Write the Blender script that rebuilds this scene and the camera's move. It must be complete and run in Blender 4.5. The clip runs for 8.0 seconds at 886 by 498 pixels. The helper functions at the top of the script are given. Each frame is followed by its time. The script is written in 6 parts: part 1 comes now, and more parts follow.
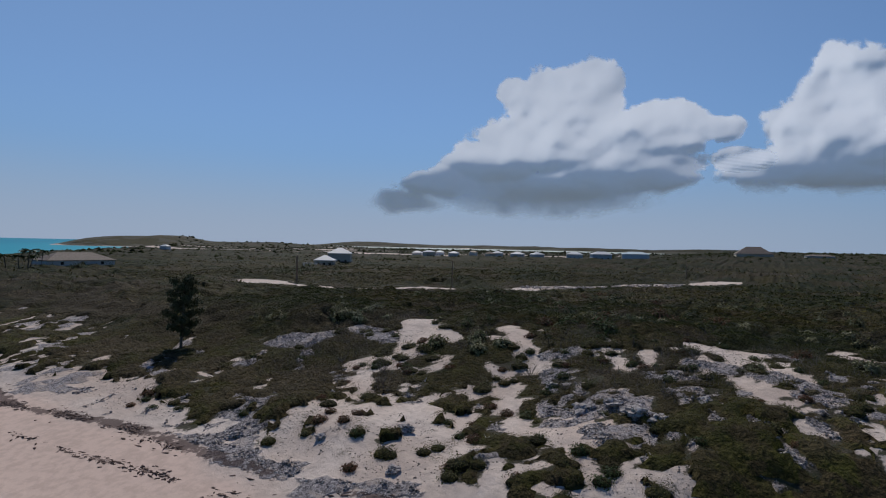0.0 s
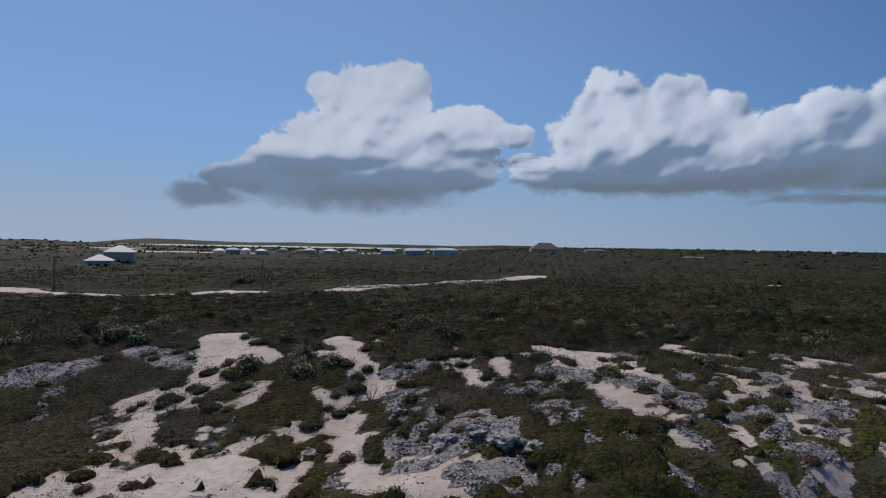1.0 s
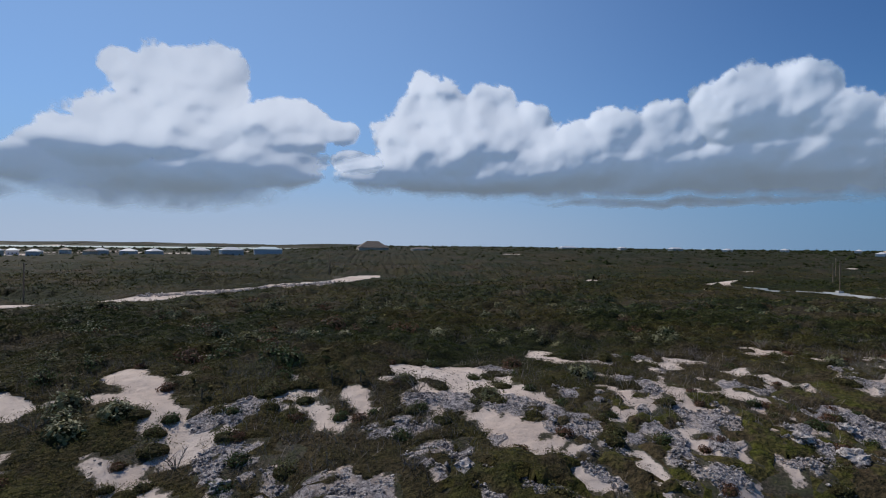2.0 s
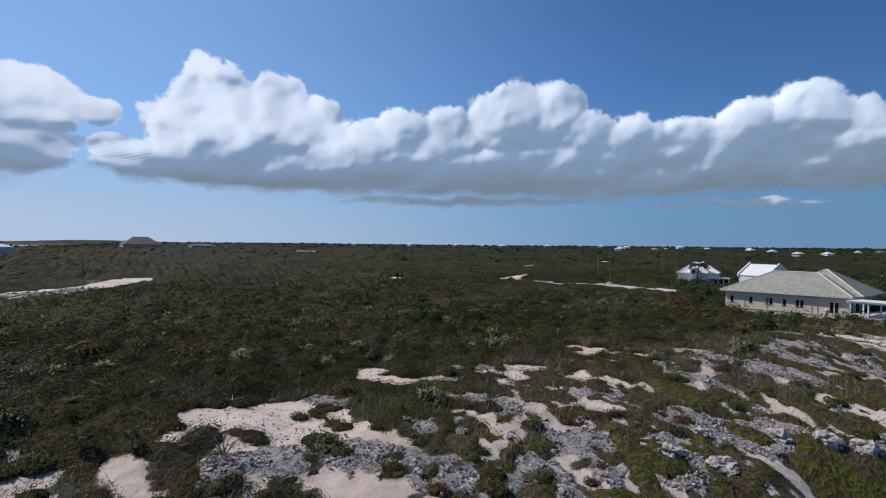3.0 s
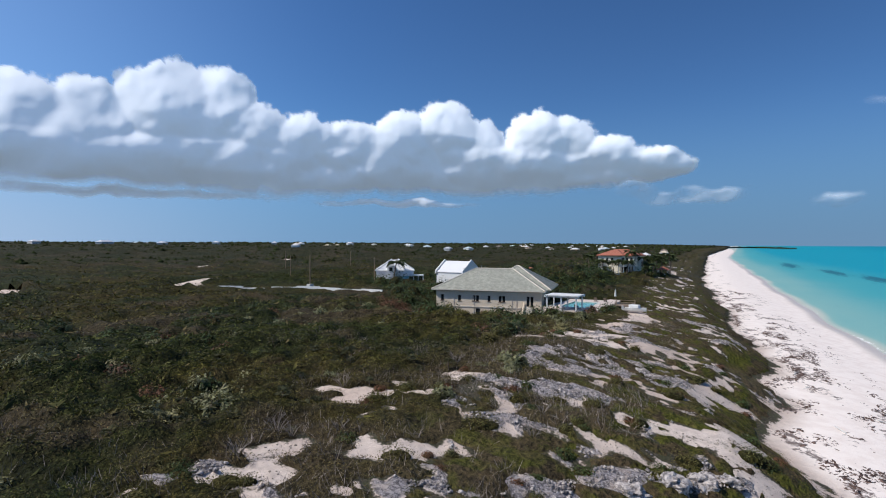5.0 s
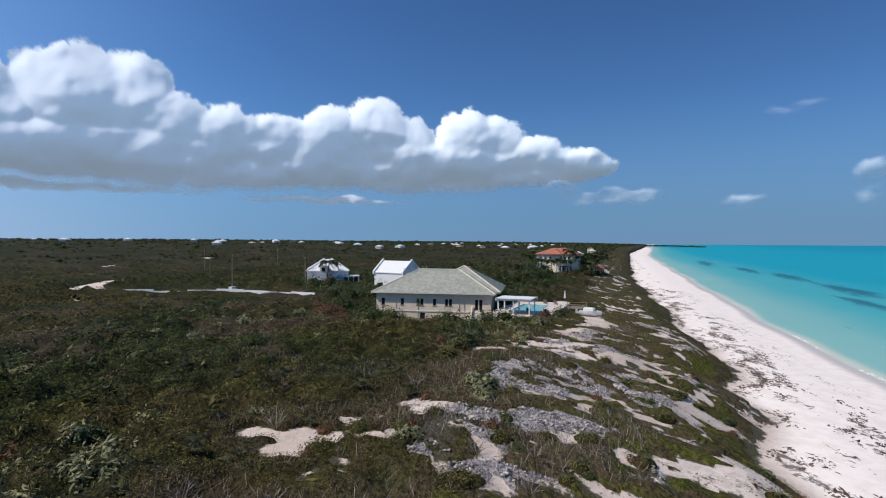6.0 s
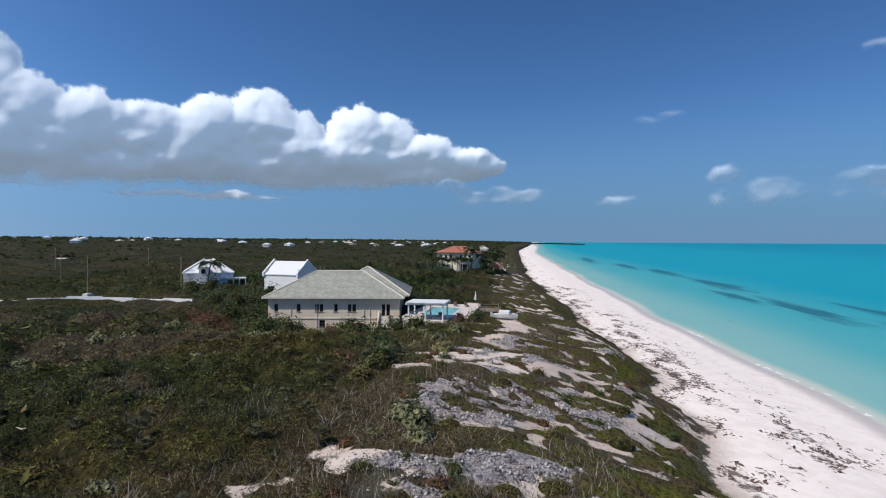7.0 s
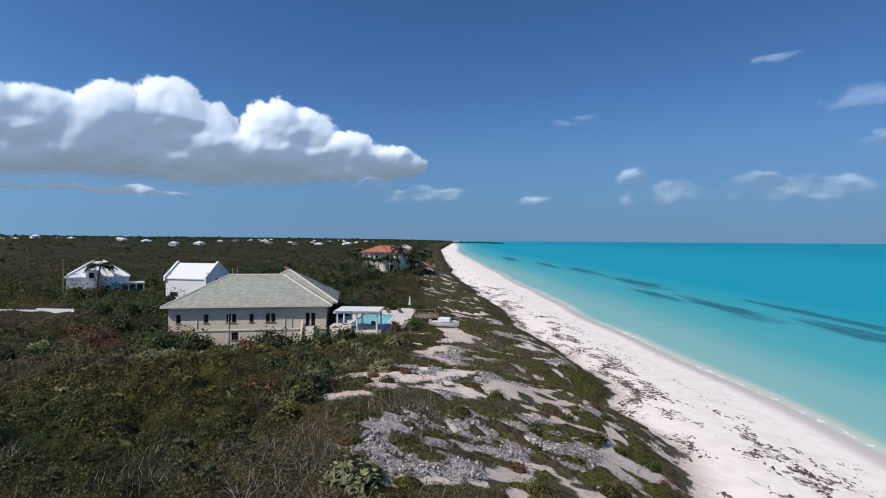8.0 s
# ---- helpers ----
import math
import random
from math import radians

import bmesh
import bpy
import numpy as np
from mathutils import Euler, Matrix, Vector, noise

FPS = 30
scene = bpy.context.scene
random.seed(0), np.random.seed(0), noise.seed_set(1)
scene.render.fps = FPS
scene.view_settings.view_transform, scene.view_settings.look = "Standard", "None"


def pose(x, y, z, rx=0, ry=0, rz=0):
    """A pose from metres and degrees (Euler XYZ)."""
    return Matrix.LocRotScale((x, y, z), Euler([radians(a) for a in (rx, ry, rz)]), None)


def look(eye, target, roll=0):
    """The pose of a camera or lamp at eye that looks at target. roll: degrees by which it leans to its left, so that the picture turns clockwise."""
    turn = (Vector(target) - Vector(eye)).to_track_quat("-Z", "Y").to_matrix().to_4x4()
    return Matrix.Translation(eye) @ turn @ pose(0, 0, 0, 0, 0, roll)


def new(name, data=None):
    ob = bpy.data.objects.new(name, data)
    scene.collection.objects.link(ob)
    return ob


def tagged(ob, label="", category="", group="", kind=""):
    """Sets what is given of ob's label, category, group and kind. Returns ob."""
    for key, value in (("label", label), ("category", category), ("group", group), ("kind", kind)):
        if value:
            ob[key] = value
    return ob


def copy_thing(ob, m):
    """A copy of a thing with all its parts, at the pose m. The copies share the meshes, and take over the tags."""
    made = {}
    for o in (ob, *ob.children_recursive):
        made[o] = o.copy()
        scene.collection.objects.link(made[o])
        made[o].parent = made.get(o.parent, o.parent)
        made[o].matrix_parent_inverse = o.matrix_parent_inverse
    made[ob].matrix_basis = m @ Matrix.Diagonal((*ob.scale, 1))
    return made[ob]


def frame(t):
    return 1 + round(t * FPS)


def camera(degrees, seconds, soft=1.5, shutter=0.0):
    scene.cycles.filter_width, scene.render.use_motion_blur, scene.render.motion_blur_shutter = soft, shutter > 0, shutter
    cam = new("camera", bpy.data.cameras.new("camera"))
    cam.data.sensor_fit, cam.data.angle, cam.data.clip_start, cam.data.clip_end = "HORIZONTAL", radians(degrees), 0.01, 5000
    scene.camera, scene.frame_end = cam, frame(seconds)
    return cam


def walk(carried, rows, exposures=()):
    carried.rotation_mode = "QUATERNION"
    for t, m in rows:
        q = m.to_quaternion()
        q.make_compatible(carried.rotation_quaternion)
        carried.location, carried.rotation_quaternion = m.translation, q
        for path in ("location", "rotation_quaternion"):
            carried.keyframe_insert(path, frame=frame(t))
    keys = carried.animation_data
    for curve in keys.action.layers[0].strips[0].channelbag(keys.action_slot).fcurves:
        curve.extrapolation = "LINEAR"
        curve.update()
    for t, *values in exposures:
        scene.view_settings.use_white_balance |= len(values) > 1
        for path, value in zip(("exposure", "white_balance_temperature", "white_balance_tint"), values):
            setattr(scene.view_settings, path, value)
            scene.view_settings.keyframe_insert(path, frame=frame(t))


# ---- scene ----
cam = camera(77.8, 8.0, 1.1)
PATH = [
    (0, (0.116, -0.256, 21.106), (-0.918, 1.457, 21.098), 1.3),
    (0.5, (-3.591, 4.746, 20.981), (-4.352, 6.596, 20.977), 1.1),
    (1, (-6.807, 9.87, 21.025), (-7.209, 11.829, 21.019), 1.0),
    (1.2, (-7.802, 12.099, 21.022), (-8.058, 14.083, 21.018), 1.0),
    (2.3, (-10.967, 24.891, 21.172), (-10.555, 26.848, 21.166), 0.6),
    (2.5, (-11.195, 27.229, 21.175), (-10.643, 29.151, 21.167), 0.6),
    (3, (-11.064, 32.873, 21.333), (-10.123, 34.637, 21.324), 0.5),
    (3.3, (-10.751, 36.078, 21.48), (-9.598, 37.712, 21.472), 0.4),
    (3.5, (-10.317, 38.31, 21.572), (-9.042, 39.851, 21.561), 0.5),
    (4, (-8.379, 43.764, 21.696), (-6.852, 45.056, 21.682), 0.4),
    (4.5, (-5.749, 48.649, 21.848), (-4.078, 49.748, 21.832), 0.3),
    (4.7, (-4.53, 50.4, 21.885), (-2.814, 51.428, 21.869), 0.2),
    (6, (5.088, 59.572, 22.155), (6.954, 60.293, 22.131), 0.3),
    (6.5, (9.305, 62.516, 22.23), (11.251, 62.974, 22.202), 0.3),
    (7, (13.622, 65.028, 22.256), (15.592, 65.371, 22.226), 0.3),
    (7.5, (18.171, 66.9, 22.339), (20.16, 67.111, 22.308), 0.4),
    (8, (22.71, 68.564, 22.44), (24.709, 68.621, 22.407), 0.4),
]
walk(cam, [(t, look(eye, target, roll)) for t, eye, target, roll in PATH],
     [(0, -0.74), (2.5, -0.3), (4.5, 0.0), (8, 0.0)])

# ---- world, sun ----
SUN_AZ, SUN_EL = 42.0, 48.0   # degrees left of +y, degrees above the horizon
world = bpy.data.worlds.new("sky")
scene.world = world
world.use_nodes = True
wn, wl = world.node_tree.nodes, world.node_tree.links
wn.clear()
w_out = wn.new("ShaderNodeOutputWorld")
w_bg = wn.new("ShaderNodeBackground")
w_sky = wn.new("ShaderNodeTexSky")
w_sky.sky_type = "NISHITA"
w_sky.sun_disc = False
w_sky.sun_elevation = radians(SUN_EL)
w_sky.sun_rotation = radians(-SUN_AZ)
w_sky.altitude = 0
w_sky.air_density, w_sky.dust_density, w_sky.ozone_density = 1.0, 0.0, 4.0
w_bg.inputs["Strength"].default_value = 0.064
# deeper blue overhead, and the pale blue of sea air along the horizon
w_geo = wn.new("ShaderNodeTexCoord")
w_sep = wn.new("ShaderNodeSeparateXYZ")
wl.new(w_geo.outputs["Generated"], w_sep.inputs[0])
w_low = wn.new("ShaderNodeMapRange")
w_low.interpolation_type = "SMOOTHSTEP"
w_low.inputs[1].default_value, w_low.inputs[2].default_value, w_low.inputs[3].default_value, w_low.inputs[4].default_value = 0.0, 0.26, 0.85, 0.0
wl.new(w_sep.outputs[2], w_low.inputs[0])
w_tint = wn.new("ShaderNodeMix")
w_tint.data_type, w_tint.blend_type = "RGBA", "MULTIPLY"
w_tint.inputs[0].default_value, w_tint.inputs[7].default_value = 1.0, (0.60, 0.93, 1.30, 1)
wl.new(w_sky.outputs[0], w_tint.inputs[6])
w_mix = wn.new("ShaderNodeMix")
w_mix.data_type = "RGBA"
w_mix.inputs[7].default_value = (1.85, 3.75, 6.85, 1)
wl.new(w_low.outputs[0], w_mix.inputs[0])
wl.new(w_tint.outputs[2], w_mix.inputs[6])
# the sky brightens towards the sun's side
w_side = wn.new("ShaderNodeVectorMath")
w_side.operation = "DOT_PRODUCT"
w_side.inputs[1].default_value = (-math.sin(radians(SUN_AZ)), math.cos(radians(SUN_AZ)), 0)
wl.new(w_geo.outputs["Generated"], w_side.inputs[0])
w_gain = wn.new("ShaderNodeMapRange")
w_gain.interpolation_type = "SMOOTHSTEP"
w_gain.inputs[1].default_value, w_gain.inputs[2].default_value, w_gain.inputs[3].default_value, w_gain.inputs[4].default_value = -0.8, 1.0, 1.0, 1.66
wl.new(w_side.outputs["Value"], w_gain.inputs[0])
w_fin = wn.new("ShaderNodeVectorMath")
w_fin.operation = "SCALE"
w_pale = wn.new("ShaderNodeMix")
w_pale.data_type = "RGBA"
w_pale.inputs[7].default_value = (4.0, 5.9, 8.7, 1)
w_near = wn.new("ShaderNodeMapRange")
w_near.interpolation_type = "SMOOTHSTEP"
w_near.inputs[1].default_value, w_near.inputs[2].default_value, w_near.inputs[3].default_value, w_near.inputs[4].default_value = -0.1, 1.0, 0.0, 0.5
wl.new(w_side.outputs["Value"], w_near.inputs[0])
wl.new(w_near.outputs[0], w_pale.inputs[0])
wl.new(w_mix.outputs[2], w_pale.inputs[6])
# and whitens close over the land on that side
w_foot = wn.new("ShaderNodeMapRange")
w_foot.interpolation_type = "SMOOTHSTEP"
w_foot.inputs[1].default_value, w_foot.inputs[2].default_value, w_foot.inputs[3].default_value, w_foot.inputs[4].default_value = 0.0, 0.17, 1.5, 0.0
wl.new(w_sep.outputs[2], w_foot.inputs[0])
w_both = wn.new("ShaderNodeMath")
w_both.operation, w_both.use_clamp = "MULTIPLY", True
wl.new(w_foot.outputs[0], w_both.inputs[0])
wl.new(w_near.outputs[0], w_both.inputs[1])
w_haze = wn.new("ShaderNodeMix")
w_haze.data_type = "RGBA"
w_haze.inputs[7].default_value = (5.3, 6.2, 7.9, 1)
wl.new(w_both.outputs[0], w_haze.inputs[0])
wl.new(w_pale.outputs[2], w_haze.inputs[6])
wl.new(w_haze.outputs[2], w_fin.inputs[0])
wl.new(w_gain.outputs[0], w_fin.inputs["Scale"])
wl.new(w_fin.outputs[0], w_bg.inputs[0])
wl.new(w_bg.outputs[0], w_out.inputs[0])

sun = new("sun", bpy.data.lights.new("sun", "SUN"))
sun.data.energy, sun.data.angle, sun.data.color = 4.25, radians(0.53), (1.0, 0.94, 0.85)
sun.matrix_world = look((0, 0, 300), (math.sin(radians(SUN_AZ)) * 300 / math.tan(radians(SUN_EL)), -math.cos(radians(SUN_AZ)) * 300 / math.tan(radians(SUN_EL)), 0))


# ---- materials ----
class Nodes:
    """A short hand for building a node material."""

    def __init__(self, name):
        self.mat = bpy.data.materials.new(name)
        self.mat.use_nodes = True
        self.tree = self.mat.node_tree
        self.out = self.tree.nodes["Material Output"]
        self.bsdf = self.tree.nodes["Principled BSDF"]

    def plug(self, socket, value):
        if isinstance(value, bpy.types.NodeSocket):
            self.tree.links.new(value, socket)
        elif isinstance(value, (tuple, list)) and len(value) == 3 and socket.type == "RGBA":
            socket.default_value = (*value, 1)
        else:
            socket.default_value = value

    def node(self, kind, out=0, props=(), **inputs):
        n = self.tree.nodes.new(kind)
        for key, value in props:
            setattr(n, key, value)
        for key, value in inputs.items():
            self.plug(n.inputs[key.replace("_", " ")], value)
        return n.outputs[out]

    def pos(self):
        return self.node("ShaderNodeNewGeometry", "Position")

    def local(self):
        return self.node("ShaderNodeTexCoord", "Object")

    def island(self):
        return self.node("ShaderNodeNewGeometry", "Random Per Island")

    def rand(self):
        return self.node("ShaderNodeObjectInfo", "Random")

    def attr(self, name):
        return self.node("ShaderNodeAttribute", "Fac", (("attribute_name", name),))

    def noise(self, scale, detail=5.0, rough=0.55, vector=None, distort=0.0):
        return self.node("ShaderNodeTexNoise", 0, Vector=vector or self.pos(), Scale=scale, Detail=detail, Roughness=rough, Distortion=distort)

    def cells(self, scale, out="Distance", vector=None):
        return self.node("ShaderNodeTexVoronoi", out, Vector=vector or self.pos(), Scale=scale)

    def math(self, op, a, b=0.0, c=0.0):
        n = self.tree.nodes.new("ShaderNodeMath")
        n.operation = op
        for i, v in enumerate((a, b, c)):
            self.plug(n.inputs[i], v)
        return n.outputs[0]

    def step(self, v, lo, hi, to_lo=0.0, to_hi=1.0):
        n = self.tree.nodes.new("ShaderNodeMapRange")
        n.interpolation_type = "SMOOTHSTEP"
        for i, x in enumerate((v, lo, hi, to_lo, to_hi)):
            self.plug(n.inputs[i], x)
        return n.outputs[0]

    def mix(self, fac, a, b, blend="MIX"):
        n = self.tree.nodes.new("ShaderNodeMix")
        n.data_type, n.blend_type = "RGBA", blend
        self.plug(n.inputs[0], fac)
        self.plug(n.inputs[6], a)
        self.plug(n.inputs[7], b)
        return n.outputs[2]

    def scaled(self, vector, x, y, z):
        n = self.tree.nodes.new("ShaderNodeVectorMath")
        n.operation = "MULTIPLY"
        self.plug(n.inputs[0], vector)
        n.inputs[1].default_value = (x, y, z)
        return n.outputs[0]

    def bump(self, height, strength=0.5, distance=0.05):
        self.plug(self.bsdf.inputs["Normal"], self.node("ShaderNodeBump", 0, Strength=strength, Distance=distance, Height=height))

    def finish(self, color, rough=0.8, metal=0.0, spec=0.4):
        self.plug(self.bsdf.inputs["Base Color"], color)
        self.plug(self.bsdf.inputs["Roughness"], rough)
        self.plug(self.bsdf.inputs["Metallic"], metal)
        self.plug(self.bsdf.inputs["Specular IOR Level"], spec)
        return self.mat


def ground_material():
    n = Nodes("sand_rock_and_litter")
    fine, mid, big = n.noise(5.0, 6), n.noise(1.1, 6), n.noise(0.09, 4)
    grain, grit = n.noise(38.0, 3), n.noise(13.0, 5, 0.7)
    sand = n.mix(n.step(big, 0.35, 0.65), (0.56, 0.445, 0.375), (0.68, 0.575, 0.505))
    sand = n.mix(n.step(mid, 0.42, 0.66, 0.0, 0.45), sand, (0.43, 0.35, 0.30))
    sand = n.mix(n.step(grit, 0.55, 0.68, 0.0, 0.4), sand, (0.32, 0.265, 0.235))
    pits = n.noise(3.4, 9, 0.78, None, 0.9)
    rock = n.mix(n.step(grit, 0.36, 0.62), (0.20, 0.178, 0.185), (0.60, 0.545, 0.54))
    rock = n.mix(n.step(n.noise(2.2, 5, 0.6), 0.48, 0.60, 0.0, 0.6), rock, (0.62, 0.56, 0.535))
    # near-black painted into the pits, the hollows of the bump, as their shade
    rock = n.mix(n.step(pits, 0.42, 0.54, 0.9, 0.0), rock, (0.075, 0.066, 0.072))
    rock = n.mix(n.step(n.noise(0.8, 6, 0.65), 0.50, 0.62, 0.0, 0.6), rock, sand)
    litter = n.mix(n.step(fine, 0.4, 0.65), (0.035, 0.033, 0.02), (0.10, 0.082, 0.06))
    litter = n.mix(n.step(mid, 0.45, 0.62, 0.0, 0.7), litter, (0.05, 0.055, 0.025))
    bare = n.step(n.math("ADD", n.attr("bare"), n.math("MULTIPLY_ADD", n.noise(3.2, 7, 0.68), 1.3, -0.65)), 0.36, 0.62)
    rocky = n.step(n.math("ADD", n.attr("rock"), n.math("MULTIPLY_ADD", mid, 1.1, -0.55)), 0.38, 0.62)
    beach = n.attr("beach")
    clean = n.mix(n.step(n.noise(0.5, 5), 0.4, 0.65), (0.87, 0.78, 0.715), (0.80, 0.70, 0.635))
    clean = n.mix(n.step(grit, 0.5, 0.75, 0.0, 0.25), clean, (0.5, 0.43, 0.38))
    # the western beach is of darker, tawny sand
    clean = n.mix(n.attr("tawny"), clean, n.mix(n.step(mid, 0.4, 0.65), (0.63, 0.475, 0.395), (0.54, 0.405, 0.335)))
    sand = n.mix(beach, sand, clean)
    wrack = n.step(n.math("ADD", n.attr("wrack"), n.math("MULTIPLY_ADD", n.noise(0.9, 8, 0.75), 2.6, -1.55)), 0.42, 0.62)
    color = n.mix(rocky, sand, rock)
    color = n.mix(bare, litter, color)
    color = n.mix(n.math("MULTIPLY", wrack, 0.85), color, (0.085, 0.055, 0.05))
    wet = n.attr("wet")
    color = n.mix(n.math("MULTIPLY", wet, 0.8), color, (0.52, 0.455, 0.40))
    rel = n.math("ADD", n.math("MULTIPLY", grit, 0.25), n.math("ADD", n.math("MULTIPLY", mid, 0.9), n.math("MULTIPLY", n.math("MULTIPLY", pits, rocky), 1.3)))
    rel = n.math("MULTIPLY", rel, n.math("MULTIPLY_ADD", beach, -0.75, 1.0))
    n.bump(rel, 0.8, 0.3)
    return n.finish(color, n.math("MULTIPLY_ADD", wet, -0.6, 0.92), 0, 0.25)


def foliage_material(name, leaf=True, shade_tint=(1, 1, 1)):
    """Mixed dry scrub: olive, dark green, grey and russet heads, in drifts."""
    n = Nodes(name)
    big, mid, small = n.noise(0.045, 3), n.noise(0.33, 4), n.noise(2.4, 5)
    color = n.mix(n.step(big, 0.4, 0.62), (0.072, 0.067, 0.023), (0.135, 0.110, 0.040))
    color = n.mix(n.step(mid, 0.5, 0.62, 0.0, 0.75), color, (0.14, 0.13, 0.034))
    color = n.mix(n.step(n.noise(0.21, 4), 0.57, 0.68, 0.0, 0.8), color, (0.036, 0.062, 0.022))
    color = n.mix(n.step(n.noise(0.27, 3), 0.58, 0.68, 0.0, 0.7), color, (0.17, 0.12, 0.075))
    color = n.mix(n.step(n.noise(0.4, 3), 0.63, 0.72, 0.0, 0.6), color, (0.20, 0.18, 0.145))
    heads = n.noise(0.75, 3, 0.5)
    color = n.mix(n.step(heads, 0.52, 0.64, 0.0, 0.55), color, (0.175, 0.165, 0.065))
    color = n.mix(n.step(heads, 0.46, 0.36, 0.0, 0.6), color, (0.03, 0.042, 0.016))
    color = n.mix(n.attr("lush"), color, n.mix(n.step(heads, 0.4, 0.6), (0.030, 0.052, 0.018), (0.075, 0.10, 0.035)))
    carpet = n.mix(n.step(n.noise(0.5, 4), 0.42, 0.6), (0.135, 0.140, 0.030), (0.150, 0.128, 0.050))
    carpet = n.mix(n.step(n.noise(0.36, 4), 0.46, 0.55, 0.0, 0.85), carpet, (0.140, 0.098, 0.068))
    color = n.mix(n.attr("carpet"), color, carpet)
    color = n.mix(n.attr("dry"), color, (0.19, 0.145, 0.10))
    if leaf:
        r = n.island()
        color = n.mix(n.step(r, 0.0, 1.0, 0.0, 0.75), n.mix(0.4, color, (0.014, 0.018, 0.006)), n.mix(0.3, color, (0.16, 0.17, 0.06)))
        color = n.mix(n.step(r, 0.93, 0.97, 0.0, 0.6), color, (0.2, 0.15, 0.09))
    else:
        # near-black painted into the bump's hollows, as shade between the leaves
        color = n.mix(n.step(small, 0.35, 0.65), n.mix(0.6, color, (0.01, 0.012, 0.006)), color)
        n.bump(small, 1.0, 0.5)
    # this multiply darkens the scrub mass in place of self-shadow between its heads
    color = n.mix(n.math("MULTIPLY_ADD", n.attr("carpet"), -0.8, 1.0), color, n.mix(1.0, color, shade_tint, "MULTIPLY"))
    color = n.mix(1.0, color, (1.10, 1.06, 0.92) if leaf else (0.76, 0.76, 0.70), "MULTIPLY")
    mat = n.finish(color, 0.75, 0, 0.06)
    if leaf:
        trans = n.node("ShaderNodeBsdfTranslucent", 0, Color=color)
        shader = n.node("ShaderNodeMixShader", 0, Fac=0.07)
        both = n.tree.nodes[-1]
        n.plug(both.inputs[1], n.bsdf.outputs[0])
        n.plug(both.inputs[2], trans)
        n.plug(n.out.inputs[0], shader)
    return mat


def water_material():
    n = Nodes("sea_water")
    deep = n.attr("deep")
    flow = n.scaled(n.pos(), 0.012, 0.05, 1)
    veil = n.noise(1.0, 4, 0.5, flow)
    shift = n.math("MULTIPLY_ADD", veil, 0.16, -0.08)
    d = n.math("ADD", deep, shift)
    color = n.mix(n.step(d, 0.0, 0.12), (0.50, 0.53, 0.46), (0.23, 0.43, 0.40))
    color = n.mix(n.step(d, 0.08, 0.42), color, (0.06, 0.345, 0.375))
    color = n.mix(n.step(d, 0.35, 0.8), color, (0.004, 0.285, 0.375))
    color = n.mix(n.step(d, 0.8, 1.05), color, (0.002, 0.235, 0.335))
    grass = n.step(n.math("ADD", n.attr("grass"), n.math("MULTIPLY_ADD", n.noise(1.0, 8, 0.74, n.scaled(n.pos(), 0.03, 0.30, 1)), 2.6, -1.3)), 0.3, 0.85)
    color = n.mix(n.math("MULTIPLY", grass, 0.82), color, (0.015, 0.11, 0.15))
    foam = n.step(n.math("ADD", n.attr("foam"), n.math("MULTIPLY_ADD", n.noise(0.6, 6, 0.65), 1.7, -0.95)), 0.5, 0.66)
    color = n.mix(foam, color, (0.8, 0.8, 0.78))
    n.bump(n.math("ADD", n.noise(0.9, 3, 0.5, n.scaled(n.pos(), 0.7, 1.6, 1)), n.math("MULTIPLY", n.noise(0.12, 2), 1.5)), 0.25, 0.12)
    return n.finish(color, n.math("MULTIPLY_ADD", foam, 0.4, 0.45), 0, 0.06)


def plain(name, color, rough=0.7, vary=0.12, scale=3.0, metal=0.0, bump=0.0, spec=0.4, dirt=0.0, own=False):
    """Paint, plaster or wood with clouding at two scales, seen in the thing's own space."""
    n = Nodes(name)
    v = n.local()
    a, b = n.noise(scale, 6, 0.6, v), n.noise(scale * 0.17, 3, 0.5, v)
    dark, light = tuple(c * (1 - vary * 1.6) for c in color), tuple(min(c * (1 + vary), 0.9) for c in color)
    c = n.mix(n.step(n.math("ADD", n.math("MULTIPLY", a, 0.6), n.math("MULTIPLY", b, 0.4)), 0.32, 0.68), dark, light)
    if dirt:
        streak = n.noise(1.0, 5, 0.6, n.scaled(v, 2.2, 2.2, 0.25))
        c = n.mix(n.step(streak, 0.55, 0.75, 0.0, dirt), c, tuple(x * 0.45 for x in color))
    if own:
        c = n.mix(n.math("MULTIPLY_ADD", n.rand(), 0.35, 0.0), c, tuple(x * 0.6 for x in color))
    if bump:
        n.bump(a, bump, 0.03)
    return n.finish(c, rough, metal, spec)


def glass_material():
    n = Nodes("window_glass")
    c = n.mix(n.step(n.noise(1.5, 2, 0.5, n.local()), 0.4, 0.6), (0.012, 0.014, 0.016), (0.03, 0.033, 0.036))
    return n.finish(c, 0.06, 0, 0.6)


def pool_material():
    n = Nodes("pool_water")
    w = n.noise(1.1, 3)
    n.bump(w, 0.3, 0.05)
    return n.finish(n.mix(n.step(w, 0.35, 0.65), (0.10, 0.42, 0.44), (0.16, 0.50, 0.50)), 0.08, 0, 0.4)


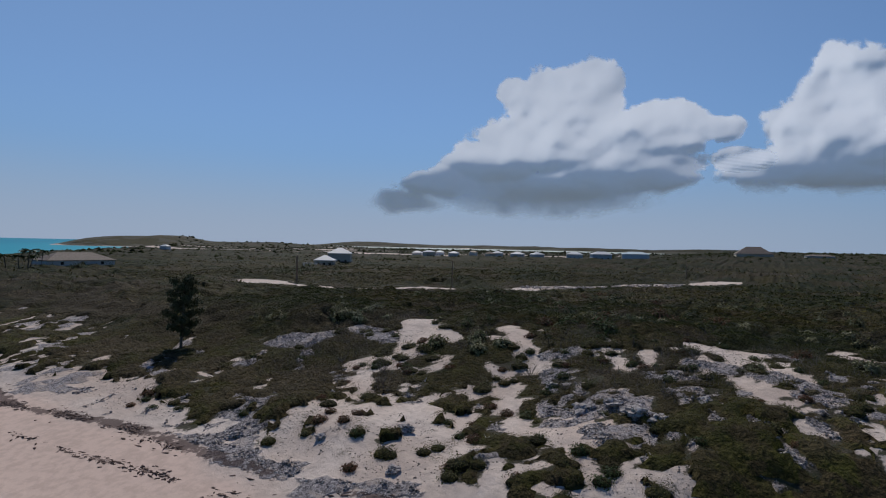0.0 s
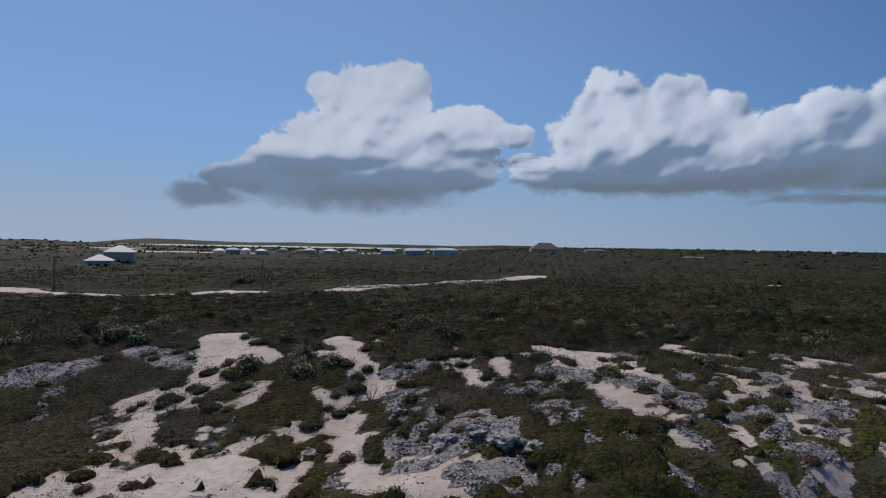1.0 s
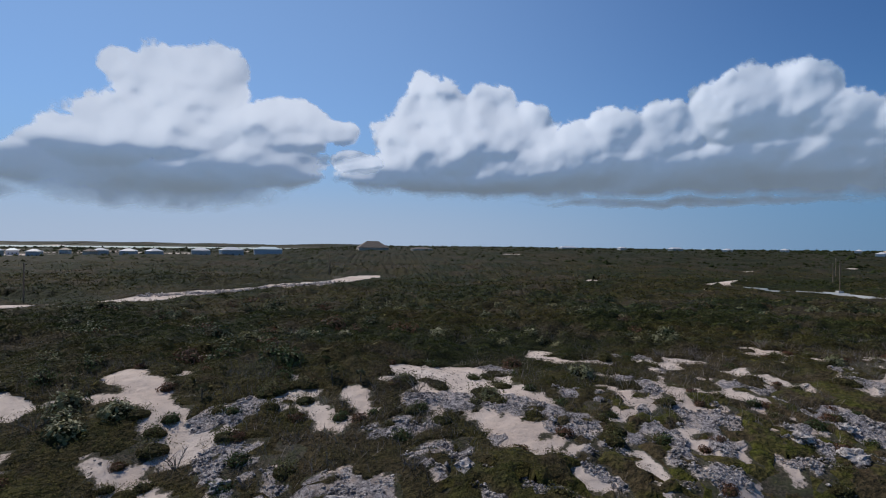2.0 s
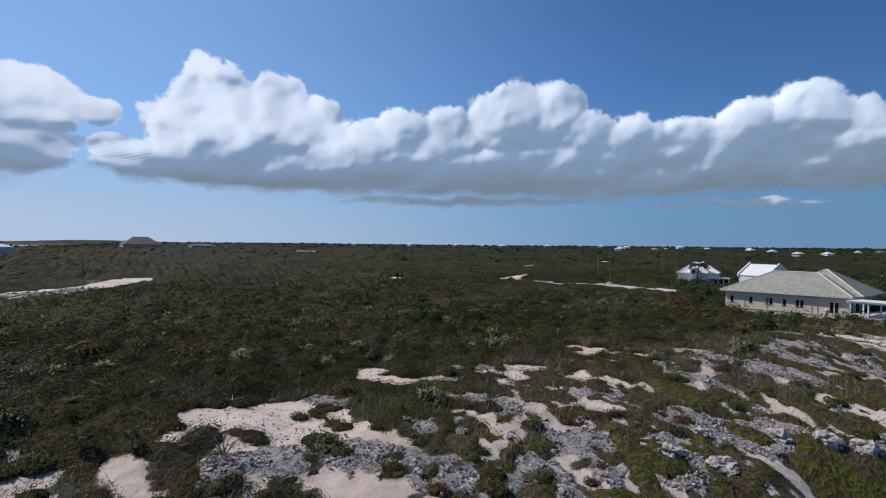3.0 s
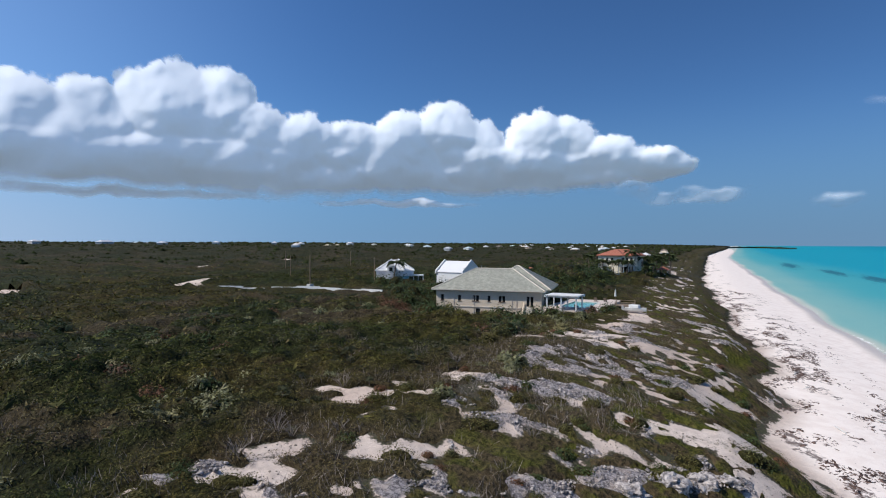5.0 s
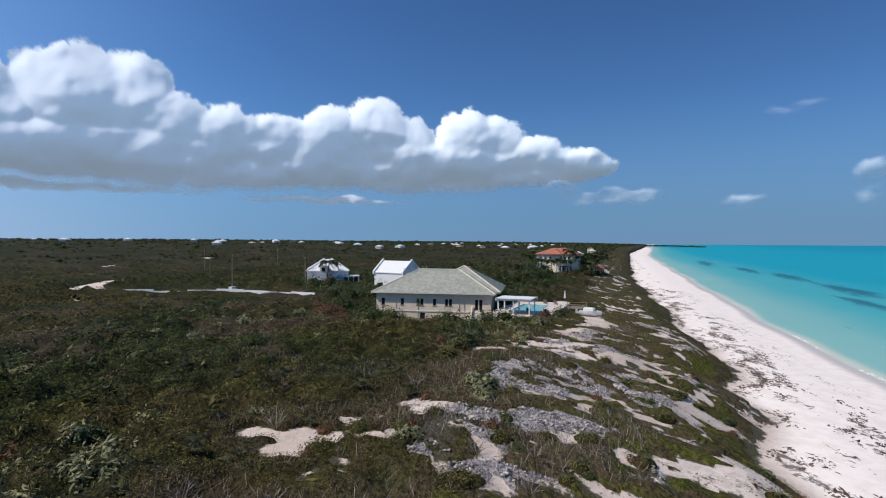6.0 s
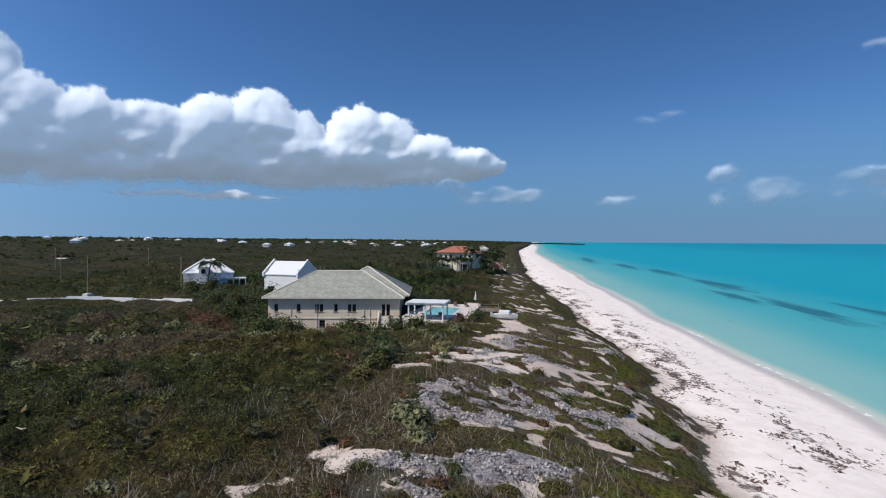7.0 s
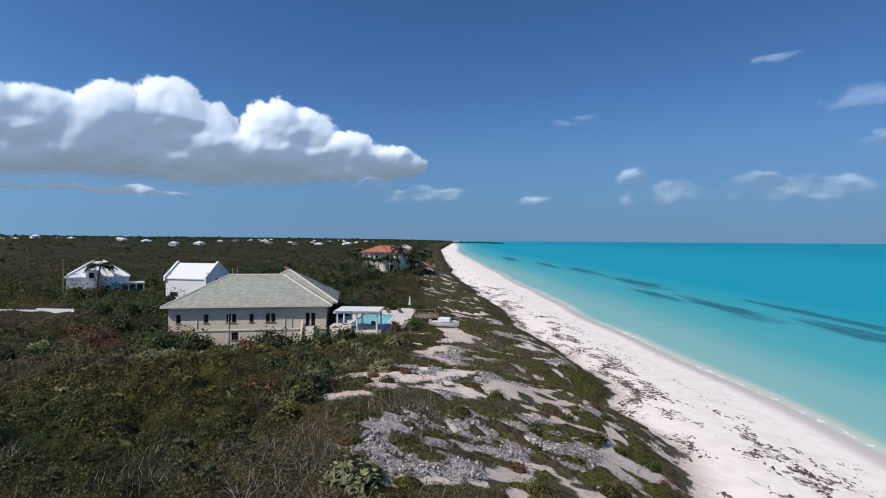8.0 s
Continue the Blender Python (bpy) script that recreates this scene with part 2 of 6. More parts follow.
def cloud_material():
    """White vapour lit by the sun, plus an even bluish emission for light scattered inside."""
    n = Nodes("cumulus")
    diff = n.node("ShaderNodeBsdfDiffuse", 0, Color=(0.69, 0.71, 0.74))
    back = n.node("ShaderNodeBsdfTranslucent", 0, Color=(0.06, 0.06, 0.06))
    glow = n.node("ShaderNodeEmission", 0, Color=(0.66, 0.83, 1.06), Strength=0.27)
    lit = n.tree.nodes.new("ShaderNodeAddShader")
    n.plug(lit.inputs[0], diff)
    n.plug(lit.inputs[1], back)
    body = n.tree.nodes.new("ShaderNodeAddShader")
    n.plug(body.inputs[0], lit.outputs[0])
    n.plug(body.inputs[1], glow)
    clear = n.node("ShaderNodeBsdfTransparent")
    end = n.tree.nodes.new("ShaderNodeMixShader")
    n.plug(end.inputs[0], n.attr("cover"))
    n.plug(end.inputs[1], clear)
    n.plug(end.inputs[2], body.outputs[0])
    n.plug(n.out.inputs[0], end.outputs[0])
    return n.mat



def twig_material():
    n = Nodes("bare_twigs")
    return n.finish(n.mix(n.island(), (0.13, 0.105, 0.085), (0.36, 0.31, 0.28)), 0.9, 0, 0.1)


M_TWIGS = twig_material()
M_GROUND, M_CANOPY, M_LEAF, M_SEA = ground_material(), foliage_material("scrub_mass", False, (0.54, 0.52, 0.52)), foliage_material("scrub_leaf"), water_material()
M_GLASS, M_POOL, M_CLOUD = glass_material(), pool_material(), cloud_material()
# ---- ground ----
def smooth(e0, e1, v):
    k = np.clip((np.asarray(v, float) - e0) / (e1 - e0), 0, 1)
    return k * k * (3 - 2 * k)


def lattice(ix, iy, seed):
    h = (ix.astype(np.int64) * 374761393 + iy.astype(np.int64) * 668265263 + seed * 982451653) & 0xFFFFFFFF
    h = ((h ^ (h >> 13)) * 1274126177) & 0xFFFFFFFF
    return ((h ^ (h >> 16)) & 0xFFFFFF) / 0xFFFFFF


def value_noise(x, y, seed):
    x0, y0 = np.floor(x), np.floor(y)
    u, v = x - x0, y - y0
    u, v = u * u * (3 - 2 * u), v * v * (3 - 2 * v)
    a, b = lattice(x0, y0, seed), lattice(x0 + 1, y0, seed)
    c, d = lattice(x0, y0 + 1, seed), lattice(x0 + 1, y0 + 1, seed)
    return (a + (b - a) * u) * (1 - v) + (c + (d - c) * u) * v


def fbm(x, y, size, octaves=4, seed=1):
    """Cloudy noise from 0 to 1 with features of that many metres."""
    x, y = np.asarray(x, float), np.asarray(y, float)
    total, amp, norm = 0.0, 1.0, 0.0
    for k in range(octaves):
        total = total + amp * value_noise(x / size + 17.3 * k, y / size - 9.1 * k, seed + k)
        norm, amp, size = norm + amp, amp * 0.5, size * 0.5
    return total / norm


def domes(x, y, size, seed, fill=0.75):
    """Round heads packed side by side: height from 0 to 1, one head for each cell of that size."""
    x, y = np.asarray(x, float) / size, np.asarray(y, float) / size
    ix, iy = np.floor(x), np.floor(y)
    best = np.zeros_like(x)
    for dx in (-1, 0, 1):
        for dy in (-1, 0, 1):
            cx, cy = ix + dx, iy + dy
            px, py = cx + lattice(cx, cy, seed), cy + lattice(cx, cy, seed + 7)
            r = fill * (0.65 + 0.5 * lattice(cx, cy, seed + 13))
            k = 1 - ((x - px) ** 2 + (y - py) ** 2) / (r * r)
            best = np.maximum(best, np.sqrt(np.maximum(k, 0)) * (0.55 + 0.45 * lattice(cx, cy, seed + 19)))
    return best


def bay(x):
    """How far the coast falls back into the bay beyond the western point."""
    u = np.asarray(x, float) + 305
    return 0.375 * (np.sqrt(u * u + 900) - u)


def westward(x, y):
    """0 over the eastern land, 1 where the low plain runs out to the lagoon."""
    return smooth(1, 13, np.degrees(np.arctan2(-np.asarray(x, float), np.maximum(y, 1.0))))


def sea_level(x, y, inshore):
    """The water rises a little far out, so that its edge meets the true horizon."""
    r = np.hypot(x, y)
    return 15 * smooth(1800, 4800, r) * np.maximum(inshore, westward(x, y) * smooth(1500, 2000, r))


def shore(x):
    """The y of the water's edge."""
    x = np.asarray(x, float)
    return 23.2 - 8.7 * smooth(70, -90, x) + 0.062 * np.clip(x - 78, 0, 180) + 0.044 * np.clip(x - 258, 0, 800) + bay(x) + 0.8 * np.sin(x / 23) + 0.5 * np.sin(x / 9.0)


def dune(x):
    """The y of the dune's foot, behind the beach."""
    x = np.asarray(x, float)
    left = 47.8 - 17 * smooth(26, -20, x) - 1.5 * smooth(-50, -100, x)
    return left + 0.095 * np.clip(x - 90, 0, 240) + 0.045 * np.clip(x - 330, 0, 800) + bay(x) + 1.1 * np.sin(x / 11 + 1) + 0.5 * np.sin(x / 4.3) + 4.0 * (fbm(x, x * 0, 8, 3, 95) - 0.5)


def headland(x, y):
    """The wooded point across the bay."""
    u, v = 0.47 * (x + 1924) + 0.88 * (y - 1067), 0.47 * (y - 1067) - 0.88 * (x + 1924)
    ridge = 40 * np.exp(-((u - 15) / 190) ** 4 - (v / 190) ** 2) + 17 * np.exp(-((u - 420) / 330) ** 2 - (v / 170) ** 2)
    return ridge * (0.66 + 0.6 * fbm(x, y, 90, 4, 14))


def hills(x, y):
    """The far ridge beyond the lagoon."""
    a, r = np.degrees(np.arctan2(-x, np.maximum(y, 1.0))), np.hypot(x, y)
    crest = 14 + 20 * fbm(a, a * 0, 5.0, 4, 18) + 11 * np.exp(-((a - 39) / 2.2) ** 2)
    return crest * np.exp(-((r - 4100) / 230) ** 2) * smooth(46, 40, a) * smooth(-3, 6, a)


# heaps of spoil in the inland clearings: x, y, radius
SPOIL = [(214, 487, 26), (318, 500, 22), (107, 511, 20), (184, 287, 12), (112, 197, 8), (267, 316, 14), (600, 620, 30), (359, 567, 22)]


def heaps(x, y):
    total = np.zeros(np.shape(x))
    for a, b, r in SPOIL:
        total = total + np.exp(-(((x - a) / r) ** 2 + ((y - b) / (0.6 * r)) ** 2))
    return total


def height(x, y):
    x, y = np.asarray(x, float), np.asarray(y, float)
    s, d = y - shore(x), y - dune(x)
    beach = np.where(s < 0, np.maximum(s * 0.05, -5), 2.3 * smooth(-2, 22, s))
    steep = 3.9 * smooth(-0.5, 9, d) + 2.9 * smooth(5, 27, d)
    bluff = 2.0 * smooth(-0.5, 14, d) + 5.2 * smooth(13, 44, d)
    k = smooth(8, -24, x)
    ridge = steep * (1 - k) + bluff * k
    bumps = (fbm(x, y, 13, 3, 5) - 0.5) * 1.5 * smooth(1, 10, d) + (fbm(x, y, 5, 2, 25) - 0.5) * 0.6 * smooth(0, 5, d)
    land = (fbm(x, y, 70, 3, 9) - 0.5) * 2.2 * smooth(15, 60, d)
    yard = -3.0 * smooth(20, 8, np.hypot((x - 99) / 1.1, (y - 101) / 1.3))
    r, west = np.hypot(x, y), westward(x, y)
    rise = (6.0 * smooth(180, 600, y) + 4 * smooth(500, 1500, y) * (0.3 + fbm(x, y, 500, 2, 11))) * smooth(-420, 60, x) * (1 - west * smooth(350, 900, r))
    inland = 4 * smooth(1200, 3800, r) * smooth(40, 220, d) * (fbm(x, y, 700, 3, 12) - 0.2) * (1 - west)
    edge = r + 260 * (fbm(x, y, 420, 3, 16) - 0.5)
    lagoon = -west * (4.3 * smooth(450, 1500, r) + 16 * smooth(2680, 2780, edge) * smooth(3820, 3700, edge)) * smooth(20, 120, d)
    head = headland(x, y)
    pit = -2.4 * smooth(0, 1, np.minimum(np.minimum(x - 105, 120 - x), np.minimum(y - 77.5, 87 - y)))
    bowl = 5 * smooth(1800, 4800, r)
    return beach + ridge + bumps + land + yard + rise + inland + lagoon + head + bowl + pit + hills(x, y) + 1.9 * heaps(x, y)


# open strips between the scrub: x, y, x, y and width in metres
SAND_A = [
    (-48.1, 73.3, -41.4, 61.2, 5.9), (-45.3, 56.5, -36.7, 58.1, 6.0), (-44.4, 71.7, -38.1, 66.0, 3.6), (-43.3, 52.8, -38.6, 47.2, 2.3),
    (-39.0, 40.6, -27.6, 46.0, 7.2), (-36.7, 35.5, -25.3, 40.4, 8.0), (-35.6, 67.2, -30.6, 68.3, 1.4), (-32.6, 72.7, -29.5, 69.7, 3.0),
    (-31.5, 53.5, -28.6, 53.6, 1.8), (-31.3, 50.8, -26.5, 53.6, 2.7), (-30.0, 59.8, -27.2, 57.9, 1.9), (-28.5, 67.4, -24.1, 60.6, 2.9),
    (-27.8, 72.4, -26.3, 72.1, 1.1), (-26.5, 58.6, -22.8, 51.0, 2.9), (-23.8, 61.6, -20.9, 61.3, 1.3), (-22.9, 50.9, -19.2, 46.5, 3.1),
    (-18.8, 46.3, -13.2, 44.9, 3.5), (-18.6, 66.7, -16.8, 67.8, 2.5), (-18.5, 71.2, -17.2, 67.9, 1.0),
]
SAND_B = [
    (-18.0, 40.2, -16.0, 36.4, 1.7), (-16.1, 65.2, -14.6, 63.8, 0.9), (-15.4, 63.6, -13.2, 60.8, 1.3), (-14.5, 62.0, -13.2, 62.0, 2.0),
    (-14.0, 38.0, -11.1, 37.9, 1.9), (-13.4, 43.8, -10.7, 39.5, 1.9), (-12.8, 67.7, -10.9, 63.1, 0.9), (-11.9, 64.6, -10.4, 60.7, 1.0),
    (-10.5, 71.0, -9.2, 71.5, 0.9), (-10.0, 69.8, -8.2, 70.4, 1.5), (-9.9, 71.9, -8.6, 71.2, 0.9), (-8.7, 39.3, -4.6, 41.9, 1.9),
    (-8.5, 42.1, -5.4, 42.2, 2.7), (-7.7, 73.1, -2.3, 74.5, 4.0), (-7.6, 69.8, -5.4, 66.4, 0.9), (-6.9, 72.2, -2.4, 70.9, 4.4),
    (-6.6, 53.7, -5.4, 52.2, 0.9), (-6.1, 64.5, -3.7, 65.1, 1.2), (-3.4, 68.5, -0.7, 68.8, 2.1),
]
SAND_C = [
    (-2.5, 61.9, -0.5, 59.0, 2.6), (-1.4, 58.1, 0.4, 56.4, 3.1), (0.9, 68.0, 3.2, 65.0, 3.4), (1.2, 72.2, 2.4, 66.8, 1.3),
    (1.6, 54.9, 2.8, 53.8, 1.2), (2.6, 74.5, 2.2, 70.8, 0.9), (4.0, 62.3, 6.2, 62.4, 1.4), (5.2, 51.5, 7.4, 52.9, 2.1),
    (6.1, 62.1, 7.1, 59.2, 0.9), (6.2, 81.9, 7.2, 79.8, 1.1), (6.8, 55.9, 7.2, 54.7, 1.7), (6.8, 83.2, 7.8, 79.7, 1.0),
    (7.3, 79.0, 9.3, 77.3, 0.9), (7.7, 83.6, 8.6, 82.9, 1.7), (7.9, 80.1, 9.5, 78.0, 1.0), (9.7, 68.4, 11.3, 65.6, 0.9),
    (10.6, 72.8, 11.5, 70.4, 0.9), (11.5, 77.6, 13.9, 77.2, 1.8), (11.8, 69.2, 10.8, 65.5, 0.9),
]
SAND_D = [
    (12.0, 65.1, 15.8, 64.0, 1.8), (12.3, 60.4, 12.3, 57.4, 0.9), (13.4, 69.6, 13.3, 67.6, 0.9), (13.9, 79.5, 14.5, 77.4, 0.9),
    (14.9, 67.2, 15.0, 65.1, 1.4), (17.2, 68.3, 17.7, 67.1, 0.9), (17.6, 78.6, 23.7, 77.6, 0.9), (17.9, 74.8, 15.3, 68.7, 1.1),
    (19.1, 77.9, 19.9, 76.5, 2.5), (21.1, 66.8, 22.5, 64.1, 2.9), (21.6, 79.5, 24.1, 78.1, 1.4), (21.6, 56.4, 22.8, 55.2, 0.9),
    (22.2, 54.6, 23.6, 53.4, 0.9), (23.3, 62.2, 24.7, 60.3, 0.9), (26.2, 72.9, 28.7, 71.0, 3.5), (26.4, 75.5, 27.6, 73.8, 0.9),
    (27.0, 56.7, 27.5, 56.0, 1.3), (28.8, 54.8, 30.3, 53.8, 1.8), (33.8, 81.9, 36.1, 79.7, 1.8),
]
SAND_E = [
    (34.2, 79.9, 35.8, 78.9, 1.4), (35.1, 85.3, 35.5, 83.3, 0.9), (35.2, 82.2, 36.8, 79.3, 1.8), (35.8, 71.9, 36.1, 68.2, 1.0),
    (36.8, 78.1, 37.7, 76.1, 0.9), (37.7, 78.0, 38.7, 75.1, 0.9), (38.1, 64.2, 44.1, 61.1, 0.9), (38.2, 79.6, 39.4, 76.8, 0.9),
    (38.5, 61.2, 37.9, 58.5, 1.6), (38.8, 69.1, 39.8, 68.0, 1.1), (39.7, 80.1, 41.4, 78.5, 1.7), (40.5, 70.4, 37.9, 65.7, 0.9),
    (40.7, 73.1, 44.3, 71.6, 0.9), (41.0, 51.3, 43.6, 50.1, 0.9), (42.0, 51.8, 40.7, 51.2, 0.9), (43.7, 76.0, 45.0, 74.2, 1.7),
    (44.8, 54.3, 46.1, 51.9, 1.1), (44.8, 58.4, 44.9, 56.1, 1.4), (44.9, 67.5, 45.3, 65.5, 0.9),
]
SAND_F = [
    (45.0, 55.3, 42.5, 51.7, 1.2), (45.1, 61.6, 45.2, 59.8, 0.9), (45.1, 78.1, 46.0, 77.5, 1.3), (45.2, 59.1, 45.9, 56.0, 1.3),
    (45.4, 58.3, 47.2, 56.5, 1.4), (45.6, 54.6, 46.4, 52.6, 1.0), (46.8, 67.6, 45.8, 65.2, 1.0), (49.3, 51.4, 49.4, 50.3, 7.6),
    (52.1, 65.6, 59.8, 63.3, 1.1), (52.6, 72.2, 54.1, 69.2, 0.9), (56.3, 66.2, 59.7, 63.4, 1.8), (58.4, 52.5, 47.7, 52.6, 1.5),
    (58.9, 59.2, 57.5, 58.1, 1.6), (61.5, 74.6, 63.3, 71.9, 0.9), (62.8, 57.4, 63.2, 56.7, 3.8), (63.7, 59.7, 65.9, 57.6, 1.8),
    (64.5, 59.9, 71.3, 55.3, 0.9), (65.2, 55.9, 67.1, 52.6, 2.0), (65.9, 57.9, 70.1, 54.9, 0.9),
]
SAND_G = [
    (66.5, 80.2, 66.2, 78.1, 0.9), (68.5, 76.2, 74.8, 74.9, 3.8), (70.7, 59.4, 69.9, 57.1, 1.7), (70.7, 55.4, 72.4, 53.3, 0.9),
    (71.6, 58.6, 76.8, 57.5, 0.9), (72.3, 54.8, 73.3, 49.9, 0.9), (75.2, 77.3, 75.3, 75.1, 6.0), (89.5, 73.7, 95.9, 66.8, 1.1),
    (95.3, 70.4, 101.6, 66.5, 1.8), (100.3, 74.2, 101.5, 66.9, 2.3),
]
SAND_STRIPS = SAND_A + SAND_B + SAND_C + SAND_D + SAND_E + SAND_F + SAND_G
ROCK_A = [
    (-62.0, 57.2, -58.2, 62.7, 4.3), (-55.0, 67.0, -48.2, 65.2, 4.4), (-48.8, 31.2, -34.5, 33.4, 4.1), (-23.6, 63.3, -21.3, 63.2, 2.1),
    (-21.4, 64.6, -19.8, 65.6, 3.2), (-20.9, 60.9, -18.9, 60.4, 1.0), (-20.7, 58.9, -17.7, 55.7, 2.9), (-17.1, 52.1, -12.5, 53.3, 5.2),
    (-12.2, 46.2, -7.7, 48.7, 4.3), (-10.6, 60.7, -7.9, 61.4, 2.7), (-7.9, 65.8, -7.6, 64.3, 1.2), (-5.6, 65.7, -3.9, 65.8, 3.3),
    (-5.0, 56.4, -2.5, 53.7, 5.4), (-2.1, 58.8, -1.8, 57.4, 2.4), (-0.7, 63.9, 1.0, 62.7, 2.3), (-0.4, 51.3, 1.2, 49.7, 3.0),
    (1.2, 75.8, 2.7, 74.8, 2.6), (1.3, 65.7, 5.3, 61.7, 3.2), (2.9, 60.2, 4.5, 59.5, 2.2),
]
ROCK_B = [
    (10.5, 61.8, 11.4, 59.7, 2.7), (10.8, 58.2, 10.4, 56.0, 2.1), (12.4, 70.2, 13.1, 68.7, 3.9), (14.2, 63.9, 16.1, 60.8, 2.6),
    (15.8, 62.6, 16.9, 61.4, 3.3), (16.0, 80.7, 19.1, 78.9, 1.9), (18.5, 74.9, 18.7, 73.2, 1.1), (19.7, 58.4, 23.4, 56.6, 2.4),
    (21.7, 57.1, 24.1, 55.7, 3.2), (27.8, 62.7, 29.6, 59.7, 6.6), (31.7, 60.1, 34.3, 59.0, 2.1), (33.4, 60.9, 39.4, 54.6, 2.2),
    (35.3, 70.6, 37.7, 67.1, 2.0), (38.4, 67.3, 38.7, 64.5, 1.4), (40.0, 54.5, 40.9, 52.8, 2.5), (42.2, 71.8, 39.3, 68.2, 1.4),
    (43.9, 74.7, 44.4, 71.3, 2.3), (45.9, 67.7, 47.9, 65.6, 3.4), (54.6, 68.9, 57.1, 67.1, 1.3),
]
ROCK_C = [
    (54.7, 71.5, 56.0, 69.2, 2.3), (57.8, 73.2, 61.7, 71.4, 6.0), (63.5, 65.3, 64.4, 60.7, 7.5), (64.9, 69.9, 67.1, 66.7, 1.2),
    (65.9, 70.5, 67.8, 68.3, 1.1), (68.3, 63.8, 69.0, 61.4, 2.0), (90.9, 67.9, 91.9, 65.7, 5.3), (94.4, 55.5, 102.4, 52.6, 3.0),
]
ROCK_STRIPS = ROCK_A + ROCK_B + ROCK_C


def capsules(x, y, strips, ragged):
    """Signed distance to the nearest strip, with a ragged edge; negative inside."""
    best = np.full(np.shape(x), 50.0)
    for x1, y1, x2, y2, w in strips:
        vx, vy = x2 - x1, y2 - y1
        k = np.clip(((x - x1) * vx + (y - y1) * vy) / max(vx * vx + vy * vy, 0.01), 0, 1)
        best = np.minimum(best, np.hypot(x - x1 - k * vx, y - y1 - k * vy) - w * 0.5)
    return best + ragged


# a chart of the dune, half a metre to the step: how far each spot lies from open sand and from rock
CHART_X, CHART_Y = np.arange(-142, 162, 0.5), np.arange(24, 128, 0.5)
SAND_CHART, ROCK_CHART = (capsules(*np.meshgrid(CHART_X, CHART_Y), strips, 0) for strips in (SAND_STRIPS, ROCK_STRIPS))


def charted(chart, x, y):
    u = np.clip((x - CHART_X[0]) * 2, 0, len(CHART_X) - 1.001)
    v = np.clip((y - CHART_Y[0]) * 2, 0, len(CHART_Y) - 1.001)
    i, j = u.astype(int), v.astype(int)
    u, v = u - i, v - j
    near = (chart[j, i] * (1 - u) + chart[j, i + 1] * u) * (1 - v) + (chart[j + 1, i] * (1 - u) + chart[j + 1, i + 1] * u) * v
    return np.where((x < -141) | (x > 161) | (y < 24) | (y > 127), 50.0, near)


# the sandy track inland, the clearings and yards: x, y, x, y, width
TRACKS = [
    (-133, 110, -92, 115, 9), (-92, 115, -62, 147, 6), (-62, 147, -54, 167, 8), (-54, 167, -40, 181, 8), (-40, 181, -28, 197, 10), (-28, 197, -15, 242, 11),
    (-6, 310, 8, 328, 9), (205, 482, 224, 490, 12), (178, 286, 190, 288, 12), (104, 197, 116, 200, 9), (250, 314, 284, 318, 11), 
    (136, 147, 150, 172, 5), (98, 68, 114, 72, 3.6), (112, 83, 128, 78, 3), (84, 170, 92, 186, 2.5), (60, 200, 66, 215, 7), (-260, 300, -330, 330, 16),
]


MOUND = 0.455


def tufts(x, y):
    """Single small cushions strewn over the open sand and rock."""
    t = domes(x, y * 0.85, 1.7, 59, 0.6)
    t = np.maximum(t, 0.9 * domes(x, y * 0.8, 1.05, 64, 0.6) * smooth(0.45, 0.6, fbm(x, y, 5, 2, 65)))
    return t * smooth(0.34, 0.48, fbm(x, y, 6, 2, 60))


def mounds(x, y, inland=0.75):
    """The cushions of the dune, drawn out towards the sea; scrub stands where this passes MOUND."""
    d = y - dune(x)
    along, across = y * 0.93 - x * 0.36, x * 0.93 + y * 0.36
    heads = 0.52 * domes(across, along * 0.6, 2.9, 55, 0.74) + 0.24 * domes(across, along * 0.8, 1.3, 58, 0.7)
    field = heads + 0.80 * (fbm(across * 1.5, along * 0.7, 6, 5, 61) - 0.36) + 0.34 * (fbm(x, y, 1.1, 3, 52) - 0.5)
    front = 0.22 * smooth(8, 3, d) * smooth(-10, 30, x)
    full = 0.12 * smooth(7, 2, np.abs(np.hypot((x + 2) / 1.6, y - 46))) * smooth(60, 40, y)
    return field + front + full + inland * smooth(19, 35, d + 10 * (fbm(x, y, 11, 3, 57) - 0.5))


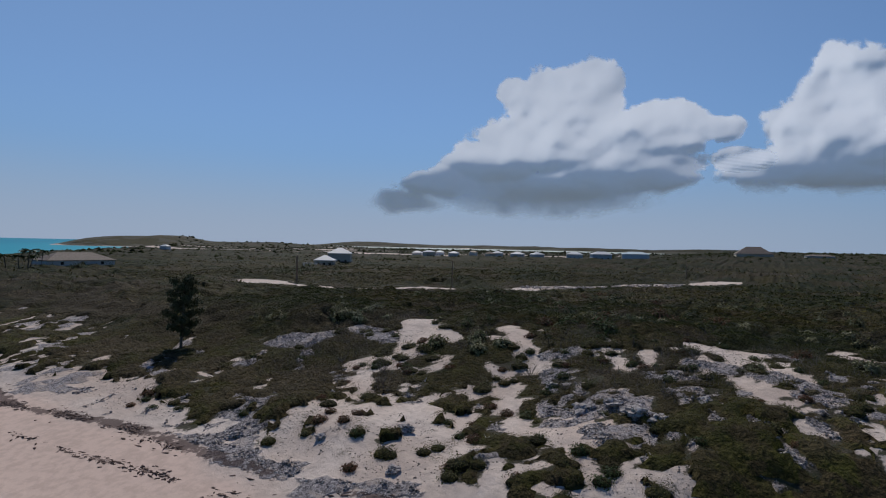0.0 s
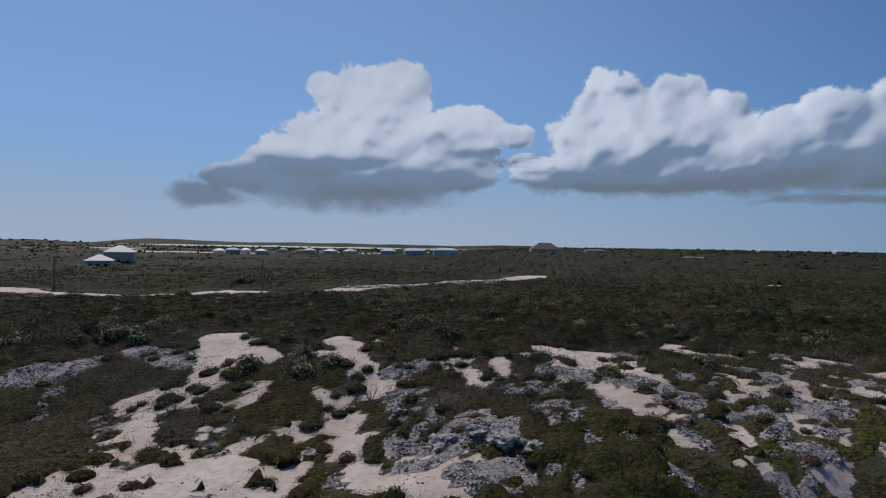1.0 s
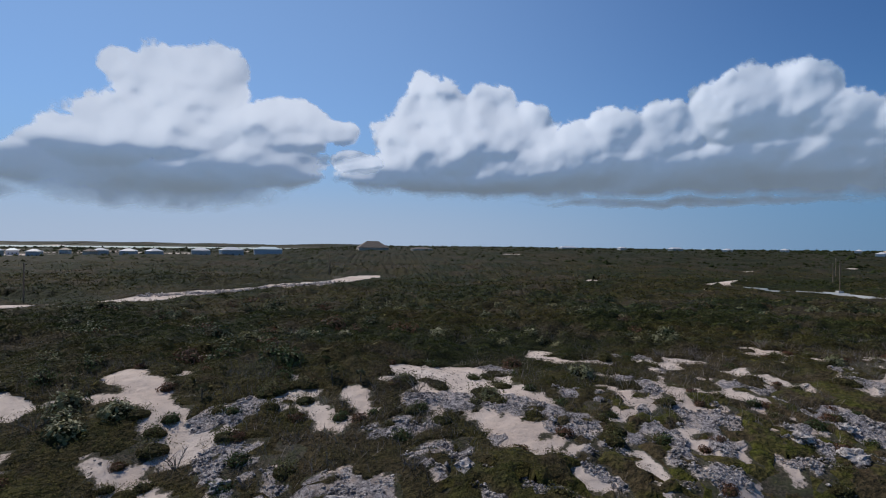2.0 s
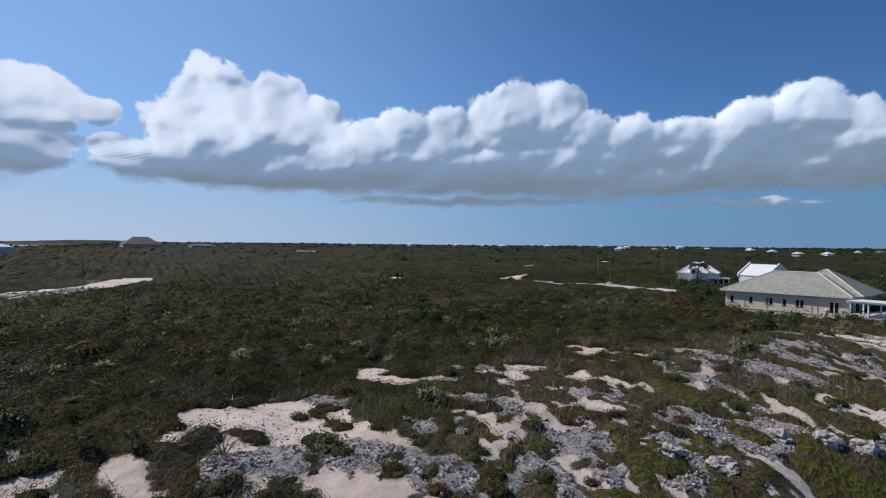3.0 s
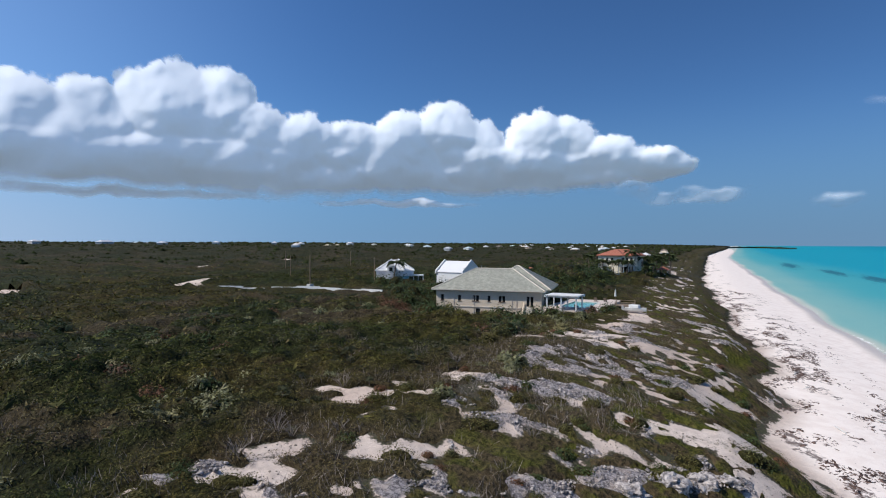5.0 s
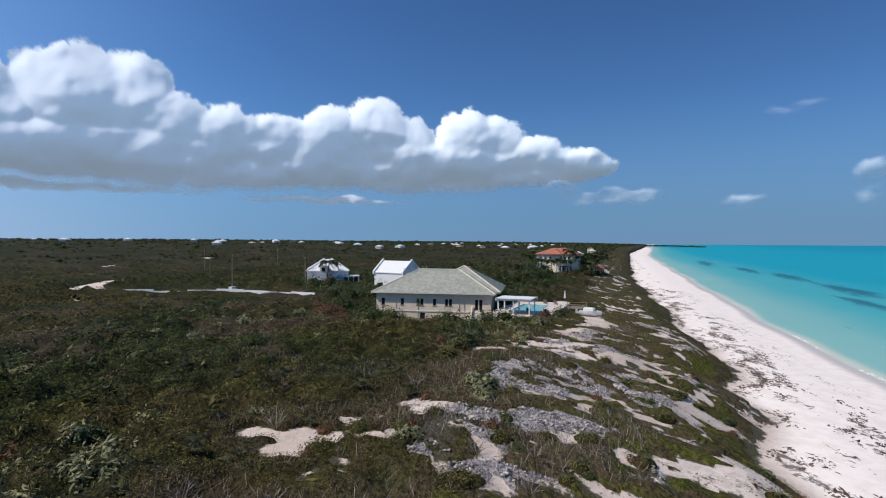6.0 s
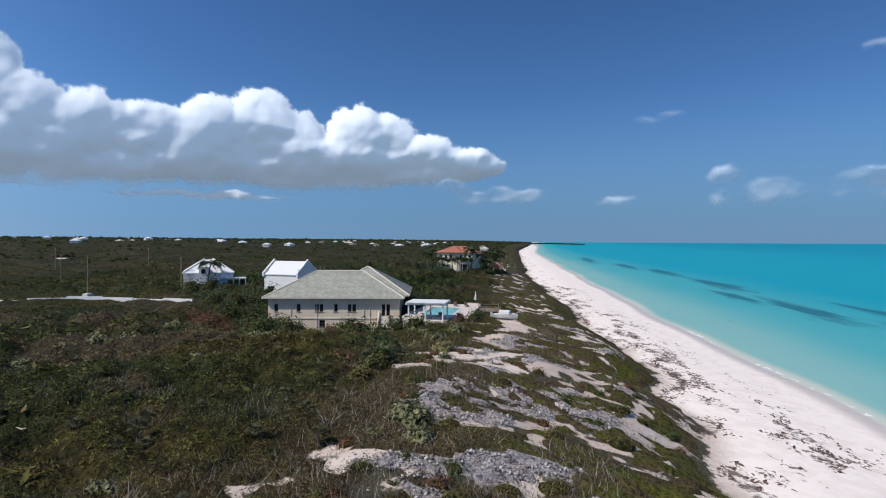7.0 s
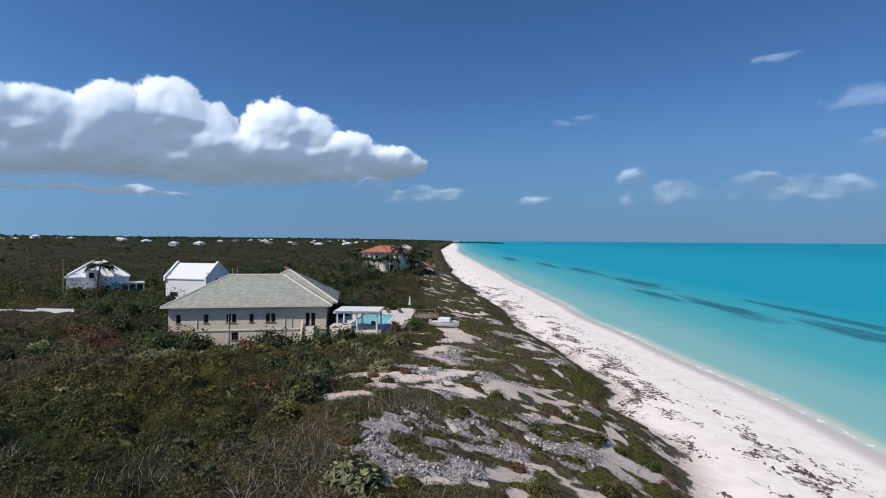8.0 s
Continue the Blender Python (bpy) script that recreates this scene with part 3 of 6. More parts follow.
def cover(x, y):
    """How bare the ground is and how much of it rock, both from 0 to 1."""
    x, y = np.asarray(x, float), np.asarray(y, float)
    s, d = y - shore(x), y - dune(x)
    fine = fbm(x, y, 1.1, 3, 52) - 0.5
    ragged = (fbm(x, y, 2.8, 4, 51) - 0.5) * 4.6 + fine * 3.4
    sand = charted(SAND_CHART, x, y) + ragged * 0.46 - 0.08
    rock = charted(ROCK_CHART, x, y) + ragged * 0.5 + 0.02
    track = capsules(x, y, TRACKS, ragged * 0.4)
    m0 = mounds(x, y, 0.0)
    m = m0 + 0.75 * smooth(19, 35, d + 10 * (fbm(x, y, 11, 3, 57) - 0.5))
    spot = np.zeros(x.shape)
    low = d < 35
    spot[low] = tufts(x[low], y[low])
    open_wild = smooth(MOUND - 0.03, MOUND - 0.11, m) * smooth(-1, 2, d)
    inner = smooth(0.77, 0.80, fbm(x, y, 9, 3, 67)) * smooth(30, 60, d) * 0.9
    far = smooth(0.66, 0.7, fbm(x, y, 60, 4, 68)) * smooth(500, 900, y) * smooth(100, -200, x) * smooth(2600, 1800, np.hypot(x, y))
    edge = np.interp(x, [-130, -97, -89, -81, -71, -59, -54, -51.5, -49.5, -48.5, -46.5, -45, -41.5, -40.5, -31, -24, -15, 4], [33, 36, 36.5, 40, 41, 37.5, 37, 34, 34.5, 40, 41, 38, 38.5, 45, 44, 38, 36, 30])
    bluff = smooth(1.0, -1.0, y - edge + ragged * 0.6) * smooth(6, -6, x)
    bare = np.maximum.reduce([smooth(0.6, -0.5, sand), smooth(0.6, -0.5, rock), open_wild, inner, far])
    hold = smooth(MOUND + 0.24, MOUND + 0.36, m0) * smooth(34, 24, d)
    bare = np.maximum(bare * (1 - hold * smooth(0, 4, d)), bluff * (1 - smooth(MOUND + 0.26, MOUND + 0.4, m) * smooth(5, 9, d)))
    bare = bare * (1 - smooth(0.5, 0.62, spot) * (1 - 0.6 * smooth(0.2, -0.9, sand)) * smooth(3, 6, d) * smooth(34, 24, d))
    bare = np.maximum(bare, np.maximum(smooth(0.6, -0.6, track), smooth(0.38, 0.52, heaps(x, y) + ragged * 0.05)))
    bare = np.maximum(bare, smooth(1.2, -0.8, d + ragged * 0.5))
    bare = np.maximum(bare, smooth(420, 640, y) * smooth(-110, -250, x) * smooth(2600, 1800, np.hypot(x, y)) * smooth(0.53, 0.60, fbm(x * 0.6, y * 1.2, 120, 3, 70)))
    bare = bare * (1 - smooth(4, 7, headland(x, y) + hills(x, y)))
    rocky = np.maximum(smooth(0.8, -0.8, rock), np.maximum(open_wild * smooth(0.44, 0.54, fbm(x, y, 4, 4, 63)), bluff * smooth(0.54, 0.64, fbm(x, y * 1.6, 5, 4, 69))))
    rocky = np.where(sand < np.minimum(rock, 0.5), 0.0, rocky) * smooth(-3, 1, d)
    rocky = rocky * (1 - smooth(60, 90, y) * smooth(0.6, -0.6, track))
    return bare, rocky


def mesh_object(name, co, faces, material, attrs=(), soft=False):
    """One mesh object from arrays of places and of faces with the same number of corners."""
    me = bpy.data.meshes.new(name)
    n = faces.shape[1]
    used, inverse = np.unique(faces, return_inverse=True)
    co, faces = co[used], inverse.reshape(-1, n)
    me.vertices.add(len(co))
    me.vertices.foreach_set("co", np.ascontiguousarray(co, np.float32).ravel())
    me.loops.add(faces.size)
    me.loops.foreach_set("vertex_index", np.ascontiguousarray(faces.ravel(), np.int32))
    me.polygons.add(len(faces))
    me.polygons.foreach_set("loop_start", np.arange(0, faces.size, n, dtype=np.int32))
    if soft:
        me.polygons.foreach_set("use_smooth", np.ones(len(faces), bool))
    me.update(calc_edges=True)
    for key, value in dict(attrs).items():
        me.attributes.new(key, "FLOAT", "POINT").data.foreach_set("value", np.ascontiguousarray(value[used], np.float32))
    me.materials.append(material)
    return new(name, me)


def spaced(lo, hi, a, b, step, grow):
    """Even steps from a to b, and growing ones out to lo and hi."""
    right, left, p, w = [], [], b, step
    while p < hi:
        w *= grow
        p += w
        right.append(min(p, hi))
    p, w = a, step
    while p > lo:
        w *= grow
        p -= w
        left.append(max(p, lo))
    return np.array(left[::-1] + list(np.arange(a, b + step / 2, step)) + right)


def sheet(xs, ys):
    gx, gy = np.meshgrid(xs, ys)
    i = np.arange(gx.size).reshape(gx.shape)
    return gx, gy, np.stack([i[:-1, :-1], i[:-1, 1:], i[1:, 1:], i[1:, :-1]], -1).reshape(-1, 4)


def wrack_band(x, y):
    """Where the sea has left dark weed on the beach."""
    d = y - dune(x)
    s = y - shore(x)
    upper = np.exp(-((d + 1.6 + 1.2 * np.sin(x / 7)) / 1.5) ** 2) * smooth(0.32, 0.55, fbm(x, y, 7, 3, 84))
    lower = 0.85 * np.exp(-((d + 7.5 + 2 * np.sin(x / 13 + 2)) / 4.5) ** 2) * smooth(0.36, 0.6, fbm(x, y * 1.4, 5, 3, 85))
    left = 1.25 * np.exp(-((s - 15.2 + 1.4 * smooth(-62, -80, x) - 0.5 * np.sin(x / 5)) / 1.0) ** 2) + 0.75 * np.exp(-((s - 10.4 - 0.4 * np.sin(x / 8)) / 0.45) ** 2)
    k = smooth(5, -18, x)
    return (1 - k) * np.maximum(upper, lower) + k * left * (0.6 + 0.9 * fbm(x, y, 4, 3, 82))


gx, gy, quads = sheet(spaced(-4600, 4600, -125, 170, 0.8, 1.045), spaced(-4600, 4600, 8, 128, 0.8, 1.045))
bare, rocky = cover(gx, gy)
gs, gd = gy - shore(gx), gy - dune(gx)


def crags(x, y, bare, rocky):
    """The uneven limestone over the sand."""
    cut = np.abs(fbm(x, y, 2.4, 4, 91) - 0.5) * 2
    return rocky * bare * (0.6 * (0.45 - cut) + 0.45 * (fbm(x, y, 4, 3, 93) - 0.45))


gz = height(gx, gy) + crags(gx, gy, bare, rocky)
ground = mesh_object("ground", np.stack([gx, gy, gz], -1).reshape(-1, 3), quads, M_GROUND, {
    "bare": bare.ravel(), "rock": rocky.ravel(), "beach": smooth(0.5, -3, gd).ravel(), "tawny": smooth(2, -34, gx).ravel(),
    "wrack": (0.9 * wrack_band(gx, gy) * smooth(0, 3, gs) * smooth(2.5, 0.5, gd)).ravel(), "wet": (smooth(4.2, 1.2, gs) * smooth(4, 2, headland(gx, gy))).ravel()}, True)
tagged(ground, "pale beach sand, grey limestone and leaf litter under scrub", "ground", kind="structure")

wx, wy, wq = sheet(spaced(-4700, 4700, -120, 420, 5, 1.14), spaced(-4700, 4700, -60, 34, 1.4, 1.08))
ws = shore(wx) - wy
grass_beds = np.maximum.reduce([np.exp(-(((wx - a) / la) ** 2 + ((wy - b + 0.02 * (wx - a)) / lb) ** 2)) for a, b, la, lb in (
    (212, -22, 42, 6.5), (160, -31, 28, 6), (256, -15, 32, 5), (325, -28, 52, 8), (440, -25, 60, 8), (540, -13, 70, 7), (700, 6, 110, 8), (180, 11.5, 7, 0.9), (190, -42, 60, 4), (128, -40, 40, 5))])
sea = mesh_object("sea", np.stack([wx, wy, sea_level(wx, wy, smooth(-250, 20, ws))], -1).reshape(-1, 3), wq, M_SEA, {
    "deep": (0.16 * smooth(0, 6, ws) + 0.24 * smooth(4, 45, ws) + 0.36 * smooth(35, 110, ws) + 0.3 * smooth(100, 900, ws)).ravel(),
    "grass": grass_beds.ravel(), "foam": (np.exp(-((ws - 0.4) / 1.3) ** 2) * (0.2 + 0.75 * fbm(wx, wy, 22, 2, 83))).ravel()}, True)
tagged(sea, "calm clear turquoise sea over pale sand", "sea", kind="structure")


# ---- clouds: far smooth sheets lit by the sun, with normals bent to a cumulus relief ----
# compass angle from +x, height, half width, half height, all in degrees
TOWER = [
    (109.5, 14.6, 5.6, 3.6), (113, 15.6, 3.2, 1.6), (106.6, 16.2, 3.0, 2.6), (111, 10.8, 7.5, 3.4), (116.5, 8.6, 5, 2.6), (121, 6.2, 5.5, 2.2),
    (125.5, 4.4, 4.5, 1.4), (101, 11.2, 5, 2.9), (98.3, 11.8, 3, 2.4), (94.6, 11.4, 1.9, 1.1), (112, 5.4, 13, 2.6), (103, 7.6, 7, 2.8), (92.8, 8.5, 2.6, 1.3),
]
BANK = [
    (85, 13.6, 3.6, 3.9), (83, 10.5, 7.5, 4.4), (78.8, 13, 3.2, 3.5), (75.3, 12, 2.6, 3.0), (85, 7.6, 7, 2.4), (71, 9.6, 4.5, 3.2), (66.3, 11, 3.4, 3.1),
    (61.7, 10.8, 3.6, 3.2), (55, 12.6, 4.6, 4.0), (51, 12.3, 3.4, 4.0), (47.6, 10.2, 3.8, 3.4), (43, 9.6, 4.2, 3.2),
]
SHELF = [
    (37.6, 9.4, 3.8, 3.2), (33.2, 9.8, 4, 3.4), (28.3, 10.7, 3.6, 3.5), (25, 9.4, 2.6, 3.8), (19, 10, 3.4, 3.3), (16, 9.6, 2.8, 3.3), (12.2, 8, 3.6, 2.9),
    (8, 7.7, 3.6, 1.7), (72, 7.4, 24, 3.0), (46, 7.2, 26, 3.2), (24, 7.4, 16, 3.0), (60, 4.6, 16, 0.6), (34, 4.2, 9, 0.45),
]
SMALL = [
    (9.6, 5.4, 2.2, 1.2), (2.6, 4.9, 3.6, 0.9), (5, 4.5, 5, 0.6), (-6.6, 4.1, 2.2, 0.9), (-16.6, 6.3, 1.5, 1.0), (-19.5, 4.4, 4.2, 1.5), (-27, 5.4, 2.8, 1.3),
    (-10.8, 11.9, 2.3, 0.55), (-35.5, 11.8, 3.6, 1.2), (-38, 8, 4.5, 1.2), (-30, 4.6, 6, 1.4), (-29, 15.7, 2.2, 0.6), (-47, 9, 6, 2.6),
]


def cloud_field(a, e, heads, reach):
    """How deep inside the cloud each direction lies, its bulge in metres, and the small puffs."""
    wa = a + reach * (fbm(a, e, 3.0, 4, 71) - 0.5)
    we = e + reach * 0.8 * (fbm(a, e, 2.6, 4, 73) - 0.5)
    best, bulge = np.full_like(a, -3.0), np.zeros_like(a)
    for ca, ce, ra, re in heads:
        k = 1 - ((wa - ca) / ra) ** 2 - ((we - ce) / re) ** 2 * np.where(we < ce, 1.3, 1.0)
        best = np.maximum(best, k)
        bulge = np.maximum(bulge, np.sqrt(np.maximum(k, 0)) * min(ra, 1.6 * re) * 74)
    puff = 0.40 * domes(wa, we, 2.8, 31, 0.95) + 0.34 * domes(wa, we, 1.25, 37, 0.95) + 0.18 * domes(wa, we, 0.6, 41, 0.95) + 0.10 * domes(a, e, 0.33, 43, 0.95)
    return best, bulge, puff


def blurred(grid, reach):
    """A grid of places, each averaged with its neighbours out to that many steps, twice."""
    for _ in range(2):
        for axis in (0, 1):
            pad = [(0, 0)] * 3
            pad[axis] = (reach + 1, reach)
            total = np.cumsum(np.pad(grid, pad, mode="edge"), axis)
            size = grid.shape[axis]
            grid = (np.take(total, range(2 * reach + 1, 2 * reach + 1 + size), axis) - np.take(total, range(size), axis)) / (2 * reach + 1)
    return grid


def facing(grid):
    """Unit normals of a grid of places, towards the place inside."""
    n = np.cross(np.gradient(grid, axis=0), np.gradient(grid, axis=1))
    return n / np.linalg.norm(n, axis=2)[..., None]


def cloud_mesh(name, heads, reach, thin, label):
    step = 0.125
    lo_a, hi_a = min(h[0] - h[2] for h in heads) - 2, max(h[0] + h[2] for h in heads) + 2
    lo_e, hi_e = max(min(h[1] - h[3] for h in heads) - 1, 0.8), max(h[1] + h[3] for h in heads) + 2
    az, el = np.arange(lo_a, hi_a, step), np.arange(lo_e, hi_e, step)
    ga, ge = np.meshgrid(az, el)
    base, bulge, puff = cloud_field(ga, ge, heads, reach)
    ragged = fbm(ga, ge * 1.3, 1.6, 5, 77) - 0.5
    fringe = fbm(ga, ge, 0.5, 3, 78) - 0.5
    low = smooth(7.5, 4.5, ge)
    body = base + (puff - 0.40) * (0.95 - 0.5 * low) + ragged * (0.7 - 0.2 * low) + fringe * 0.2 * (1 - low)
    cover = smooth(0.0, 1.0 if thin < 1 else 0.26 + 0.9 * low, body) * (thin if thin < 1 else 1)
    if thin < 1:
        cover = cover * (1 - 0.6 * smooth(8, 11, ge)) * smooth(0.25, 0.65, fbm(ga, ge * 2, 2.5, 5, 79))
    depth = 0.42 * bulge + puff * (1 - 0.45 * smooth(66, 96, ga)) * (40 + 36 * smooth(0.6, 0.0, base)) * smooth(-0.1, 0.5, base) + ragged * 34
    turn = 8.6 + 1.2 * smooth(70, 45, ga) + 6.0 * (fbm(ga, ge * 1.5, 6, 3, 75) - 0.5) + 1.2 * (fbm(ga, ge, 2.0, 3, 76) - 0.5)
    over = ge - turn
    bend = np.sqrt(over * over + 7)
    rad = 2850 + 0.63 * ((23 + 75 * smooth(62, 98, ga)) * (bend + over) + 32 * (bend - over) - 145 - depth)
    ra, re = np.radians(ga), np.radians(ge)
    form, co = (np.stack([5 + r * np.cos(re) * np.cos(ra), 35 + r * np.cos(re) * np.sin(ra), 22 + r * np.sin(re)], -1) for r in (rad, 2300 * np.exp(2 * re)))
    co = co.reshape(-1, 3)
    ny, nx = ga.shape
    i = np.arange(nx * ny).reshape(ny, nx)
    quads = np.stack([i[:-1, :-1], i[1:, :-1], i[1:, 1:], i[:-1, 1:]], -1).reshape(-1, 4)
    quads = quads[cover.ravel()[quads].max(1) > 0.004]
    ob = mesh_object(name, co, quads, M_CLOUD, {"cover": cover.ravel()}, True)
    # light soaks through vapour, so that it shades by its broad forms, and only a little by its small ones
    soft = sum(w * facing(blurred(form, k)) for k, w in ((1, 0.48), (3, 0.36), (12, 0.16)))
    # upward tilt put into the normals to brighten the tops and low fringe
    soft[..., 2] += (0.10 + 0.85 * smooth(45, 100, ga)) * smooth(5.2, 11.0, ge + 3.0 * (fbm(ga, ge * 1.5, 5, 3, 74) - 0.5)) + 0.45 * smooth(5.6, 4.4, ge)
    soft = (soft / np.linalg.norm(soft, axis=2)[..., None]).reshape(-1, 3)[np.unique(quads)]
    ob.data.normals_split_custom_set_from_vertices(soft.tolist())
    return tagged(ob, label, "cloud", kind="structure")


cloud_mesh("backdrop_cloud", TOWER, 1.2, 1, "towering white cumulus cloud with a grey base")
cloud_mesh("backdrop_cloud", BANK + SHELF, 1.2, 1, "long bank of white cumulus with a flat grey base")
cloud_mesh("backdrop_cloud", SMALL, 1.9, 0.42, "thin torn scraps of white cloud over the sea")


# ---- scrub ----
def canopy(x, y):
    """Height of the scrub's top over the ground."""
    d = y - dune(x)
    tall = 0.55 + 0.95 * smooth(16, 44, d) + 0.5 * smooth(60, 160, d)
    heads = 0.68 * domes(x, y, 3.2, 101, 0.75) + 0.36 * domes(x, y, 1.5, 103, 0.8) + 0.10 * fbm(x, y, 0.9, 2, 107)
    patch = 0.55 + 0.75 * fbm(x, y, 13, 3, 109)
    low = 1 - 0.8 * smooth(17, 10, np.hypot((x - 97) / 1.2, (y - 101) / 1.3))
    low = low * (1 - 0.65 * smooth(16, 8, np.abs(x - 105 - (y - 136) * 0.02)) * smooth(126, 134, y) * smooth(192, 184, y))
    grove = 1 + 2.0 * smooth(0.38, 0.55, fbm(x, y, 16, 3, 119)) * smooth(60, 25, np.hypot((x - 205) / 1.6, y - 108))
    road = capsules(x, y, TRACKS[:6], 0)
    low = low * (1 - 0.75 * smooth(15, 6, road))
    inland = tall * heads * patch * low * grove * 1.15
    x, y = np.asarray(x, float), np.asarray(y, float)
    rise = np.zeros(x.shape)
    near = d < 27.5
    rise[near] = np.clip((mounds(x[near], y[near]) - MOUND + 0.02) / 0.5, 0, 1) ** 0.7
    rise[near] = np.maximum(rise[near], 0.75 * smooth(0.45, 0.8, tufts(x[near], y[near])))
    dunes = (0.58 + 0.3 * smooth(14, -6, x)) * rise * (0.75 + 0.35 * domes(x, y, 1.1, 103, 0.8)) + 0.05 * fbm(x, y, 0.9, 2, 107)
    k = smooth(15, 27, d)
    low_by_sand = 0.4 + 0.6 * smooth(0.5, 6, np.minimum(charted(SAND_CHART, x, y), charted(ROCK_CHART, x, y)))
    return dunes * (1 - k) + inland * k * low_by_sand


def dryness(x, y):
    """Brown, half-dead growth: in spots inland, and in a belt where the dune's cushions give way to scrub."""
    d = y - dune(x)
    belt = np.exp(-((d - 29) / 8) ** 2) * smooth(0.42, 0.6, fbm(x, y, 6, 3, 115)) * smooth(100, 60, x)
    return np.maximum(smooth(0.6, 0.68, fbm(x, y, 11, 3, 113)) * 0.7, belt * 0.7)


def carpet(x, y):
    return (1 - 0.55 * smooth(14, -8, x)) * smooth(31, 17, y - dune(x) + 14 * (fbm(x, y, 9, 3, 117) - 0.5))


def lush(x, y):
    """Taller greener growth round the houses."""
    zone = smooth(70, 30, np.hypot((x - 190) / 1.9, y - 125)) * smooth(20, 34, y - dune(x))
    return zone * smooth(0.34, 0.5, fbm(x, y, 14, 3, 121)) + (1 - zone) * 0.75 * smooth(0.47, 0.62, fbm(x, y, 18, 3, 123)) * smooth(26, 40, y - dune(x))


def kept_clear(x, y):
    """Inside the houses' walls, the pool and the yards."""
    u, v = (x - 101.7) * 0.197 - (y - 112.1) * 0.98, (x - 101.7) * 0.98 + (y - 112.1) * 0.197
    house = (u > -0.5) & (u < 26) & (v > -1.5) & (v < 20)
    pool = (x > 100) & (x < 126) & (y > 74.5) & (y < 88)
    return house | pool | ((np.abs(x - 134.4) < 5.2) & (np.abs(y - 123.3) < 6)) | ((np.abs(x - 149) < 7) & (np.abs(y - 150) < 8))


vx, vy, vq = sheet(spaced(-3900, 3900, -115, 140, 0.6, 1.045), spaced(34, 4300, 34, 122, 0.6, 1.045))
vb, _ = cover(vx, vy)
v_open = np.clip(vb + smooth(2.0, 0.4, vy - dune(vx)) * (headland(vx, vy) < 5) + kept_clear(vx, vy), 0, 1)
lagoon_far = height(vx, vy) < 1.5 + sea_level(vx, vy, 0)
top = canopy(vx, vy) * smooth(0.75, 0.2, v_open)
vz = height(vx, vy) + top - 0.12 - 0.5 * smooth(0.4, 0.9, v_open) - 2.0 * lagoon_far + np.minimum(0.004 * np.maximum(np.hypot(vx, vy) - 300, 0), 4) * (v_open < 0.5) * (1 - westward(vx, vy))
solid = (v_open.ravel()[vq].mean(1) < 0.72) & ~lagoon_far.ravel()[vq].any(1)
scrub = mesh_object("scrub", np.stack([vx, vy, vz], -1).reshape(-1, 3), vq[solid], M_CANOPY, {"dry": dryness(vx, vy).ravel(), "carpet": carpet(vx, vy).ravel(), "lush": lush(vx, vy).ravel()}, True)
tagged(scrub, "dense low coastal scrub in olive and dark green", "scrub", kind="stuff")


def scatter(name, box_x, box_y, count, size, spread, seed, lift=0.0):
    """Leaf sprays strewn over the scrub's top, each a small folded rhomb."""
    rng = np.random.default_rng(seed)
    x, y = rng.uniform(*box_x, count), rng.uniform(*box_y, count)
    b, _ = cover(x, y)
    c = canopy(x, y) * smooth(0.75, 0.2, b)
    ok = (b < 0.5 + 0.35 * rng.uniform(0, 1, count)) & ((c > 0.05) | (rng.uniform(0, 1, count) < 0.3)) & (y - dune(x) > 1.0) & ~kept_clear(x, y) & (height(x, y) > 1.5)
    head = 0.68 * domes(x, y, 3.2, 101, 0.75) + 0.36 * domes(x, y, 1.5, 103, 0.8)
    ok &= (rng.uniform(0, 1, count) < 0.3 + 0.7 * smooth(0.3, 0.65, head)) | (y - dune(x) < 26)
    x, y, c = x[ok], y[ok], c[ok]
    e = 0.35
    nx = -(canopy(x + e, y) - c) / e
    ny = -(canopy(x, y + e) - c) / e
    n = len(x)
    z = height(x, y) + c + lift + rng.uniform(-0.06, 0.12, n) * (0.25 + c)
    mat = carpet(x, y)
    s = size * (1 - 0.5 * mat) * rng.uniform(0.55, 1.35, n) * np.clip(0.65 + 0.4 * c, 0.6, 1.3)
    yaw = rng.uniform(0, 2 * np.pi, n)
    nrm = np.stack([nx * 0.8 + rng.normal(0, spread, n), ny * 0.8 + rng.normal(0, spread, n), np.ones(n) * 0.5], -1)
    nrm /= np.linalg.norm(nrm, axis=1)[:, None]
    t = np.stack([np.cos(yaw), np.sin(yaw), rng.normal(0.1, 0.4, n)], -1)
    t -= nrm * (t * nrm).sum(1)[:, None]
    t /= np.linalg.norm(t, axis=1)[:, None]
    w = np.cross(nrm, t)
    p = np.stack([x, y, z], -1)
    a = p + t * (s * 1.0)[:, None]
    q = p - t * (s * 0.9)[:, None]
    side = w * (s * 0.27)[:, None] - nrm * (s * 0.18)[:, None]
    side2 = -w * (s * 0.27)[:, None] - nrm * (s * 0.18)[:, None]
    co = np.stack([a, p + side, q, p + side2], 1).reshape(-1, 3)
    dr, cp = np.repeat(dryness(x, y), 4), np.repeat(mat, 4)
    ob = mesh_object(name, co, np.arange(4 * n).reshape(-1, 4), M_LEAF, {"dry": dr, "carpet": cp, "lush": np.repeat(lush(x, y), 4)})
    return tagged(ob, "small stiff leaves on the scrub, olive to grey green", "leaves", kind="stuff")


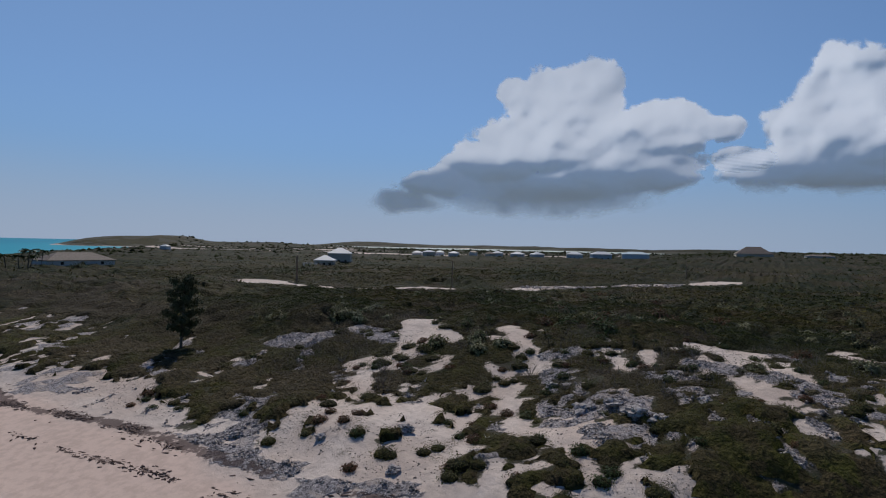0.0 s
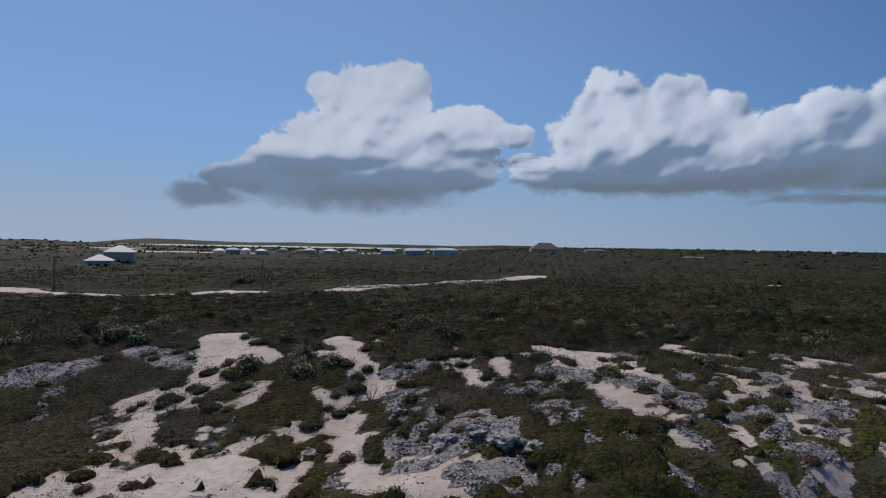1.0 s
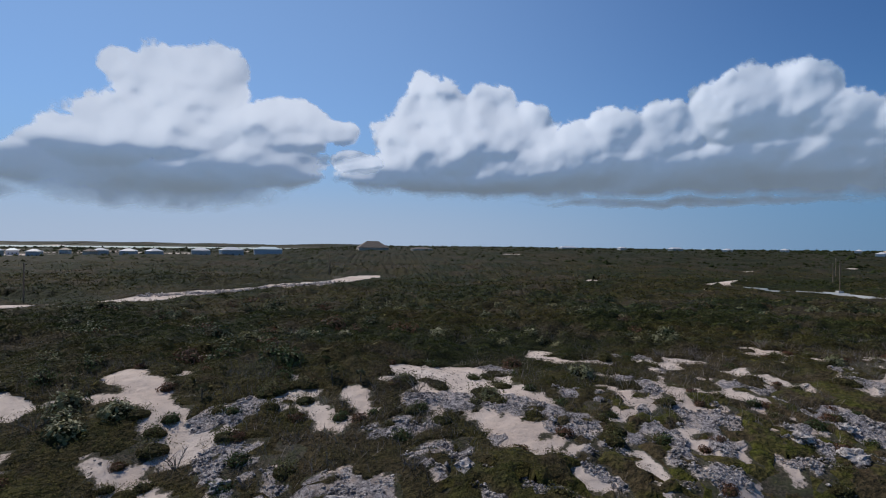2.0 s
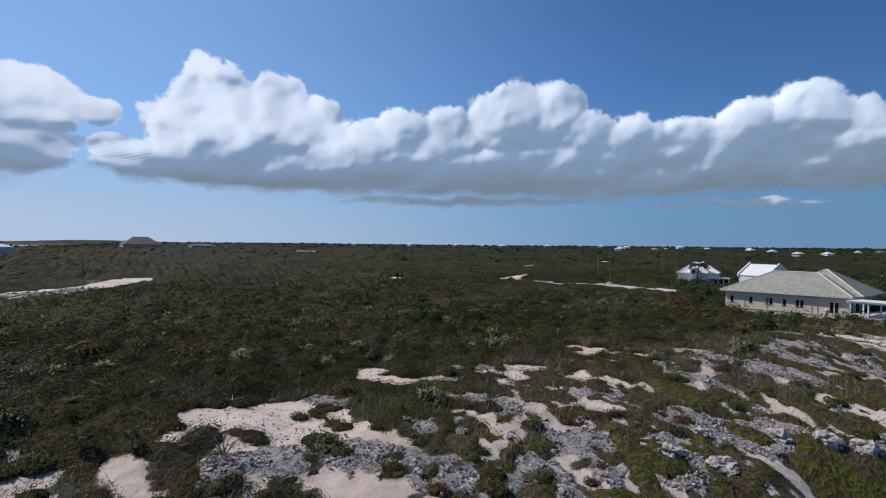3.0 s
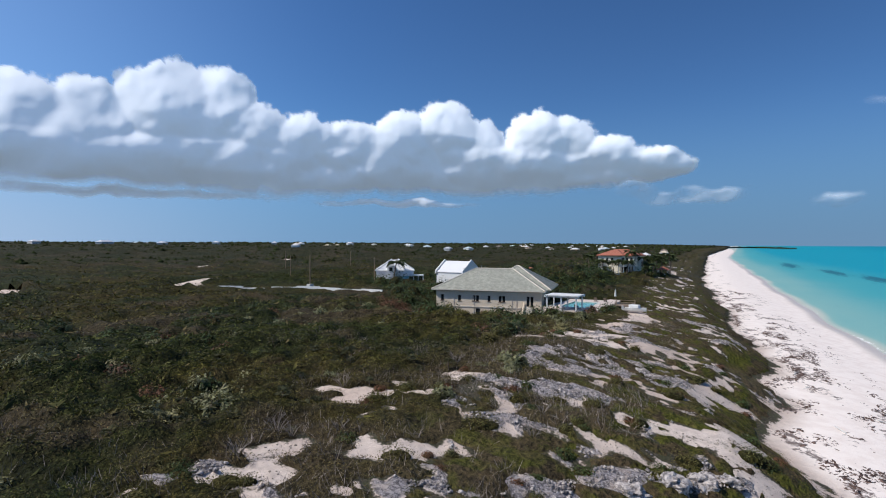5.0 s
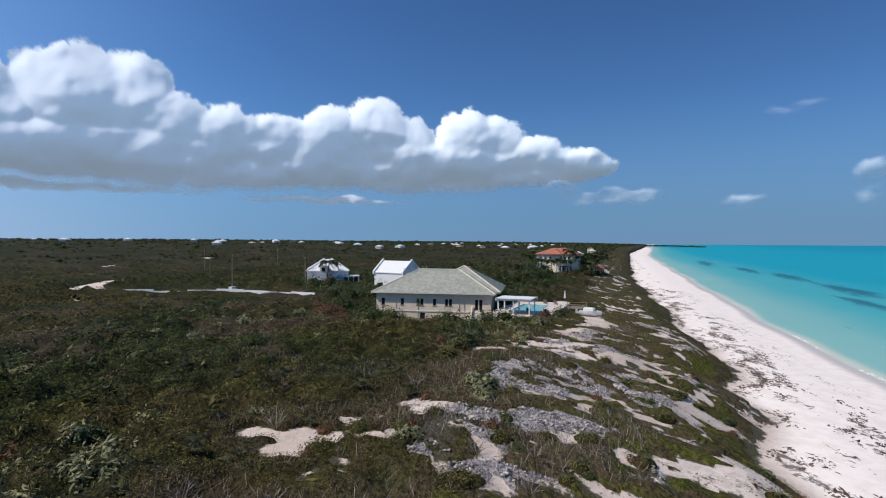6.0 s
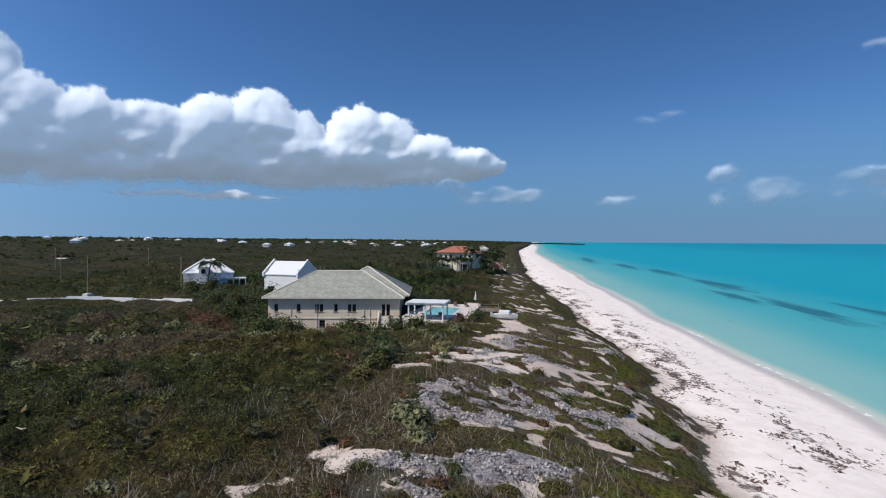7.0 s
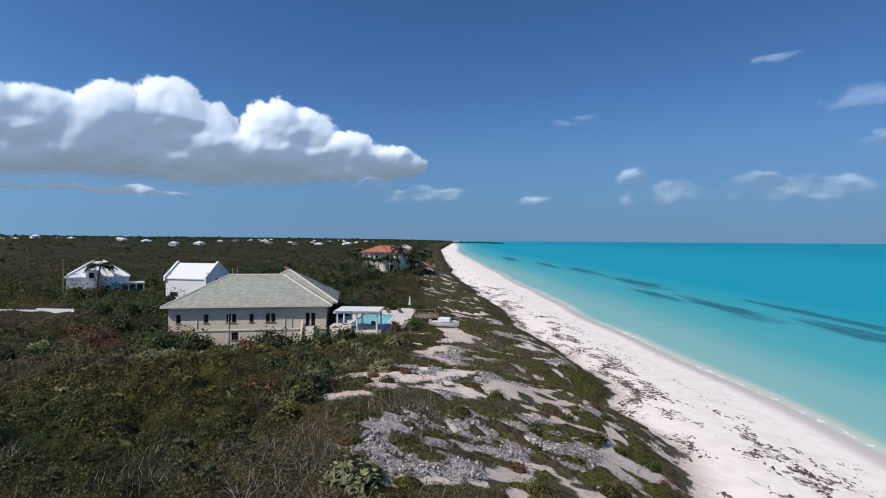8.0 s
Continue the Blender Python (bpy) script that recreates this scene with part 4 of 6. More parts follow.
def dry_twigs(box_x, box_y, count, seed):
    """Bare grey twigs standing out of the dying patches."""
    rng = np.random.default_rng(seed)
    x, y = rng.uniform(*box_x, count), rng.uniform(*box_y, count)
    grey = np.maximum(dryness(x, y), smooth(0.56, 0.66, fbm(x, y, 7, 3, 125)))
    b, _ = cover(x, y)
    ok = (rng.uniform(0, 1, count) < grey) & (b < 0.6) & (y - dune(x) > 9) & ~kept_clear(x, y)
    x, y = x[ok], y[ok]
    n = len(x)
    p = np.stack([x, y, height(x, y) + 0.55 * canopy(x, y)], -1)
    t = np.stack([rng.normal(0, 0.6, n), rng.normal(0, 0.6, n), np.ones(n)], -1)
    t *= (rng.uniform(0.35, 0.95, n) / np.linalg.norm(t, axis=1))[:, None]
    a = rng.uniform(0, np.pi, n)
    w = np.stack([np.cos(a), np.sin(a), np.zeros(n)], -1) * 0.016
    co = np.stack([p - w, p + w, p + t + 0.3 * w, p + t - 0.3 * w], 1).reshape(-1, 3)
    return tagged(mesh_object("dry_twigs", co, np.arange(4 * n).reshape(-1, 4), M_TWIGS), "bare grey twigs in the dying scrub", "twigs", kind="stuff")


dry_twigs((-60, 100), (48, 112), 85000, 205)
scatter("scrub_leaves", (-95, 110), (34, 112), 600000, 0.105, 0.8, 201)
scatter("scrub_leaves", (-75, 90), (34, 84), 420000, 0.085, 0.8, 204)
scatter("scrub_leaves", (-180, 220), (90, 210), 120000, 0.24, 0.7, 202)
scatter("scrub_leaves", (-300, 420), (60, 330), 30000, 0.5, 0.4, 203)


# ---- helpers for things ----
def thing(name, m, label, category, group=""):
    ob = new(name)
    ob.matrix_world = m
    ob.empty_display_size = 0.3
    return tagged(ob, label, category, group)


def part(name, bm, material, parent, label=""):
    me = bpy.data.meshes.new(name)
    bm.to_mesh(me)
    bm.free()
    me.materials.append(material)
    ob = new(name, me)
    ob.parent = parent
    return tagged(ob, label)


def slab(bm, x0, x1, y0, y1, z0, z1):
    vs = [bm.verts.new(p) for p in ((x0, y0, z0), (x1, y0, z0), (x1, y1, z0), (x0, y1, z0), (x0, y0, z1), (x1, y0, z1), (x1, y1, z1), (x0, y1, z1))]
    for f in ((3, 2, 1, 0), (4, 5, 6, 7), (0, 1, 5, 4), (1, 2, 6, 5), (2, 3, 7, 6), (3, 0, 4, 7)):
        bm.faces.new([vs[i] for i in f])
    return vs


def box(x0, x1, y0, y1, z0, z1, bevel=0.0):
    bm = bmesh.new()
    slab(bm, x0, x1, y0, y1, z0, z1)
    if bevel:
        bmesh.ops.bevel(bm, geom=bm.edges[:], offset=bevel, segments=1, affect="EDGES")
    return bm


def rod(points, radii, sides=8):
    """A round bar through the points."""
    bm = bmesh.new()
    rings = []
    for i, p in enumerate(points):
        p = Vector(p)
        ahead = Vector(points[min(i + 1, len(points) - 1)]) - Vector(points[max(i - 1, 0)])
        q = ahead.to_track_quat("Z", "Y")
        r = radii[i] if isinstance(radii, (list, tuple)) else radii
        rings.append([bm.verts.new(p + q @ Vector((r * math.cos(6.28319 * k / sides), r * math.sin(6.28319 * k / sides), 0))) for k in range(sides)])
    for a, b in zip(rings, rings[1:]):
        for k in range(sides):
            bm.faces.new((a[k], a[(k + 1) % sides], b[(k + 1) % sides], b[k]))
    bm.faces.new(rings[0][::-1])
    bm.faces.new(rings[-1])
    return bm


def wall_mesh(length, high, thick, openings):
    """A wall along x from 0 to length, y from 0 to thick, with holes (x0, x1, z0, z1) right through it."""
    bm = bmesh.new()
    xs = sorted({0, length, *[o[0] for o in openings], *[o[1] for o in openings]})
    for x0, x1 in zip(xs, xs[1:]):
        holes = sorted((o[2], o[3]) for o in openings if o[0] < (x0 + x1) / 2 < o[1])
        z = 0
        for lo, hi in holes:
            if lo > z:
                slab(bm, x0, x1, 0, thick, z, lo)
            z = hi
        if z < high:
            slab(bm, x0, x1, 0, thick, z, high)
    bmesh.ops.remove_doubles(bm, verts=bm.verts[:], dist=0.001)
    return bm


def window(parent, m, wide, high, frame_mat, bars=1, sill=True):
    """A window unit in its own plane: x across, z up, y into the wall."""
    w = part("window", box(-wide / 2, wide / 2, 0.14, 0.16, 0, high), M_GLASS, parent, "dark glazed window")
    w.matrix_local = m
    t = 0.06
    for x0, x1, z0, z1 in ((-wide / 2, -wide / 2 + t, 0, high), (wide / 2 - t, wide / 2, 0, high), (-wide / 2 + t, wide / 2 - t, 0, t), (-wide / 2 + t, wide / 2 - t, high - t, high)):
        part("frame", box(x0, x1, 0.10, 0.18, z0, z1), frame_mat, w)
    for k in range(bars):
        x = -wide / 2 + wide * (k + 1) / (bars + 1)
        part("bar", box(x - 0.025, x + 0.025, 0.11, 0.135, t, high - t), frame_mat, w)
    if sill:
        part("sill", box(-wide / 2 - 0.1, wide / 2 + 0.1, -0.1, 0.1, -0.09, -0.003), frame_mat, w)
    return w


def hip_roof(x0, x1, y0, y1, z, rise, thick=0.22):
    """A hipped roof over a rectangle: four slopes to a ridge along the longer side, with its eaves' edge."""
    bm = bmesh.new()
    half = min(x1 - x0, y1 - y0) / 2
    if x1 - x0 >= y1 - y0:
        r0, r1 = (x0 + half, (y0 + y1) / 2, z + rise), (x1 - half, (y0 + y1) / 2, z + rise)
    else:
        r0, r1 = ((x0 + x1) / 2, y0 + half, z + rise), ((x0 + x1) / 2, y1 - half, z + rise)
    low = [bm.verts.new(p) for p in ((x0, y0, z - thick), (x1, y0, z - thick), (x1, y1, z - thick), (x0, y1, z - thick))]
    top = [bm.verts.new(p) for p in ((x0, y0, z), (x1, y0, z), (x1, y1, z), (x0, y1, z))]
    a, b = bm.verts.new(r0), bm.verts.new(r1)
    bm.faces.new(low[::-1])
    for k in range(4):
        bm.faces.new((low[k], low[(k + 1) % 4], top[(k + 1) % 4], top[k]))
    if x1 - x0 >= y1 - y0:
        slopes = ((top[0], top[1], b, a), (top[1], top[2], b), (top[2], top[3], a, b), (top[3], top[0], a))
    else:
        slopes = ((top[0], top[1], a), (top[1], top[2], b, a), (top[2], top[3], b), (top[3], top[0], a, b))
    for f in slopes:
        bm.faces.new(f)
    return bm, Vector(r0), Vector(r1)


def roof_material(name, color, course=0.36, pan=0.28):
    """Interlocking roof tiles: courses down the slope and rounded pans across it, by the slope's own facing."""
    n = Nodes(name)
    sep = n.node("ShaderNodeSeparateXYZ", 0, Vector=n.local())
    xyz = n.tree.nodes[-1]
    nrm = n.tree.nodes.new("ShaderNodeSeparateXYZ")
    n.plug(nrm.inputs[0], n.node("ShaderNodeTexCoord", "Normal"))
    facing_x = n.math("GREATER_THAN", n.math("ABSOLUTE", nrm.outputs[0]), n.math("ABSOLUTE", nrm.outputs[1]))
    across = n.mix(facing_x, xyz.outputs[0], xyz.outputs[1])
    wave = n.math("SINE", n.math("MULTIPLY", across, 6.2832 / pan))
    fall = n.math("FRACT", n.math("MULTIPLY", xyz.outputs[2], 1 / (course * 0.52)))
    n.bump(n.math("ADD", n.math("MULTIPLY", wave, 0.25), n.math("MULTIPLY", fall, 1.0)), 0.9, 0.05)
    worn = n.noise(1.4, 6, 0.6, n.local())
    blotch = n.noise(0.25, 3, 0.5, n.local())
    c = n.mix(n.step(worn, 0.35, 0.65), tuple(x * 0.82 for x in color), tuple(min(x * 1.12, 0.9) for x in color))
    c = n.mix(n.step(blotch, 0.5, 0.7, 0.0, 0.4), c, tuple(x * 0.72 for x in color))
    # shade painted at each course's step and in the troughs between pans
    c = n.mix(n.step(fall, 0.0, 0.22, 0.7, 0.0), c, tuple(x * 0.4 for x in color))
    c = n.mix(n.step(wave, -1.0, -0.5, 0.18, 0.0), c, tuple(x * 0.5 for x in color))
    return n.finish(c, 0.75, 0, 0.3)


M_STUCCO = plain("cream_stucco", (0.62, 0.52, 0.405), 0.9, 0.07, 4, bump=0.2, dirt=0.3)
M_TRIM = plain("pale_trim", (0.60, 0.54, 0.46), 0.8, 0.06, 4)
M_WHITE = plain("white_paint", (0.68, 0.68, 0.67), 0.6, 0.04, 3, dirt=0.12)
M_CREAM = plain("cream_paint", (0.74, 0.68, 0.57), 0.8, 0.05, 3, dirt=0.12)
M_OFFWHITE = plain("weathered_white", (0.62, 0.61, 0.58), 0.8, 0.1, 2, dirt=0.25)
M_DARKWOOD = plain("dark_frame", (0.10, 0.07, 0.05), 0.6, 0.2, 8)
M_TIMBER = plain("weathered_timber", (0.23, 0.17, 0.12), 0.85, 0.25, 9, bump=0.3, own=True)
M_CONCRETE = plain("concrete", (0.42, 0.40, 0.37), 0.9, 0.12, 2, bump=0.3, dirt=0.3)
M_TEAL = plain("teal_awning", (0.16, 0.36, 0.40), 0.7, 0.08, 4)
M_DECK = plain("pool_deck_stone", (0.60, 0.51, 0.45), 0.85, 0.08, 2, bump=0.2)
M_BASIN = plain("pool_tile", (0.22, 0.52, 0.54), 0.4, 0.08, 4)
M_STEEL = plain("painted_steel", (0.45, 0.46, 0.47), 0.45, 0.08, 6, metal=0.3)
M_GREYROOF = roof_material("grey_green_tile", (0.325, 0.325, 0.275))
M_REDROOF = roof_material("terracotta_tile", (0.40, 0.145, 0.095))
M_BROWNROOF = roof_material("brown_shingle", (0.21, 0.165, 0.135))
M_WHITEROOF = plain("white_roof", (0.66, 0.66, 0.67), 0.6, 0.03, 2, dirt=0.1)
M_BLUEROOF = plain("pale_blue_roof", (0.55, 0.65, 0.68), 0.5, 0.05, 2)
M_BARK = plain("bark", (0.17, 0.13, 0.10), 0.95, 0.3, 12, bump=0.6)
M_TWIG = plain("dead_twig", (0.24, 0.20, 0.17), 0.95, 0.25, 10, own=True)


def leaf_material(name, color, back=0.15, gloss=0.2):
    n = Nodes(name)
    r, o = n.island(), n.rand()
    c = n.mix(n.step(r, 0.0, 1.0, 0.0, 1.0), tuple(x * 0.55 for x in color), tuple(min(x * 1.5, 0.9) for x in color))
    c = n.mix(n.math("MULTIPLY", o, 0.5), c, tuple(x * y for x, y in zip(color, (1.35, 1.0, 0.7))))
    c = n.mix(n.step(n.noise(1.7, 4), 0.5, 0.7, 0.0, 0.5), c, tuple(x * 0.5 for x in color))
    n.finish(c, 0.6 if gloss > 0.1 else 0.95, 0, gloss)
    trans = n.node("ShaderNodeBsdfTranslucent", 0, Color=c)
    both = n.tree.nodes.new("ShaderNodeMixShader")
    both.inputs[0].default_value = back
    n.plug(both.inputs[1], n.bsdf.outputs[0])
    n.plug(both.inputs[2], trans)
    n.plug(n.out.inputs[0], both.outputs[0])
    return n.mat


L_GREEN = leaf_material("bush_leaf_green", (0.055, 0.085, 0.030))
L_OLIVE = leaf_material("bush_leaf_olive", (0.10, 0.10, 0.034))
L_DARK = leaf_material("bush_leaf_dark", (0.032, 0.055, 0.026))
L_RUSSET = leaf_material("bush_leaf_russet", (0.14, 0.075, 0.045))
L_SILVER = leaf_material("palm_leaf_silver", (0.10, 0.11, 0.06))
L_PALM = leaf_material("palm_leaf_green", (0.06, 0.085, 0.035))
L_FAR = leaf_material("far_bush_green", (0.026, 0.034, 0.014), 0.05, 0.02)
L_GRAPE = leaf_material("broad_leaf_grey_green", (0.17, 0.18, 0.09), 0.15, 0.35)
L_PINE = leaf_material("needle_green", (0.055, 0.065, 0.034))


def on_ground(x, y):
    return float(height(x, y))


# ---- the cream house by the dune ----
house = thing("house", pose(101.7, 112.1, 6.3, 0, 0, -78.6), "cream stucco two-storey house with a grey-green hipped tile roof", "house")
UPPER = [(2.2, 0.66), (6.1, 0.66), (9.3, 0.62), (10.08, 0.62), (12.6, 0.6), (15.0, 0.62), (15.78, 0.62)]
LOWER = [(10.2, 1.0), (15.2, 1.0)]
HIGH = [(u - w / 2 - 0.8, u + w / 2 - 0.8, 3.45, 4.75) for u, w in UPPER] + [(19.8, 20.42, 2.75, 4.75), (20.62, 21.24, 2.75, 4.75)]
LOW = [(u - w / 2 - 0.8, u + w / 2 - 0.8, 0.75, 1.95) for u, w in LOWER]


def house_wall(name, m, length, openings, bars=1):
    w = part(name, wall_mesh(length, 5.75, 0.3, openings), M_STUCCO, house)
    w.matrix_local = m
    for x0, x1, z0, z1 in openings:
        window(w, pose((x0 + x1) / 2, 0, z0), x1 - x0, z1 - z0, M_DARKWOOD, 0)
    return w


house_wall("wall", pose(0.8, 0.8, 0), 22.9, HIGH + LOW)
house_wall("wall", pose(23.7, 1.1, 0, 0, 0, 90), 15.9, [(1.5, 2.6, 2.75, 4.9), (4.2, 6.8, 2.75, 4.9), (8.4, 11.0, 2.75, 4.9), (12.6, 13.8, 2.75, 4.9)])
house_wall("wall", pose(1.1, 17.0, 0, 0, 0, -90), 15.9, [(3, 3.8, 3.4, 4.7), (7, 7.8, 3.4, 4.7), (12, 12.8, 3.4, 4.7)])
house_wall("wall", pose(23.7, 17.3, 0, 0, 0, 180), 22.9, [(4, 5, 3.4, 4.7), (10, 12, 3.0, 4.8)])
part("floor_slab", box(1.1, 23.4, 1.1, 17.0, 2.35, 2.6), M_CONCRETE, house)
part("ceiling_slab", box(1.1, 23.4, 1.1, 17.0, 5.5, 5.7), M_CONCRETE, house)
part("string_course", box(0.7, 23.8, 0.68, 0.795, 2.2, 2.38), M_TRIM, house)
bm, ra, rb = hip_roof(0, 24.5, 0, 16.0, 6.0, 4.2)
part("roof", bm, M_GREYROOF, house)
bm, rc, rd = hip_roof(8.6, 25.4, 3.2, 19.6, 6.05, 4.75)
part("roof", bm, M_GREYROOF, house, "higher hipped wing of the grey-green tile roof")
for p, q in ((ra, rb), ((0, 0, 6), ra), ((24.5, 0, 6), rb), (rc, rd), ((25.4, 3.2, 6.05), rd if rd.x > rc.x else rc), ((25.4, 19.6, 6.05), rd), (ra, (0, 16, 6)), ((8.6, 3.2, 6.05), rc)):
    part("ridge_cap", rod([Vector(p) + Vector((0, 0, 0.04)), Vector(q) + Vector((0, 0, 0.04))], 0.13, 6), M_TRIM, house)
for x0, x1, y0, y1 in ((-0.1, 24.6, -0.12, -0.003), (-0.12, -0.003, 0, 16), (24.503, 24.62, 0, 3.1)):
    part("gutter", box(x0, x1, y0, y1, 5.8, 5.96), M_TRIM, house)
part("soffit", box(0.1, 24.4, 0.1, 0.79, 5.70, 5.77), M_TRIM, house)
for u in (4.8, 9.3, 17.5, 18.5):
    part("downpipe", rod([(u, 0.72, 0.3), (u, 0.72, 5.6)], 0.05), M_TRIM, house)
# the outside stair by the sea end, with its sloping parapet
for k in range(9):
    part("step", box(20.3, 21.9, 0.6 - 0.29 * (k + 1), 0.6 - 0.29 * k, 0.4, 2.7 - 0.26 * k), M_TRIM, house)
bm = bmesh.new()
vs = [bm.verts.new(p) for x in (19.95, 20.2) for p in ((x, 0.6, 0.2), (x, -2.2, 0.2), (x, -2.2, 1.2), (x, 0.6, 3.6))]
for f in ((0, 1, 2, 3), (7, 6, 5, 4), (0, 4, 5, 1), (1, 5, 6, 2), (2, 6, 7, 3), (3, 7, 4, 0)):
    bm.faces.new([vs[i] for i in f])
part("stair_parapet", bm, M_STUCCO, house)


def condenser(x, y, z, turn):
    ac = thing("air_conditioner", pose(x, y, z, 0, 0, turn), "white outdoor air conditioner unit beside the house wall", "air conditioner", "condensers by the house")
    part("casing", box(-0.45, 0.45, -0.17, 0.17, 0.08, 0.9, 0.02), M_WHITE, ac)
    part("fan_grille", rod([(0.1, -0.172, 0.5), (0.1, -0.19, 0.5)], 0.3, 16), M_STEEL, ac)
    for x0 in (-0.4, 0.32):
        part("foot", box(x0, x0 + 0.08, -0.17, 0.17, 0, 0.08), M_STEEL, ac)


for u in (9.8, 11.0):
    p = house.matrix_world @ Vector((u + 2.0, -0.1, 0))
    condenser(p.x, p.y, on_ground(p.x, p.y) + 0.02, -78.6)

# ---- pool terrace ----
DECK_Z = 9.3
terrace = thing("pool_terrace", pose(0, 0, DECK_Z), "pale stone terrace round a swimming pool", "terrace")
for x0, x1, y0, y1 in ((105, 107.5, 76.5, 88), (118.5, 124.5, 76.5, 88), (107.5, 118.5, 76.5, 79.7), (107.5, 118.5, 85.2, 88)):
    part("paving", box(x0, x1, y0, y1, -1.4, 0), M_DECK, terrace)
for x0, x1, y0, y1 in ((107.2, 118.8, 79.4, 79.75), (107.2, 118.8, 85.15, 85.5), (107.2, 107.55, 79.76, 85.14), (118.45, 118.8, 79.76, 85.14)):
    part("coping", box(x0, x1, y0, y1, 0.003, 0.06, 0.01), M_OFFWHITE, terrace)
pool = thing("swimming_pool", pose(0, 0, DECK_Z), "rectangular pool of clear turquoise water", "pool")
part("basin", box(107.52, 118.48, 79.72, 85.18, -1.5, -1.35), M_BASIN, pool)
part("water", box(107.52, 118.48, 79.72, 85.18, -1.34, -0.1), M_POOL, pool)

pergola = thing("pergola", pose(0, 0, 8.6), "white slatted pergola on square posts beside the pool", "pergola")
for x in (101.4, 105.9):
    for y in (80.3, 83.2, 86.0):
        part("post", box(x - 0.11, x + 0.11, y - 0.11, y + 0.11, -0.6, 3.1), M_WHITE, pergola)
    part("beam", box(x - 0.09, x + 0.09, 79.7, 86.6, 3.1, 3.33), M_WHITE, pergola)
for k in range(17):
    y = 79.9 + k * 0.4
    part("slat", box(100.7, 106.6, y - 0.06, y + 0.06, 3.335, 3.52), M_WHITE, pergola)
part("canopy", box(101.0, 106.3, 79.9, 86.4, 3.525, 3.56), M_WHITE, pergola, "white canopy laid over the slats")
part("floor", box(100.9, 104.98, 79.6, 86.8, -0.5, 0.62), M_DECK, pergola)


def timber_deck(x, y, z, turn):
    d = thing("timber_deck", pose(x, y, z, 0, 0, turn), "small weathered timber deck with corner posts beside the pool", "deck")
    for k in range(16):
        part("plank", box(-2.4, 2.4, -2 + k * 0.25, -1.78 + k * 0.25, 0.5, 0.55), M_TIMBER, d)
    for px in (-2.3, 2.3):
        for py in (-1.9, 1.9):
            part("post", box(px - 0.08, px + 0.08, py - 0.08, py + 0.08, -0.6, 1.5), M_TIMBER, d)
        part("rail", box(px - 0.04, px + 0.04, -1.8, 1.8, 1.3, 1.4), M_TIMBER, d)
    part("joist", box(-2.3, 2.3, -0.1, 0.1, 0.3, 0.495), M_TIMBER, d)


timber_deck(118, 74.2, on_ground(118, 74.2), 8)
parasol = thing("parasol", pose(124.8, 77.6, DECK_Z), "closed cream parasol on a thin pole by the pool", "parasol")
part("pole", rod([(0, 0, 0), (0, 0, 2.7)], 0.035), M_TIMBER, parasol)
part("canopy", rod([(0, 0, 1.0), (0, 0, 1.6), (0, 0, 2.65)], [0.26, 0.2, 0.04], 10), M_OFFWHITE, parasol)


def lounger(x, y, turn):
    s = thing("sun_lounger", pose(x, y, DECK_Z, 0, 0, turn), "dark sun lounger on the pool terrace", "lounger", "loungers by the pool")
    part("seat", box(-0.32, 0.32, -0.9, 0.4, 0.28, 0.36), M_DARKWOOD, s)
    b = part("backrest", box(-0.32, 0.32, 0, 0.7, 0, 0.07), M_DARKWOOD, s)
    b.matrix_local = pose(0, 0.4, 0.3, 40)
    for lx in (-0.28, 0.28):
        for ly in (-0.85, 0.35):
            part("leg", box(lx - 0.03, lx + 0.03, ly - 0.03, ly + 0.03, 0, 0.28), M_DARKWOOD, s)


for x, y, a in ((106.2, 78.2, 80), (106.2, 81.5, 95), (121, 79, -70), (121.3, 81.2, -75)):
    lounger(x, y, a)


def boat(x, y, z, turn):
    """An open skiff drawn up on the sand, hull lofted from ribs, with a console under a pale cover."""
    b = thing("boat", pose(x, y, z, 0, 0, turn), "small grey-white motor boat drawn up on the sand", "boat")
    bm = bmesh.new()
    rings = []
    for k in range(9):
        t = k / 8
        w = 0.85 * (1 - max(0, t - 0.45) ** 2 * 3.1)
        keel, gun = 0.12 + 0.5 * max(0, t - 0.6) ** 1.5, 0.75 + 0.25 * t
        yk = -2.1 + 4.3 * t
        prof = ((-w, gun), (-w * 0.92, 0.42 + keel * 0.4), (-w * 0.5, keel + 0.06), (0, keel), (w * 0.5, keel + 0.06), (w * 0.92, 0.42 + keel * 0.4), (w, gun), (w * 0.86, gun), (w * 0.8, 0.5), (-w * 0.8, 0.5), (-w * 0.86, gun))
        rings.append([bm.verts.new((px, yk, pz)) for px, pz in prof])
    for r0, r1 in zip(rings, rings[1:]):
        for k in range(11):
            bm.faces.new((r0[k], r0[(k + 1) % 11], r1[(k + 1) % 11], r1[k]))
    bm.faces.new(rings[0])
    bm.faces.new(rings[-1][::-1])
    part("hull", bm, M_OFFWHITE, b)
    part("console_cover", box(-0.6, 0.6, -1.0, 0.9, 0.5, 1.5, 0.12), M_WHITE, b, "white cover over the console")
    part("outboard_motor", box(-0.2, 0.2, -2.5, -2.12, 0.3, 1.15, 0.06), M_STEEL, b)
    part("rub_rail", rod([(0.87, -2.1, 0.77), (0.87, 0, 0.88), (0.6, 1.6, 0.96)], 0.035), M_STEEL, b)
    part("rub_rail", rod([(-0.87, -2.1, 0.77), (-0.87, 0, 0.88), (-0.6, 1.6, 0.96)], 0.035), M_STEEL, b)


boat(107.5, 70.6, on_ground(107.5, 70.6) + 0.1, 172)


